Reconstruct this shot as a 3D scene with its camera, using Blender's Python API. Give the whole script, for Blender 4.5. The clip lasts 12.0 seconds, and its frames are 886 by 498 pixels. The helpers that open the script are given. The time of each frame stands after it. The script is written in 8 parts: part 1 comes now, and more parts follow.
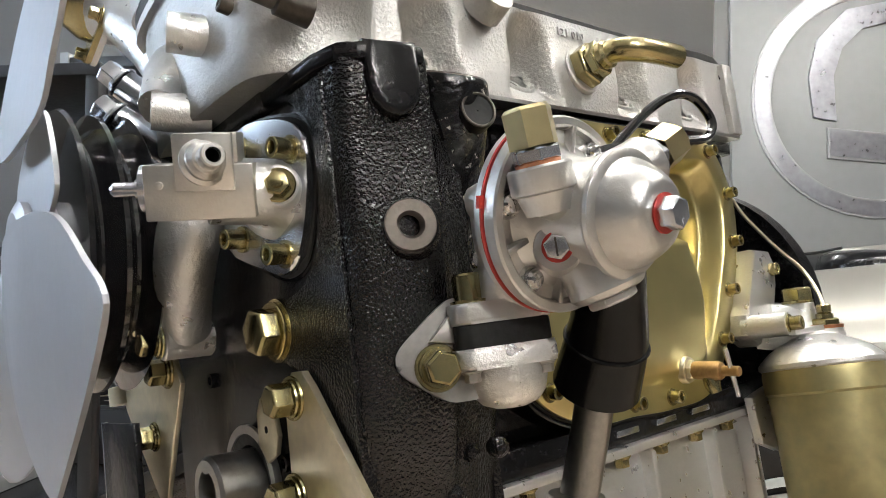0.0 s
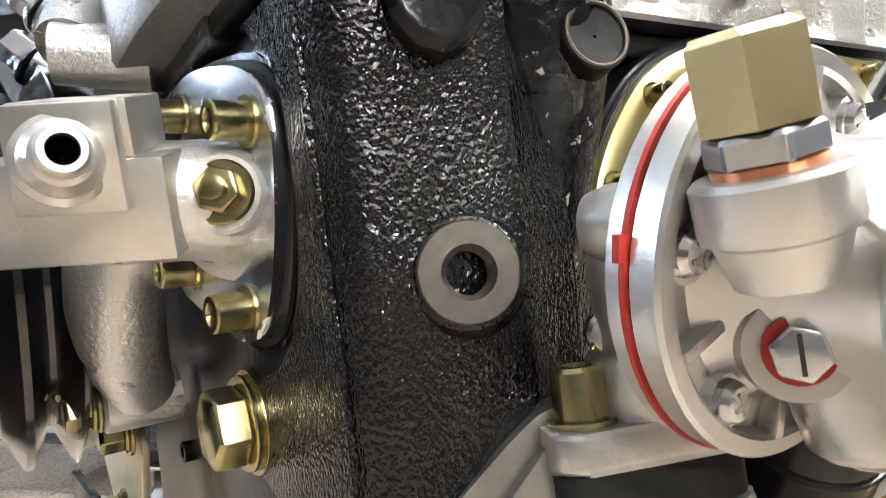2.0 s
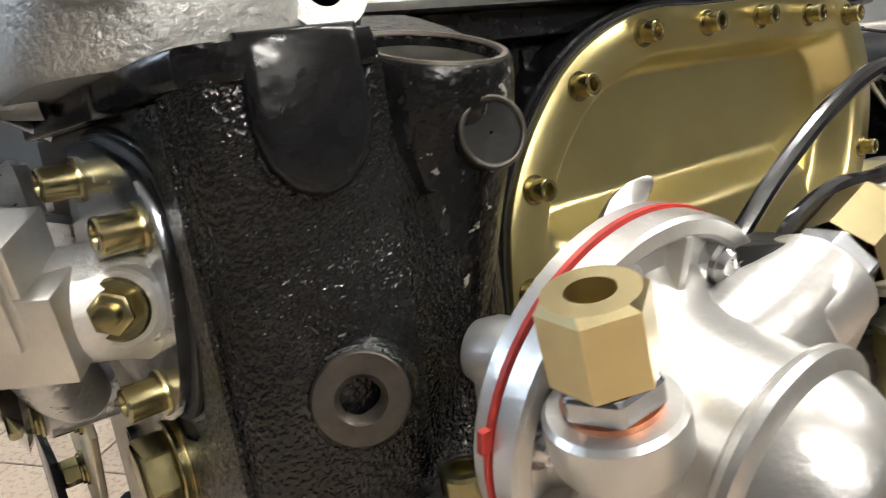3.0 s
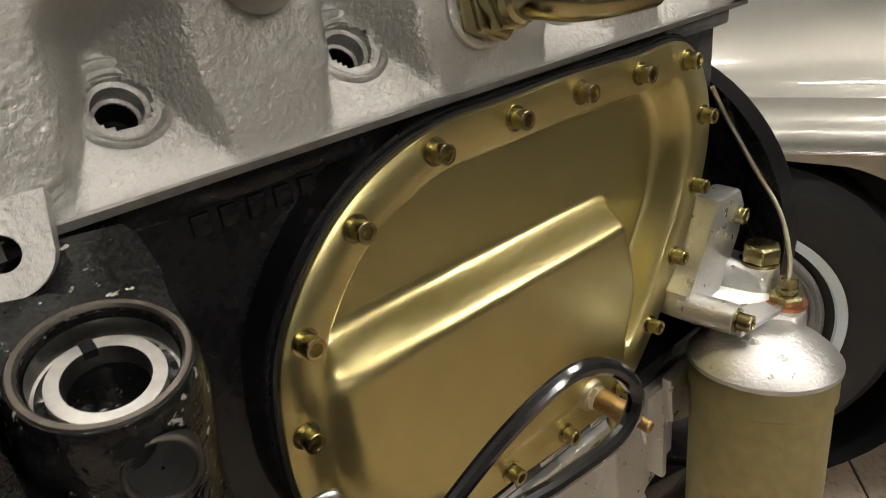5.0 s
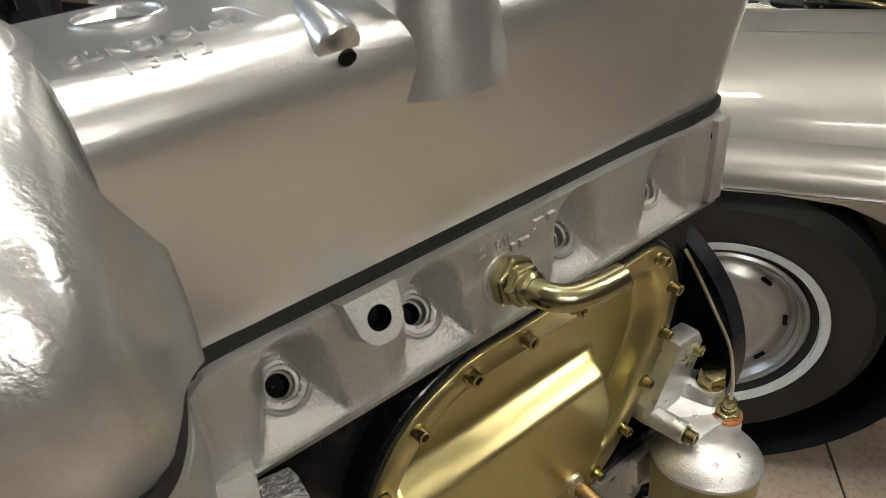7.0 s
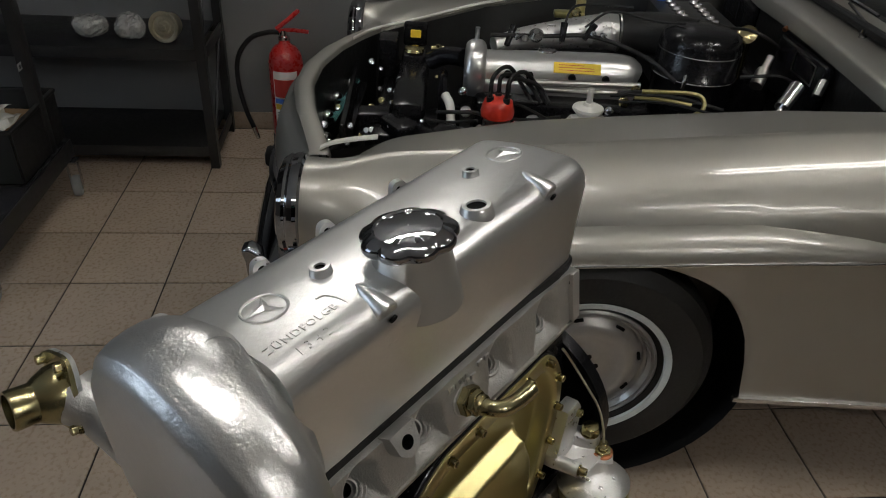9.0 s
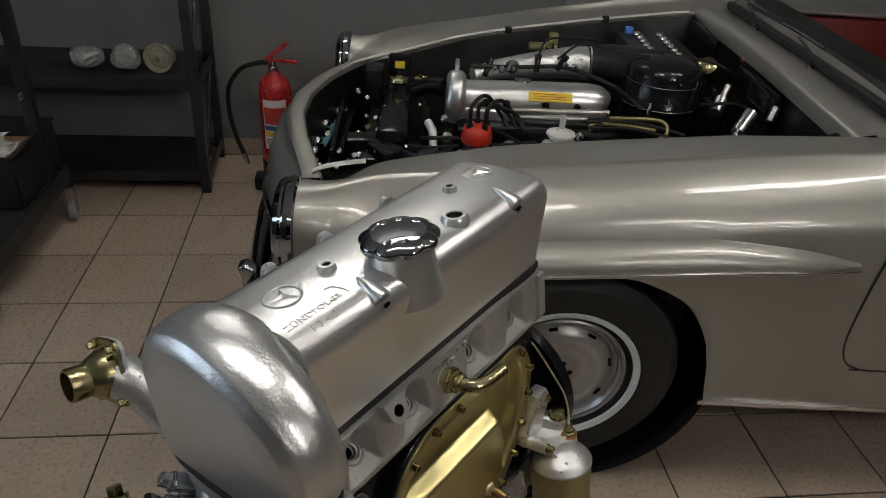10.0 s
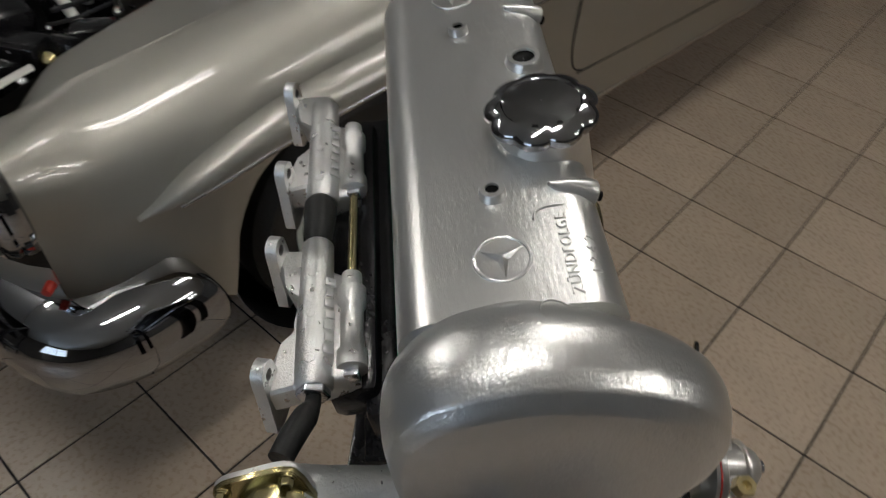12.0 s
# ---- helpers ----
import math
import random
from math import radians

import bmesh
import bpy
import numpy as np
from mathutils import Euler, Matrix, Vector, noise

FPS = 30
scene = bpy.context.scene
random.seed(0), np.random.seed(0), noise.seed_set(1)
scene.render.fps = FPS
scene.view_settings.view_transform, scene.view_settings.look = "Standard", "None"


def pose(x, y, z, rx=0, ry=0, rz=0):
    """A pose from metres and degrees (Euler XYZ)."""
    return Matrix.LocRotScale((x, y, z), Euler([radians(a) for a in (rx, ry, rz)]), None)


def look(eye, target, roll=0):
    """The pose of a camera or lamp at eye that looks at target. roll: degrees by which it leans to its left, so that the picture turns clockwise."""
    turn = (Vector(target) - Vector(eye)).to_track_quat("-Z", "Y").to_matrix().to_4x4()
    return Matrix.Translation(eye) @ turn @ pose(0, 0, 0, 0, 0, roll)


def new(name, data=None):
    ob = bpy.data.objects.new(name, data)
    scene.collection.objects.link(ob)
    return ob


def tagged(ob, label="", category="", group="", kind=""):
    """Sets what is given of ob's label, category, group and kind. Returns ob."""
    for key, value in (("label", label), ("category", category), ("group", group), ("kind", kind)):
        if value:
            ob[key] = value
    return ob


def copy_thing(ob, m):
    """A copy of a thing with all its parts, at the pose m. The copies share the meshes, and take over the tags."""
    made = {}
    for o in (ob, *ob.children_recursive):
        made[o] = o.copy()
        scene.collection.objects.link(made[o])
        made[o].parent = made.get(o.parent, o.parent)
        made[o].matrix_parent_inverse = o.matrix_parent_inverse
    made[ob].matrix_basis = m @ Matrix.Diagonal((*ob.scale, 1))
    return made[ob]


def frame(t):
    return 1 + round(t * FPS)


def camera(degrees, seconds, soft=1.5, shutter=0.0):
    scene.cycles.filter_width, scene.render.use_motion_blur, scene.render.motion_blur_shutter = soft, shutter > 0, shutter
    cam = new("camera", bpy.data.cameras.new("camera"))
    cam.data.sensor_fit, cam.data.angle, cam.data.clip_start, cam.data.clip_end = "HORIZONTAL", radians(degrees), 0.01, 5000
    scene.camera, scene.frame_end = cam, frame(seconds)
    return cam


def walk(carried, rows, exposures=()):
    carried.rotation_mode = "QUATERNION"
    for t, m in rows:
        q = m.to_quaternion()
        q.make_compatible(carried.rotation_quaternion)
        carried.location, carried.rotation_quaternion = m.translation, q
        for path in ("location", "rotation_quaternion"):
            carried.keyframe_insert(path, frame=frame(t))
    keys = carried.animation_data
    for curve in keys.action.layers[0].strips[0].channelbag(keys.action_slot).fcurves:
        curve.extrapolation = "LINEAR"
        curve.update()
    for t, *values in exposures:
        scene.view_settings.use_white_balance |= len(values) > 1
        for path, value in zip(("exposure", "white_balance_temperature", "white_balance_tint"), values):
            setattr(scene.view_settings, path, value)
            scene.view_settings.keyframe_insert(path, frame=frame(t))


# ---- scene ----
cam = camera(64.2, 12.0, soft=0.6, shutter=0.2)
PATH = [
    (0, (-2.4656, -0.7954, 0.9284), (-1.9692, -0.7384, 0.9463), 0.18),
    (0.5, (-2.4167, -0.7968, 0.9312), (-1.9213, -0.7303, 0.9434), 0.33),
    (1, (-2.3704, -0.7838, 0.9263), (-1.8780, -0.6972, 0.9327), 0.56),
    (1.5, (-2.3406, -0.7762, 0.9298), (-1.8520, -0.6701, 0.9308), 0.62),
    (2, (-2.3192, -0.7741, 0.9649), (-1.8315, -0.6691, 0.9308), -0.51),
    (2.5, (-2.3122, -0.7724, 0.9929), (-1.8334, -0.6734, 0.8885), -0.69),
    (3, (-2.3079, -0.7904, 1.0313), (-1.8385, -0.7114, 0.8782), -0.93),
    (3.5, (-2.2983, -0.8084, 1.0516), (-1.8361, -0.7609, 0.8667), 0.09),
    (3.7, (-2.2944, -0.8115, 1.0604), (-1.8361, -0.7700, 0.8649), 0.23),
    (5.3, (-2.2346, -0.8575, 1.1598), (-1.8147, -0.8273, 0.8900), 2.14),
    (5.5, (-2.2300, -0.8631, 1.1764), (-1.8151, -0.8313, 0.8993), 2.23),
    (6, (-2.2345, -0.8632, 1.2330), (-1.8320, -0.8282, 0.9384), 3.07),
    (6.5, (-2.2535, -0.8562, 1.2871), (-1.8577, -0.8187, 0.9838), 3.46),
    (6.7, (-2.2606, -0.8486, 1.3112), (-1.8686, -0.8055, 1.0039), 3.23),
    (8.3, (-2.3845, -0.7551, 1.5065), (-1.9994, -0.7609, 1.1876), 3.43),
    (8.5, (-2.4035, -0.7524, 1.5310), (-2.0106, -0.7709, 1.2224), 3.50),
    (9, (-2.4386, -0.7478, 1.5856), (-2.0273, -0.7968, 1.3055), 3.90),
    (9.5, (-2.4967, -0.7419, 1.6229), (-2.0793, -0.8027, 1.3545), 4.67),
    (10, (-2.5603, -0.7347, 1.6382), (-2.1404, -0.7951, 1.3735), 4.19),
    (10.5, (-2.5717, -0.7102, 1.6363), (-2.1537, -0.7729, 1.3691), 4.01),
    (11, (-2.4679, -0.6356, 1.6100), (-2.0638, -0.7253, 1.3295), 3.78),
    (11.5, (-2.2964, -0.5153, 1.5709), (-1.9436, -0.6845, 1.2595), 0.97),
    (12, (-2.1801, -0.3991, 1.5665), (-1.9553, -0.6649, 1.2077), 2.51),
]
walk(cam, [(t, look(eye, target, roll)) for t, eye, target, roll in PATH],
     exposures=[(0.0, 1.46, 6500, 10), (1.0, 1.74, 6400, 10), (2.0, 2.18, 6400, 10), (2.6, 2.12, 6500, 10), (3.2, 1.05, 6700, 10), (3.7, 0.70, 6800, 10), (5.3, 0.58, 7000, 10), (6.0, 0.58, 7000, 10), (6.7, 0.52, 6900, 10), (8.3, -0.64, 6600, 10), (9.2, -0.62, 6600, 10), (10.2, -0.54, 6600, 10), (12.0, -0.52, 6600, 10)])

# ---- light: fluorescent fixtures under the ceiling, dim room beyond ----
world = bpy.data.worlds.new("room_air")
scene.world = world
world.use_nodes = True
world.node_tree.nodes["Background"].inputs[0].default_value = (0.75, 0.78, 0.85, 1)
world.node_tree.nodes["Background"].inputs[1].default_value = 0.12

# ---- materials ----


def mat(name, color, rough=0.5, metal=0.0, bump=0.0, scale=40.0, vary=0.12, vscale=6.0, rvary=0.1,
        coat=0.0, detail=4.0, stretch=(1, 1, 1), emit=0.0, aniso=0.0, stain=None, fine=0.0, chips=None, coat_rough=0.08):
    """A procedural surface: colour varied at two scales, roughness varied, relief from noise."""
    m = bpy.data.materials.new(name)
    m.use_nodes = True
    nt = m.node_tree
    n, l = nt.nodes, nt.links
    b = n["Principled BSDF"]
    co = n.new("ShaderNodeTexCoord")
    mp = n.new("ShaderNodeMapping")
    mp.inputs["Scale"].default_value = stretch
    l.new(co.outputs["Object"], mp.inputs["Vector"])

    def noise_tex(s, d=4.0):
        t = n.new("ShaderNodeTexNoise")
        t.inputs["Scale"].default_value, t.inputs["Detail"].default_value = s, d
        l.new(mp.outputs["Vector"], t.inputs["Vector"])
        return t
    big, small = noise_tex(vscale), noise_tex(vscale * 11, 6.0)
    add = n.new("ShaderNodeMath")
    add.operation = "MULTIPLY_ADD"
    add.inputs[1].default_value = 0.5
    l.new(small.outputs["Fac"], add.inputs[0])
    half = n.new("ShaderNodeMath")
    half.operation = "MULTIPLY"
    half.inputs[1].default_value = 0.5
    l.new(big.outputs["Fac"], half.inputs[0])
    l.new(half.outputs[0], add.inputs[2])
    cr = n.new("ShaderNodeValToRGB")
    e = cr.color_ramp.elements
    c0 = [max(0.0, c * (1 - vary)) for c in color]
    c1 = [min(1.0, c * (1 + vary)) for c in color]
    e[0].position, e[1].position = 0.32, 0.68
    e[0].color, e[1].color = (*c0, 1), (*c1, 1)
    if stain:
        mid = e.new(0.5)
        mid.color = (*color, 1)
        e[0].color = (*stain, 1)
    l.new(add.outputs[0], cr.inputs["Fac"])
    last_colour = cr.outputs["Color"]
    if chips:
        tc, cut = noise_tex(chips[1], 3.0), n.new("ShaderNodeMapRange")
        cut.inputs["From Min"].default_value, cut.inputs["From Max"].default_value = chips[2], chips[2] + 0.03
        l.new(tc.outputs["Fac"], cut.inputs["Value"])
        mixc = n.new("ShaderNodeMix")
        mixc.data_type = "RGBA"
        mixc.inputs[7].default_value = (*chips[0], 1)
        l.new(cut.outputs["Result"], mixc.inputs[0])
        l.new(last_colour, mixc.inputs[6])
        last_colour = mixc.outputs[2]
    l.new(last_colour, b.inputs["Base Color"])
    rr = n.new("ShaderNodeMapRange")
    rr.inputs["From Min"].default_value, rr.inputs["From Max"].default_value = 0.3, 0.7
    rr.inputs["To Min"].default_value, rr.inputs["To Max"].default_value = max(0.02, rough * (1 - rvary)), min(1, rough * (1 + rvary))
    l.new(small.outputs["Fac"], rr.inputs["Value"])
    l.new(rr.outputs["Result"], b.inputs["Roughness"])
    b.inputs["Metallic"].default_value = metal
    b.inputs["Coat Weight"].default_value = coat
    b.inputs["Coat Roughness"].default_value = coat_rough
    b.inputs["Anisotropic"].default_value = aniso
    if bump:
        t = noise_tex(scale, detail)
        bp = n.new("ShaderNodeBump")
        bp.inputs["Strength"].default_value = 1.0
        bp.inputs["Distance"].default_value = bump
        l.new(t.outputs["Fac"], bp.inputs["Height"])
        last = bp
        if fine:
            t2 = noise_tex(scale * 5, 3.0)
            bp2 = n.new("ShaderNodeBump")
            bp2.inputs["Distance"].default_value = fine
            l.new(t2.outputs["Fac"], bp2.inputs["Height"])
            l.new(bp.outputs["Normal"], bp2.inputs["Normal"])
            last = bp2
        l.new(last.outputs["Normal"], b.inputs["Normal"])
    if emit:
        b.inputs["Emission Color"].default_value = (*color, 1)
        b.inputs["Emission Strength"].default_value = emit
    return m


def glass_mat(name, tint=(0.9, 0.95, 0.95), rough=0.02):
    m = bpy.data.materials.new(name)
    m.use_nodes = True
    b = m.node_tree.nodes["Principled BSDF"]
    b.inputs["Base Color"].default_value = (*tint, 1)
    b.inputs["Roughness"].default_value = rough
    b.inputs["Transmission Weight"].default_value = 1.0
    b.inputs["IOR"].default_value = 1.45
    return m


CAST = mat("cast_aluminium", (0.76, 0.755, 0.74), 0.28, 0.86, bump=0.0006, scale=380, vary=0.04, vscale=9, rvary=0.03, fine=0.0002)
HEAD = mat("blasted_aluminium", (0.54, 0.53, 0.51), 0.42, 0.75, bump=0.0010, scale=420, vary=0.06, vscale=14, rvary=0.06, fine=0.0002)
COVER = mat("silver_painted_casting", (0.79, 0.79, 0.775), 0.28, 0.88, bump=0.0003, scale=260, vary=0.02, vscale=5, rvary=0.02, fine=0.0001, stretch=(0.4, 1, 1))
PUMP = mat("satin_aluminium", (0.62, 0.61, 0.59), 0.33, 0.86, bump=0.0002, scale=420, vary=0.03, vscale=14, rvary=0.03)
MACHINED = mat("machined_aluminium", (0.68, 0.66, 0.62), 0.33, 0.85, bump=0.0001, scale=900, vary=0.06, vscale=30)
STEEL = mat("bare_steel", (0.42, 0.41, 0.39), 0.32, 1.0, bump=0.0001, scale=500, vary=0.15, vscale=25)
PLATED = mat("zinc_plate", (0.62, 0.64, 0.68), 0.25, 1.0, bump=0.0002, scale=60, vary=0.12, vscale=18)
HOOD = mat("mottled_silver_casting", (0.71, 0.71, 0.70), 0.30, 0.88, bump=0.0005, scale=75, vary=0.03, vscale=9, rvary=0.03, fine=0.00035, detail=3.0)
GOLD = mat("yellow_passivated_steel", (0.52, 0.452, 0.21), 0.30, 0.94, bump=0.0001, scale=50, vary=0.05, vscale=5, rvary=0.03)
BRASS = mat("yellow_zinc_fastener", (0.40, 0.345, 0.18), 0.24, 1.0, bump=0.00004, scale=300, vary=0.12, vscale=40, stain=(0.33, 0.32, 0.19))
PALEGOLD = mat("pale_passivated_plate", (0.66, 0.60, 0.44), 0.36, 0.9, bump=0.0002, scale=120, vary=0.15, vscale=16)
BRONZE = mat("brown_brass", (0.42, 0.27, 0.12), 0.4, 0.9, bump=0.0002, scale=300, vary=0.2, vscale=40)
CANGOLD = mat("olive_passivated_can", (0.40, 0.345, 0.17), 0.42, 0.75, bump=0.0002, scale=60, vary=0.2, vscale=9, stain=(0.30, 0.29, 0.15))
BLACKCAST = mat("black_painted_casting", (0.005, 0.005, 0.0055), 0.13, 0.0, bump=0.00085, scale=780, vary=0.4, vscale=30, rvary=0.2, detail=1.2, stretch=(1, 1, 0.8))
BLACKROUGH = mat("black_sandcast_paint", (0.006, 0.006, 0.0065), 0.22, 0.0, bump=0.0008, scale=240, vary=0.5, vscale=30, rvary=0.3, detail=2.5, chips=((0.34, 0.32, 0.28), 210, 0.645))
DARKSTEEL = mat("dark_bare_steel", (0.085, 0.075, 0.064), 0.45, 0.85, bump=0.0002, scale=300, vary=0.3, vscale=30)
BLACKSM = mat("black_paint_smooth", (0.008, 0.008, 0.009), 0.22, 0.0, bump=0.0006, scale=120, vary=0.4, vscale=20, coat=0.2)
DARKPLATE = mat("dark_grey_plate", (0.022, 0.022, 0.024), 0.24, 0.0, bump=0.0002, scale=200, vary=0.2, vscale=14)
DARKPLATE.node_tree.nodes["Principled BSDF"].inputs["Specular IOR Level"].default_value = 0.5
UNION = mat("tan_passivated_nut", (0.64, 0.54, 0.30), 0.31, 1.0, vary=0.06, vscale=14, rvary=0.0)
BOOT = mat("glossy_black_boot", (0.005, 0.005, 0.005), 0.20, 0.0, bump=0.0002, scale=120, vary=0.3, vscale=20)
RUBBER = mat("black_rubber", (0.018, 0.018, 0.018), 0.45, 0.0, bump=0.0004, scale=200, vary=0.2, vscale=30)
for black, level in ((BLACKCAST, 0.50), (BLACKROUGH, 0.40), (BLACKSM, 0.20), (RUBBER, 0.18), (BOOT, 0.25)):
    black.node_tree.nodes["Principled BSDF"].inputs["Specular IOR Level"].default_value = level
GASKET = mat("black_rubber_gasket", (0.010, 0.010, 0.010), 0.6, 0.0, bump=0.0004, scale=200, vary=0.2, vscale=30)
GREENGASKET = mat("green_paper_gasket", (0.08, 0.30, 0.20), 0.7, 0.0, vary=0.2)
GLOSSBLACK = mat("gloss_black_enamel", (0.010, 0.010, 0.011), 0.12, 0.0, vary=0.3, vscale=20, coat=0.8, bump=0.0002, scale=50)
REDGASKET = mat("red_fibre_gasket", (0.42, 0.03, 0.02), 0.5, 0.0, vary=0.2, vscale=60)
COPPER = mat("copper_washer", (0.62, 0.27, 0.15), 0.35, 1.0, vary=0.2, vscale=60)
CHROME = mat("chrome", (0.82, 0.83, 0.85), 0.05, 1.0, vary=0.03, vscale=8)
# plain chrome, its colour darkened to paint in the dim surroundings it mirrors
DARKCHROME = mat("smoky_chrome", (0.38, 0.39, 0.41), 0.04, 1.0, vary=0.02, vscale=8)
DULLCHROME = mat("dull_chrome", (0.66, 0.66, 0.66), 0.18, 1.0, vary=0.08, vscale=12)
# near-black, almost no sheen: paints shade inside holes; also colours the bay nuts
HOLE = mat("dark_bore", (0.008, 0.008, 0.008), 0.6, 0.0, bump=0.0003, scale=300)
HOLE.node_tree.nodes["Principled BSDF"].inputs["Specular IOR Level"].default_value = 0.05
FANBLADE = mat("blue_grey_fan_paint", (0.40, 0.41, 0.43), 0.42, 0.6, bump=0.0002, scale=120, vary=0.07, vscale=12)
GREYGLOSS = mat("worn_grey_steel", (0.16, 0.16, 0.165), 0.25, 0.75, bump=0.0002, scale=200, vary=0.25, vscale=30)

CARPAINT = mat("silver_grey_car_paint", (0.335, 0.321, 0.288), 0.42, 0.68, vary=0.0, vscale=2.5, coat=0.8, rvary=0.0, coat_rough=0.015)
BAYDARK = mat("bay_black", (0.007, 0.007, 0.007), 0.4, 0.0, bump=0.001, scale=60, vary=0.4, vscale=12)
TYRE = mat("tyre_rubber", (0.011, 0.0105, 0.010), 0.62, 0.0, bump=0.0008, scale=120, vary=0.25, vscale=12)
WHITEWALL = mat("whitewall_rubber", (0.62, 0.66, 0.64), 0.5, 0.0, vary=0.08, vscale=14)
RIMPAINT = mat("rim_paint", (0.42, 0.41, 0.39), 0.32, 0.6, vary=0.06, coat=0.6)
SEALRUB = mat("pale_edge_strip", (0.60, 0.58, 0.54), 0.5, 0.1, vary=0.08)
REDLEATHER = mat("red_leather", (0.13, 0.012, 0.010), 0.42, 0.0, bump=0.001, scale=150, vary=0.2)
REDPLASTIC = mat("red_bakelite", (0.50, 0.03, 0.015), 0.32, 0.0, vary=0.12)
WHITEPLASTIC = mat("white_plastic", (0.72, 0.71, 0.66), 0.4, 0.0, vary=0.06)
YELLOWTAG = mat("yellow_sticker", (0.80, 0.56, 0.04), 0.5, 0.0, vary=0.05)
GLASS = glass_mat("clear_glass")
PANE = glass_mat("screen_glass", (0.97, 0.98, 0.98), 0.0)
PANE.node_tree.nodes["Principled BSDF"].inputs["IOR"].default_value = 1.02
TEALLINE = mat("teal_line", (0.20, 0.52, 0.52), 0.3, 0.2, vary=0.1)
CARTON = mat("brown_cardboard", (0.30, 0.19, 0.10), 0.8, 0.0, vary=0.12)
ZINCGREY = mat("grey_bench_paint", (0.30, 0.31, 0.31), 0.5, 0.2, bump=0.0004, scale=80, vary=0.1, vscale=4)

GROUT = mat("dark_grout", (0.018, 0.015, 0.013), 0.8, 0.0, vary=0.3, vscale=3)
WALLPAINT = mat("grey_wall_paint", (0.155, 0.153, 0.149), 0.7, 0.0, bump=0.0006, scale=120, vary=0.05, vscale=1.2)
WHITEPAINT = mat("white_wall_paint", (0.80, 0.79, 0.76), 0.6, 0.0, bump=0.0006, scale=120, vary=0.04, vscale=1.2)
GREYWALL = mat("light_grey_wall_paint", (0.13, 0.128, 0.124), 0.7, 0.0, bump=0.0006, scale=120, vary=0.05, vscale=1.2)
CEILING = mat("pale_ceiling_paint", (0.60, 0.595, 0.58), 0.8, 0.0, vary=0.04, vscale=1.2)
SIGNGREY = mat("grey_sign_panel", (0.22, 0.22, 0.217), 0.45, 0.1, vary=0.05, vscale=2)
SIGNMETAL = mat("brushed_sign_metal", (0.33, 0.33, 0.355), 0.30, 0.95, vary=0.22, vscale=3)
SIGNEDGE = mat("pale_sign_edge", (0.34, 0.338, 0.338), 0.4, 0.2, vary=0.03)
SHELFPAINT = mat("dark_grey_shelf_paint", (0.022, 0.022, 0.023), 0.42, 0.2, bump=0.0004, scale=80, vary=0.15, vscale=4)
SHELFBLACK = mat("black_shelf_tray", (0.010, 0.010, 0.010), 0.55, 0.1, vary=0.3, vscale=5)
EXTRED = mat("extinguisher_red", (0.42, 0.018, 0.016), 0.28, 0.0, vary=0.06, coat=0.5)
LABELRED = mat("label_red", (0.55, 0.05, 0.04), 0.5, 0.0, vary=0.06)
LABELWHITE = mat("label_white", (0.75, 0.74, 0.70), 0.5, 0.0, vary=0.04)
LABELBLUE = mat("label_blue", (0.06, 0.16, 0.50), 0.4, 0.0, vary=0.06)
PAPER = mat("creased_paper", (0.70, 0.68, 0.62), 0.7, 0.0, bump=0.002, scale=40, vary=0.1, vscale=20)
PLASTICBAG = mat("plastic_film", (0.36, 0.36, 0.35), 0.16, 0.3, bump=0.012, scale=35, vary=0.2, vscale=20)
SKYGLOW = mat("overcast_sky", (0.70, 0.83, 1.0), 0.9, 0.0, emit=3.4, vary=0.0)
TUBE = mat("lit_tube", (1.0, 0.985, 0.95), 0.5, 0.0, emit=62.0, vary=0.0)


def tile_mat():
    m = mat("beige_floor_tile", (0.42, 0.33, 0.25), 0.30, 0.0, bump=0.0004, scale=90, vary=0.10, vscale=7, rvary=0.25, fine=0.0001)
    nt = m.node_tree
    n, l = nt.nodes, nt.links
    info, mix = n.new("ShaderNodeObjectInfo"), n.new("ShaderNodeMix")
    mix.data_type, mix.blend_type = "RGBA", "MULTIPLY"
    mr = n.new("ShaderNodeMapRange")
    mr.inputs["To Min"].default_value, mr.inputs["To Max"].default_value = 0.90, 1.08
    l.new(info.outputs["Random"], mr.inputs["Value"])
    b = n["Principled BSDF"]
    src = b.inputs["Base Color"].links[0].from_socket
    mix.inputs[0].default_value = 1.0
    l.new(src, mix.inputs[6])
    l.new(mr.outputs["Result"], mix.inputs[7])
    l.new(mix.outputs[2], b.inputs["Base Color"])
    return m


TILE = tile_mat()

# ---- mesh helpers ----


def basis(o, z, xh=(0, 0, 1)):
    """The pose at o whose z axis runs along z."""
    z = Vector(z).normalized()
    x = Vector(xh)
    x = x - x.dot(z) * z
    if x.length < 1e-4:
        x = Vector((1, 0, 0)) - z.x * z
    x.normalize()
    y = z.cross(x)
    m = Matrix((x, y, z)).transposed().to_4x4()
    m.translation = o
    return m


def finish(name, bm, material, parent=None, label="", sharp=24, recalc=True):
    if recalc:
        bmesh.ops.recalc_face_normals(bm, faces=bm.faces)
    me = bpy.data.meshes.new(name)
    bm.to_mesh(me)
    bm.free()
    for p in me.polygons:
        p.use_smooth = True
    me.set_sharp_from_angle(angle=radians(sharp))
    for k in (material if isinstance(material, (list, tuple)) else [material]):
        me.materials.append(k)
    ob = new(name, me)
    if parent:
        ob.parent = parent
    if label:
        ob["label"] = label
    return ob


def part(name, bm, material, parent, label="", sharp=24):
    return finish(name, bm, material, parent, label, sharp)


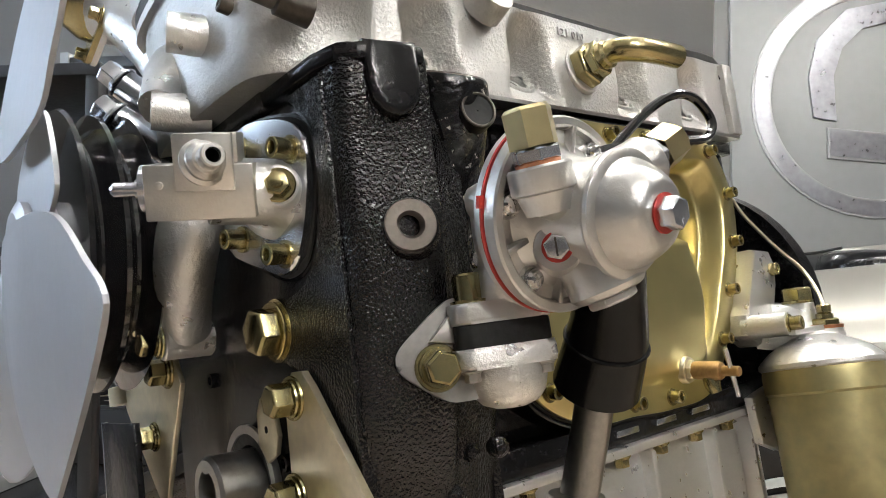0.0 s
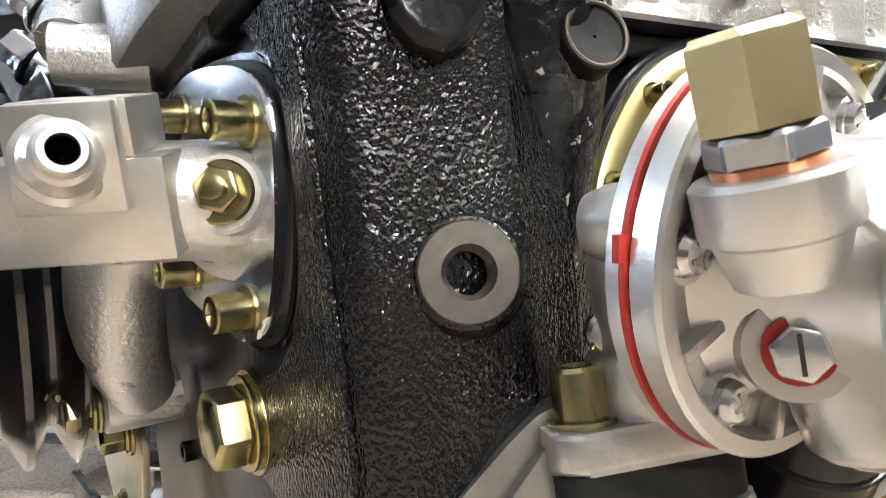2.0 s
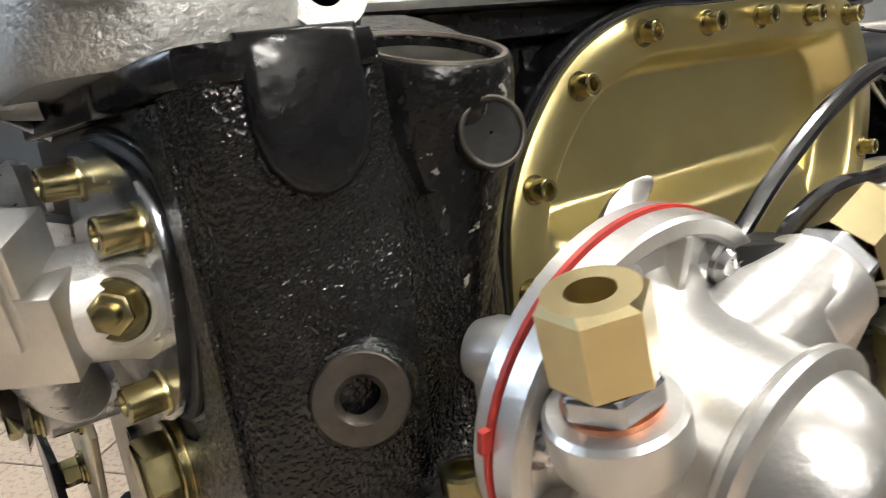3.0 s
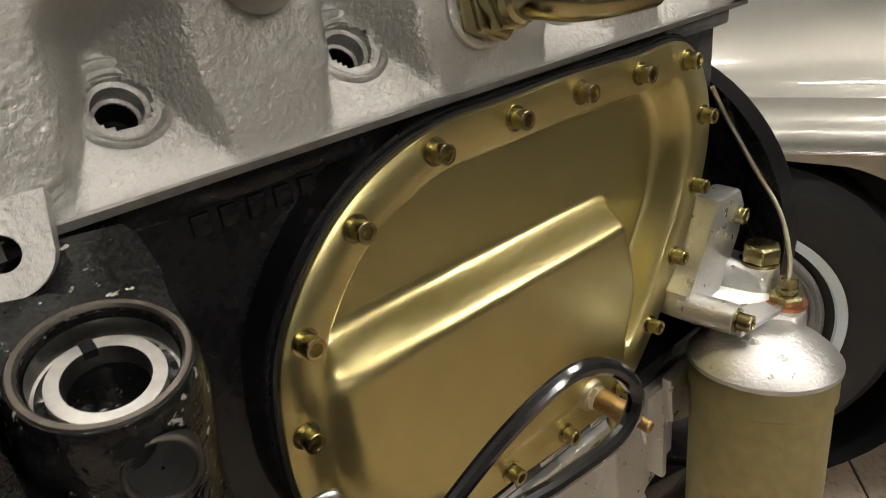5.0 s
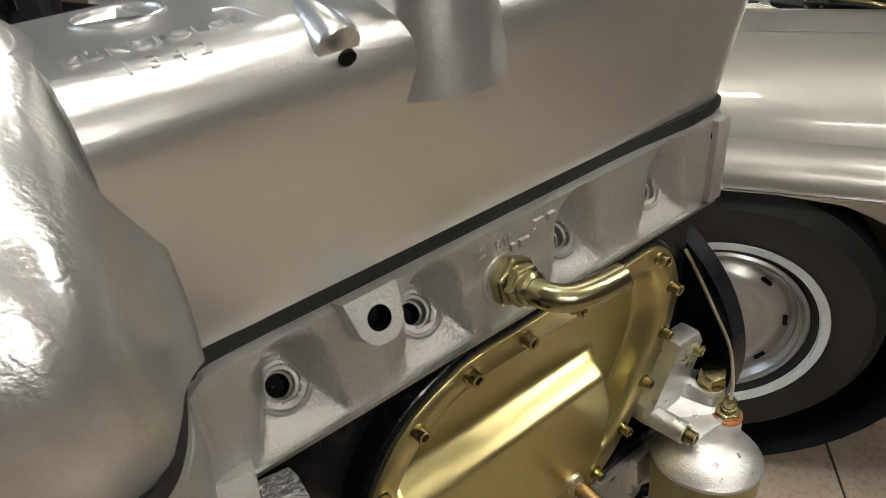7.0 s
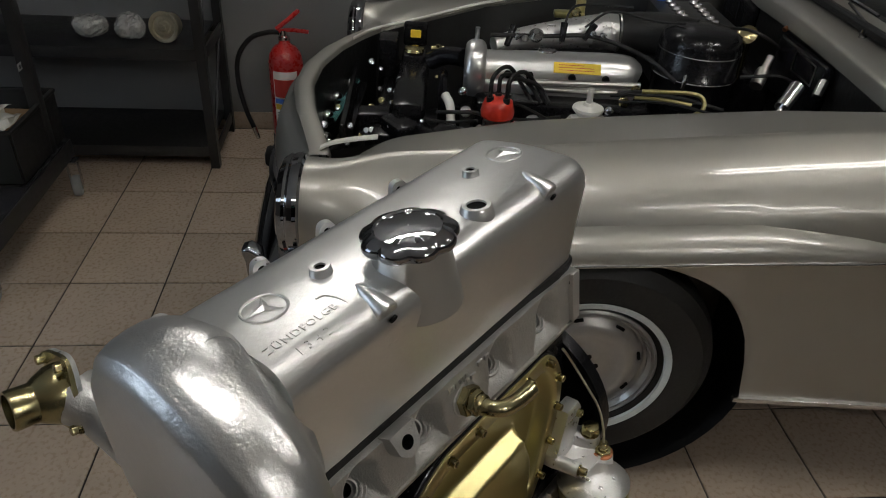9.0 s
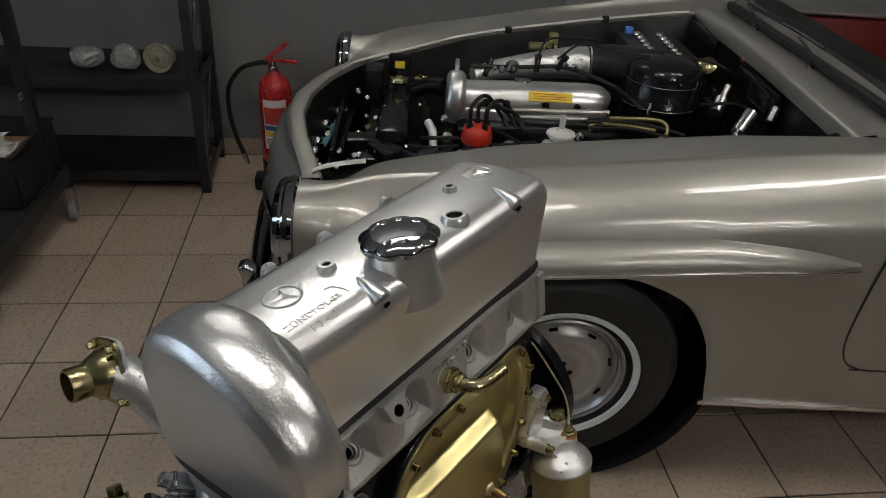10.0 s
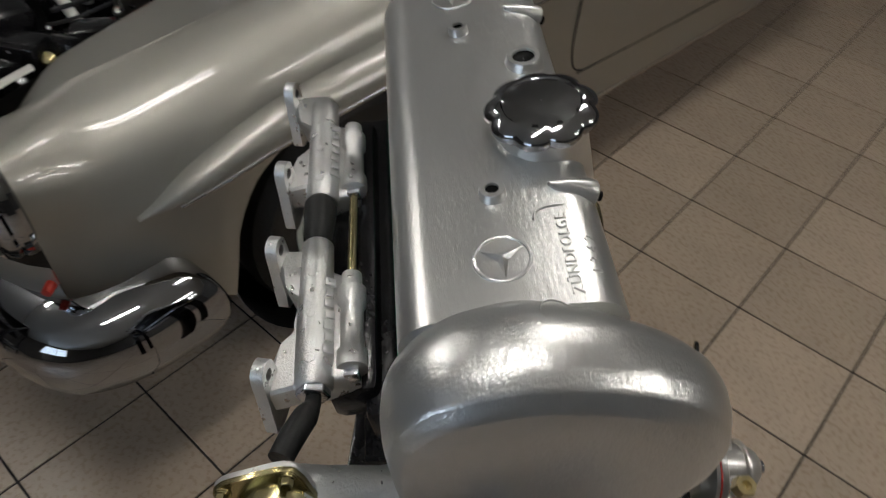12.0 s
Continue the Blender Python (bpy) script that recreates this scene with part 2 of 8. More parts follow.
def again(ob, m, parent=None):
    """The same piece once more, sharing its mesh, at the pose m under its parent."""
    o = new(ob.name.split(".")[0], ob.data)
    o.parent = parent or ob.parent
    o.matrix_local = m
    if "label" in ob:
        o["label"] = ob["label"]
    return o


def root(name, label, category, group="", m=None, kind=""):
    ob = new(name)
    ob.empty_display_size = 0.05
    if m is not None:
        ob.matrix_world = m
    return tagged(ob, label, category, group, kind)


def lathe(bm, prof, m=Matrix(), seg=32, cap=True):
    """A body of revolution: prof is a list of (radius, height) along m's z axis."""
    rings = []
    for r, h in prof:
        rings.append([bm.verts.new(m @ Vector((r * math.cos(2 * math.pi * k / seg), r * math.sin(2 * math.pi * k / seg), h))) for k in range(seg)])
    for a, b in zip(rings, rings[1:]):
        for k in range(seg):
            bm.faces.new((a[k], a[(k + 1) % seg], b[(k + 1) % seg], b[k]))
    if cap:
        for r in (rings[0], rings[-1]):
            bm.faces.new(r)
    return rings


def rod(bm, a, b, r, r2=None, seg=20):
    a, b = Vector(a), Vector(b)
    lathe(bm, [(r, 0), (r2 if r2 is not None else r, (b - a).length)], basis(a, b - a), seg)


def block(bm, lo, hi, m=Matrix(), bev=0.0, seg=2):
    """A box between two corners, its edges rounded."""
    g = bmesh.new()
    bmesh.ops.create_cube(g, size=1)
    for v in g.verts:
        v.co = Vector([(l + h) / 2 + c * (h - l) for l, h, c in zip(lo, hi, v.co)])
    if bev:
        bmesh.ops.bevel(g, geom=g.edges[:], offset=bev, segments=seg, affect="EDGES", profile=0.5)
    join(bm, g, m)


def join(bm, g, m=Matrix()):
    vs = {v: bm.verts.new(m @ v.co) for v in g.verts}
    for f in g.faces:
        try:
            bm.faces.new([vs[v] for v in f.verts])
        except ValueError:
            pass
    g.free()


def prism(bm, outline, z0, z1, m=Matrix(), bev=0.0, seg=2):
    """An outline in x and y raised from z0 to z1, its rims rounded."""
    g = bmesh.new()
    lo = [g.verts.new((x, y, z0)) for x, y in outline]
    hi = [g.verts.new((x, y, z1)) for x, y in outline]
    g.faces.new(lo[::-1])
    top = g.faces.new(hi)
    n = len(outline)
    for k in range(n):
        g.faces.new((lo[k], lo[(k + 1) % n], hi[(k + 1) % n], hi[k]))
    if bev:
        rim = [e for e in g.edges if abs(e.verts[0].co.z - e.verts[1].co.z) < 1e-7]
        bmesh.ops.bevel(g, geom=rim, offset=bev, segments=seg, affect="EDGES", profile=0.5)
    join(bm, g, m)


def plate_holes(bm, outline, holes, z0, z1, m=Matrix(), bev=0.0):
    """A plate with round holes (x, y, r) cut through: outline and hole rims bridged by triangulation."""
    g = bmesh.new()

    def loop(pts, z):
        vs = [g.verts.new((x, y, z)) for x, y in pts]
        return vs, [g.edges.new((vs[k], vs[(k + 1) % len(vs)])) for k in range(len(vs))]
    rims = [list(outline)] + [[(x + r * math.cos(-2 * math.pi * k / 20), y + r * math.sin(-2 * math.pi * k / 20)) for k in range(20)] for x, y, r in holes]
    tops, bots = [], []
    for z, keep in ((z1, tops), (z0, bots)):
        es = []
        for pts in rims:
            vs, e = loop(pts, z)
            keep.append(vs)
            es += e
        bmesh.ops.triangle_fill(g, edges=es, use_beauty=True)
    for a, b in zip(tops, bots):
        for k in range(len(a)):
            g.faces.new((a[k], a[(k + 1) % len(a)], b[(k + 1) % len(b)], b[k]))
    join(bm, g, m)


def spline(pts, n=12, closed=False):
    """A smooth line through the points (Catmull-Rom)."""
    p = [Vector(q) for q in pts]
    out = []
    cnt = len(p)
    for i in range(cnt if closed else cnt - 1):
        if closed:
            a, b, c, d = p[i - 1], p[i], p[(i + 1) % cnt], p[(i + 2) % cnt]
        else:
            b, c = p[i], p[i + 1]
            a = p[i - 1] if i else b * 2 - c
            d = p[i + 2] if i + 2 < cnt else c * 2 - b
        for k in range(n):
            t = k / n
            out.append(0.5 * (2 * b + (c - a) * t + (2 * a - 5 * b + 4 * c - d) * t * t + (3 * b - a - 3 * c + d) * t ** 3))
    if not closed:
        out.append(p[-1])
    return out


def hose(bm, pts, r, n=8, seg=14, smooth=True, radii=None, cap=True):
    """A tube along a smooth line."""
    line = spline(pts, n) if smooth else [Vector(q) for q in pts]
    rings, side = [], None
    for k, q in enumerate(line):
        d = (line[min(k + 1, len(line) - 1)] - line[max(k - 1, 0)]).normalized()
        if side is None:
            side = d.orthogonal().normalized()
        side = (side - side.dot(d) * d).normalized()
        up = d.cross(side)
        rr = r if radii is None else float(np.interp(k / (len(line) - 1), np.linspace(0, 1, len(radii)), radii))
        rings.append([bm.verts.new(q + rr * (math.cos(2 * math.pi * j / seg) * side + math.sin(2 * math.pi * j / seg) * up)) for j in range(seg)])
    for a, b in zip(rings, rings[1:]):
        for j in range(seg):
            bm.faces.new((a[j], a[(j + 1) % seg], b[(j + 1) % seg], b[j]))
    if cap:
        bm.faces.new(rings[0])
        bm.faces.new(rings[-1])


def torus(bm, R, r, m=Matrix(), seg=40, sides=10):
    rings = []
    for k in range(seg):
        a = 2 * math.pi * k / seg
        rings.append([bm.verts.new(m @ Vector(((R + r * math.cos(2 * math.pi * j / sides)) * math.cos(a), (R + r * math.cos(2 * math.pi * j / sides)) * math.sin(a), r * math.sin(2 * math.pi * j / sides)))) for j in range(sides)])
    for k in range(seg):
        a, b = rings[k], rings[(k + 1) % seg]
        for j in range(sides):
            bm.faces.new((a[j], b[j], b[(j + 1) % sides], a[(j + 1) % sides]))


def smooth01(t):
    t = max(0.0, min(1.0, t))
    return t * t * (3 - 2 * t)


def hexagon(r, turn=0.0):
    return [(r * math.cos(turn + k * math.pi / 3), r * math.sin(turn + k * math.pi / 3)) for k in range(6)]


def hex_head(bm, r, z0, z1, m=Matrix(), turn=0.2):
    """A hexagon head with a turned chamfer at the top."""
    g = bmesh.new()
    h = z1 - z0
    lo = [g.verts.new((x, y, z0)) for x, y in hexagon(r, turn)]
    hi = [g.verts.new((x, y, z1 - 0.14 * h)) for x, y in hexagon(r, turn)]
    tp = [g.verts.new((x, y, z1)) for x, y in hexagon(r * 0.86, turn)]
    for a, b in ((lo, hi), (hi, tp)):
        for k in range(6):
            g.faces.new((a[k], a[(k + 1) % 6], b[(k + 1) % 6], b[k]))
    g.faces.new(tp)
    g.faces.new(lo[::-1])
    bmesh.ops.bevel(g, geom=g.edges[:], offset=r * 0.05, segments=1, affect="EDGES")
    join(bm, g, m)


def bolt_mesh(bm, r, h, m=Matrix(), washer=True, turn=0.2):
    """A hexagon bolt head with its washers."""
    if washer:
        lathe(bm, [(r * 1.28, 0), (r * 1.32, r * 0.08), (r * 1.28, r * 0.2)], m, 28)
        lathe(bm, [(r * 1.08, r * 0.2), (r * 1.12, r * 0.3), (r * 1.08, r * 0.42)], m, 28)
    hex_head(bm, r, r * 0.42 if washer else 0, h, m, turn)


def socket_mesh(bm, r, h, m=Matrix(), washer=True):
    """A socket-head screw: turned head, recessed hexagon."""
    b = 0.0
    if washer:
        lathe(bm, [(r * 1.3, 0), (r * 1.34, r * 0.1), (r * 1.3, r * 0.25)], m, 24)
        b = r * 0.25
    lathe(bm, [(r, b), (r, h - r * 0.12), (r * 0.92, h), (r * 0.62, h), (r * 0.56, h - r * 0.12), (r * 0.52, h - r * 0.9), (r * 0.01, h - r)], m, 24, cap=False)


def cross_screw(bm, r, h, m=Matrix()):
    """A pan-head screw with a crossed slot pressed in."""
    lathe(bm, [(r, 0), (r, h * 0.45), (r * 0.8, h * 0.85), (r * 0.4, h)], m, 20)
    for a in (0, math.pi / 2):
        block(bm, (-r * 0.62, -r * 0.1, h * 0.96), (r * 0.62, r * 0.1, h * 1.03), m @ Matrix.Rotation(a + 0.4, 4, "Z"))


def letters(text, size, m, material, parent, name="lettering", depth=0.0004, spacing=1.0):
    """Raised writing in the built-in font, turned into a mesh."""
    cu = bpy.data.curves.new(name, "FONT")
    cu.body, cu.size, cu.extrude, cu.align_x, cu.align_y = text, size, depth, "CENTER", "CENTER"
    cu.space_character = spacing
    cu.resolution_u = 3
    tmp = bpy.data.objects.new(name, cu)
    me = bpy.data.meshes.new_from_object(tmp)
    bpy.data.objects.remove(tmp)
    bpy.data.curves.remove(cu)
    me.name = name
    me.transform(m)
    me.materials.clear()
    me.materials.append(material)
    ob = new(name, me)
    ob.parent = parent
    return ob

# ======== the engine on its stand, in its own axes: x to the rear, y across, z up ========
ENGINE = pose(-1.9208, -0.8947, 0.9761, -9.128, -2.640, -43.509)
engine = root("engine", "restored car engine with silver head and gold side cover", "engine", m=ENGINE)


def head_face(x, z):
    """How far the head's side is cut back, at the four spark plug pockets and between them."""
    y = 0.004 + 0.0012 * noise.noise(Vector((x * 30, z * 30, 0)))
    for px in (-0.198, -0.110, 0.006, 0.094):
        dx = x - px
        R = 0.0203
        down = max(0.0, 0.100 - z)
        half = R + 0.24 * down
        if abs(dx) < half:
            flat = 0.024 + 0.86 * (z - 0.097)
            wall = 0.024 + (math.sqrt(max(0.0, R * R - dx * dx)) - 0.77 * (z - 0.097)) / 0.64
            side = 0.004 + 1.9 * (half - abs(dx))
            cut = min(flat, wall, side)
            y = max(y, cut)
    return y


def build_head():
    bm = bmesh.new()
    x0, x1, z0, z1 = -0.2470, 0.156, 0.0725, 0.1405
    nx, nz = 300, 54
    grid = []
    for i in range(nx + 1):
        x = x0 + (x1 - x0) * i / nx
        col = []
        for j in range(nz + 1):
            z = z0 + (z1 - z0) * j / nz
            y = head_face(x, z)
            y += float(np.interp(x, [-0.250, -0.247, -0.2435, -0.239, -0.234], [-0.018, -0.0105, -0.0045, -0.001, 0.0])) * (0.45 + 0.55 * smooth01((z - 0.080) / 0.050))
            col.append(bm.verts.new((x, y, z)))
        grid.append(col)
    ax = Vector((0, -0.77, 0.64))
    for i in range(nx):
        for j in range(nz):
            c = (grid[i][j].co + grid[i + 1][j + 1].co) / 2
            skip = False
            for px in (-0.198, -0.110, 0.006, 0.094):
                d = c - Vector((px, 0.024, 0.097))
                d -= d.dot(ax) * ax
                skip |= d.length < 0.0098
            if not skip:
                bm.faces.new((grid[i][j], grid[i + 1][j], grid[i + 1][j + 1], grid[i][j + 1]))
    # back and ends
    for i in range(9):
        bmesh.ops.smooth_vert(bm, verts=bm.verts, factor=0.5, use_axis_y=True)
    yb = 0.150
    b = [[bm.verts.new((x, yb, z)) for z in (z0, z1)] for x in (x0, x1)]
    for col, bb in ((grid[0], b[0]), (grid[-1], b[1])):
        bm.faces.new([*col, bb[1], bb[0]])
    for j, k in ((0, 0), (nz, 1)):
        bm.faces.new([grid[i][j] for i in range(nx + 1)] + [b[1][k], b[0][k]])
    bm.faces.new((b[0][0], b[0][1], b[1][1], b[1][0]))
    head = part("cylinder_head", bm, HEAD, engine, "bead-blasted aluminium cylinder head with plug pockets")
    for px in (-0.198, -0.110, 0.006, 0.094):
        m = basis((px, 0.024, 0.097), (0, -0.77, 0.64))
        g = bmesh.new()
        lathe(g, [(0.0130, -0.001), (0.0126, 0.0006), (0.0108, 0.0008), (0.0100, -0.003), (0.0082, -0.0035), (0.0080, -0.010), (0.0066, -0.011)], m, 28, cap=False)
        part("plug_seat", g, HEAD, head, "machined spark plug seat")
        g = bmesh.new()
        lathe(g, [(0.0172, -0.004), (0.0166, 0.0012), (0.0152, 0.0022), (0.0138, 0.0014), (0.0126, -0.001)], m, 36, cap=False)
        part("seat_collar", g, HEAD, head, "cast collar round the plug seat", 60)
        # near-black lining paints the shade down the plug bore
        g = bmesh.new()
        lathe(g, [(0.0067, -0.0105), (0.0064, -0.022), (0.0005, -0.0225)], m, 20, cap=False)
        part("plug_bore", g, HOLE, head, "plug bore with its shade painted near-black")
    # lifting lug above the second pocket, and the lower front lug
    for c, nrm, r, h in (((-0.1528, -0.0112, 0.1360), (0.0, -0.92, 0.40), 0.0135, 0.0068), ((-0.247, -0.0125, 0.0745), (-0.2, -0.9, 0.4), 0.0125, 0.0050)):
        m = basis(c, nrm)
        out = [(-r * math.sin(math.pi * k / 14), r * math.cos(math.pi * k / 14)) for k in range(15)]
        out += [(0.014, -r * 1.15), (0.014, r * 1.15)]
        g = bmesh.new()
        plate_holes(g, out, [(0, 0, h)], -0.016, 0, m)
        part("lug", g, HEAD, head, "cast lug with a round bore")
        # lug bore lined near-black, its inner shade held in the colour
        g = bmesh.new()
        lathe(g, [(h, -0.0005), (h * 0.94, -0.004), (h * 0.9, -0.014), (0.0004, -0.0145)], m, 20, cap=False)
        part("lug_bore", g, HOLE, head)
    # flat near-black disc: the side hole is only painted shade
    g = bmesh.new()
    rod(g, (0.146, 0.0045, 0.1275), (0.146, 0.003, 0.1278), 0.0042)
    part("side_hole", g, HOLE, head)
    g = bmesh.new()
    block(g, (0.1425, -0.0015, 0.0735), (0.158, 0.10, 0.1395), bev=0.002)
    part("end_flange", g, HEAD, head)
    # casting marks
    m = basis((-0.052, 0.0026, 0.1300), (0, -1, 0.0), (1, 0, 0))
    letters("121 010", 0.0085, m @ Matrix.Translation((-0.014, 0.0, 0)), HEAD, head, "casting_number", 0.0006, 1.1)
    for k, (cx, cz, w) in enumerate(((-0.030, 0.1315, 0.008), (-0.019, 0.1315, 0.007), (-0.051, 0.1235, 0.004), (-0.042, 0.1235, 0.008))):
        g = bmesh.new()
        block(g, (cx - w / 2, 0.0018, cz - 0.0025), (cx + w / 2, 0.005, cz + 0.0025), bev=0.0004)
        part("casting_mark", g, HEAD, head)
    return head


head = build_head()


def cover_side(z):
    """The near side of the valve cover at a height."""
    return 0.012 - 0.022 * (z - 0.15) / 0.10


def build_valve_cover():
    # main body: a rounded section carried along the engine
    prof = []
    for k in range(9):
        z = 0.149 + 0.101 * k / 8
        prof.append((cover_side(z), z))
    c = (0.016, 0.2540)
    for k in range(1, 10):
        a = math.pi - (math.pi / 2 - 0.06) * k / 9
        prof.append((c[0] + 0.0265 * math.cos(a), c[1] + 0.0265 * math.sin(a)))
    for k in range(1, 8):
        t = k / 8
        prof.append((0.0185 + (0.1085 - 0.0185) * t, 0.2805 + 0.0032 * math.sin(math.pi * t)))
    c = (0.110, 0.2510)
    for k in range(0, 10):
        a = math.pi / 2 - (math.pi / 2) * k / 9
        prof.append((c[0] + 0.0295 * math.cos(a), c[1] + 0.0295 * math.sin(a)))
    for k in range(1, 7):
        prof.append((0.1395 + 0.004 * k / 6, 0.251 - 0.102 * k / 6))
    bm = bmesh.new()
    xs = [-0.2500 + 0.393 * k / 60 for k in range(61)]
    tail = [(0.1465, 0.998), (0.151, 0.990), (0.155, 0.975), (0.158, 0.955), (0.160, 0.925), (0.161, 0.88)]
    rings = []
    cy, cz = 0.066, 0.20
    for x, s in [(x, 1.0) for x in xs] + tail:
        ring = []
        for y, z in prof:
            zz = cz + (z - cz) * (s if z > cz else 1)
            ring.append(bm.verts.new((x, cy + (y - cy) * (0.35 + 0.65 * s), zz)))
        rings.append(ring)
    for a, b in zip(rings, rings[1:]):
        for k in range(len(prof) - 1):
            bm.faces.new((a[k], a[k + 1], b[k + 1], b[k]))
    bm.faces.new(rings[-1])
    bm.faces.new(rings[0][::-1])
    bm.faces.new([r[0] for r in rings] + [r[-1] for r in reversed(rings)])
    cover = part("valve_cover", bm, COVER, engine, "silver painted cast valve cover with a rounded front hood", 40)
    # front hood: an arched section carried from the seam to the flat front, its edges rounded
    arch = spline([(0, -0.052, 0.149), (0, -0.064, 0.172), (0, -0.068, 0.196), (0, -0.061, 0.230), (0, -0.038, 0.260), (0, 0.000, 0.285), (0, 0.045, 0.3005), (0, 0.080, 0.3035), (0, 0.115, 0.296),
                   (0, 0.140, 0.277), (0, 0.153, 0.248), (0, 0.157, 0.205), (0, 0.157, 0.149)], 6)
    g = bmesh.new()
    rings = []
    xs = [-0.234, -0.240, -0.248, -0.255, -0.265, -0.275, -0.288, -0.303, -0.315, -0.323, -0.327, -0.329, -0.3302, -0.3308]
    near = [0.46, 0.50, 0.58, 0.73, 0.905, 0.975, 1.0, 0.985, 0.94, 0.86, 0.76, 0.62, 0.40, 0.15]
    far = [0.80, 0.81, 0.83, 0.88, 0.955, 0.988, 1.0, 0.99, 0.96, 0.90, 0.82, 0.70, 0.45, 0.18]
    top = [0.78, 0.84, 0.905, 0.950, 0.980, 0.995, 1.0, 0.99, 0.957, 0.89, 0.80, 0.67, 0.44, 0.18]
    fine_x = sorted([xs[0] + (xs[-1] - xs[0]) * k / 26 for k in range(27)] + xs[8:-1], reverse=True)
    for x in fine_x:
        sn, sf, st = (float(np.interp(-x, [-q for q in xs], tab)) for tab in (near, far, top))
        ring = []
        for q in arch:
            f = smooth01((q.y + 0.02) / 0.14)
            w = sn * (1 - f) + sf * f
            ring.append(g.verts.new((x, 0.05 + (q.y - 0.05) * w, 0.149 + (q.z - 0.149) * st + 0.0008 * noise.noise(Vector((x * 40, q.y * 40, q.z * 40))))))
        rings.append(ring)
    for p, q in zip(rings, rings[1:]):
        for k in range(len(arch) - 1):
            g.faces.new((p[k], p[k + 1], q[k + 1], q[k]))
    g.faces.new(rings[0])
    g.faces.new(rings[-1])
    g.faces.new([r[0] for r in rings] + [r[-1] for r in reversed(rings)])
    part("front_hood", g, HOOD, cover, "bulging cast front hood of the valve cover", 60)
    # round badges: ring and three blades, raised
    for cx, cy in ((-0.209, 0.0640), (0.119, 0.0690)):
        g = bmesh.new()
        m = Matrix.Translation((cx, cy, 0.2838))
        torus(g, 0.0185, 0.0014, m, 44, 8)
        for k in range(3):
            a = math.radians(0 + 120 * k + 180)
            tip = Vector((0.0175 * math.cos(a), 0.0175 * math.sin(a), 0.0006))
            l1 = Vector((0.0042 * math.cos(a + 1.05), 0.0042 * math.sin(a + 1.05), 0.0004))
            l2 = Vector((0.0042 * math.cos(a - 1.05), 0.0042 * math.sin(a - 1.05), 0.0004))
            vs = [g.verts.new(m @ q) for q in (Vector((0, 0, 0.0034)), l1, tip, l2)]
            g.faces.new((vs[0], vs[1], vs[2]))
            g.faces.new((vs[0], vs[2], vs[3]))
        part("badge", g, COVER, cover, "raised round badge with three blades", 20)
    # bosses and breather on the top
    for cx, cy, r, h, zt in ((-0.150, 0.0633, 0.0092, 0.0050, 0.2905), (0.0598, 0.0683, 0.0084, 0.0046, 0.2905), (0.003, 0.0180, 0.0145, 0.0098, 0.2885)):
        g = bmesh.new()
        m = Matrix.Translation((cx, cy, 0))
        lathe(g, [(r * 1.25, 0.262), (r * 1.12, 0.2815), (r, zt - 0.001), (r * 0.94, zt), (h, zt), (h * 0.95, zt - 0.001), (h * 0.92, zt - 0.012), (0.0003, zt - 0.0125)], m, 32, cap=False)
        ob = part("boss", g, COVER, cover, "round bored boss on the cover", 40)
        # shallow near-black cup, its colour giving the shade of a deep bore
        g = bmesh.new()
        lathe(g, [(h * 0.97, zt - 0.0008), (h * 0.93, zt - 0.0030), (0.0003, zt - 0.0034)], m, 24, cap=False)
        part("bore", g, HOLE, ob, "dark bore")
    # bracket ribs at the near edge
    for cx, ty in ((-0.148, -0.0125), (0.088, -0.0110)):
        g = bmesh.new()
        lathe(g, [(0.0016, 0), (0.0066, 0.012), (0.0104, 0.030), (0.0104, 0.0345), (0.0094, 0.0358)], basis((cx, 0.0235, 0.2850), (0, ty - 0.0235, -0.0190)), 24)
        block(g, (cx - 0.0088, ty + 0.0045, 0.236), (cx + 0.0088, 0.014, 0.262), bev=0.004)
        ob = part("rib", g, COVER, cover, "pointed cast rib with a screw hole")
        # dark disc on the rib's end paints the screw hole's shade
        g = bmesh.new()
        rod(g, (cx, ty + 0.0006, 0.2655), (cx, ty - 0.0012, 0.2646), 0.0038, seg=14)
        part("screw_hole", g, HOLE, ob)
    # firing order in raised letters, inside a raised frame
    crown = [q for q in prof if q[1] > 0.252 and q[0] < 0.11]
    for text, size, x, y, gap in (("Z\u00dcNDFOLGE", 0.0108, -0.2085, 0.0205, 1.12), ("1 3 4 2", 0.0100, -0.2110, 0.0050, 1.15)):
        ob = letters(text, size, Matrix.Translation((x, y, 0)), COVER, cover, "firing_order", 0.001, gap)
        for v in ob.data.vertices:
            v.co.z = float(np.interp(v.co.y, [q[0] for q in crown], [q[1] for q in crown])) + (0.0009 if v.co.z > 0 else -0.001)
    g = bmesh.new()
    hose(g, [(-0.247, 0.002, 0.2745), (-0.18, 0.002, 0.2745), (-0.168, 0.006, 0.2775), (-0.166, 0.022, 0.2812), (-0.170, 0.036, 0.2825), (-0.178, 0.039, 0.2828)], 0.0007, 6, 6)
    part("raised_frame", g, COVER, cover)
    # small ring mark on the hood
    g = bmesh.new()
    torus(g, 0.0125, 0.0007, basis((-0.2640, 0.037, 0.2925), (0.22, -0.42, 0.90)), 30, 6)
    part("ring_mark", g, COVER, cover)
    # filler neck and cap
    g = bmesh.new()
    m = Matrix.Translation((-0.0880, 0.0180, 0))
    lathe(g, [(0.0400, 0.236), (0.0370, 0.262), (0.0345, 0.282), (0.0335, 0.292), (0.0330, 0.303)], m, 40)
    part("filler_neck", g, COVER, cover, "cast oil filler neck", 40)
    g = bmesh.new()
    seg, rings = 96, []
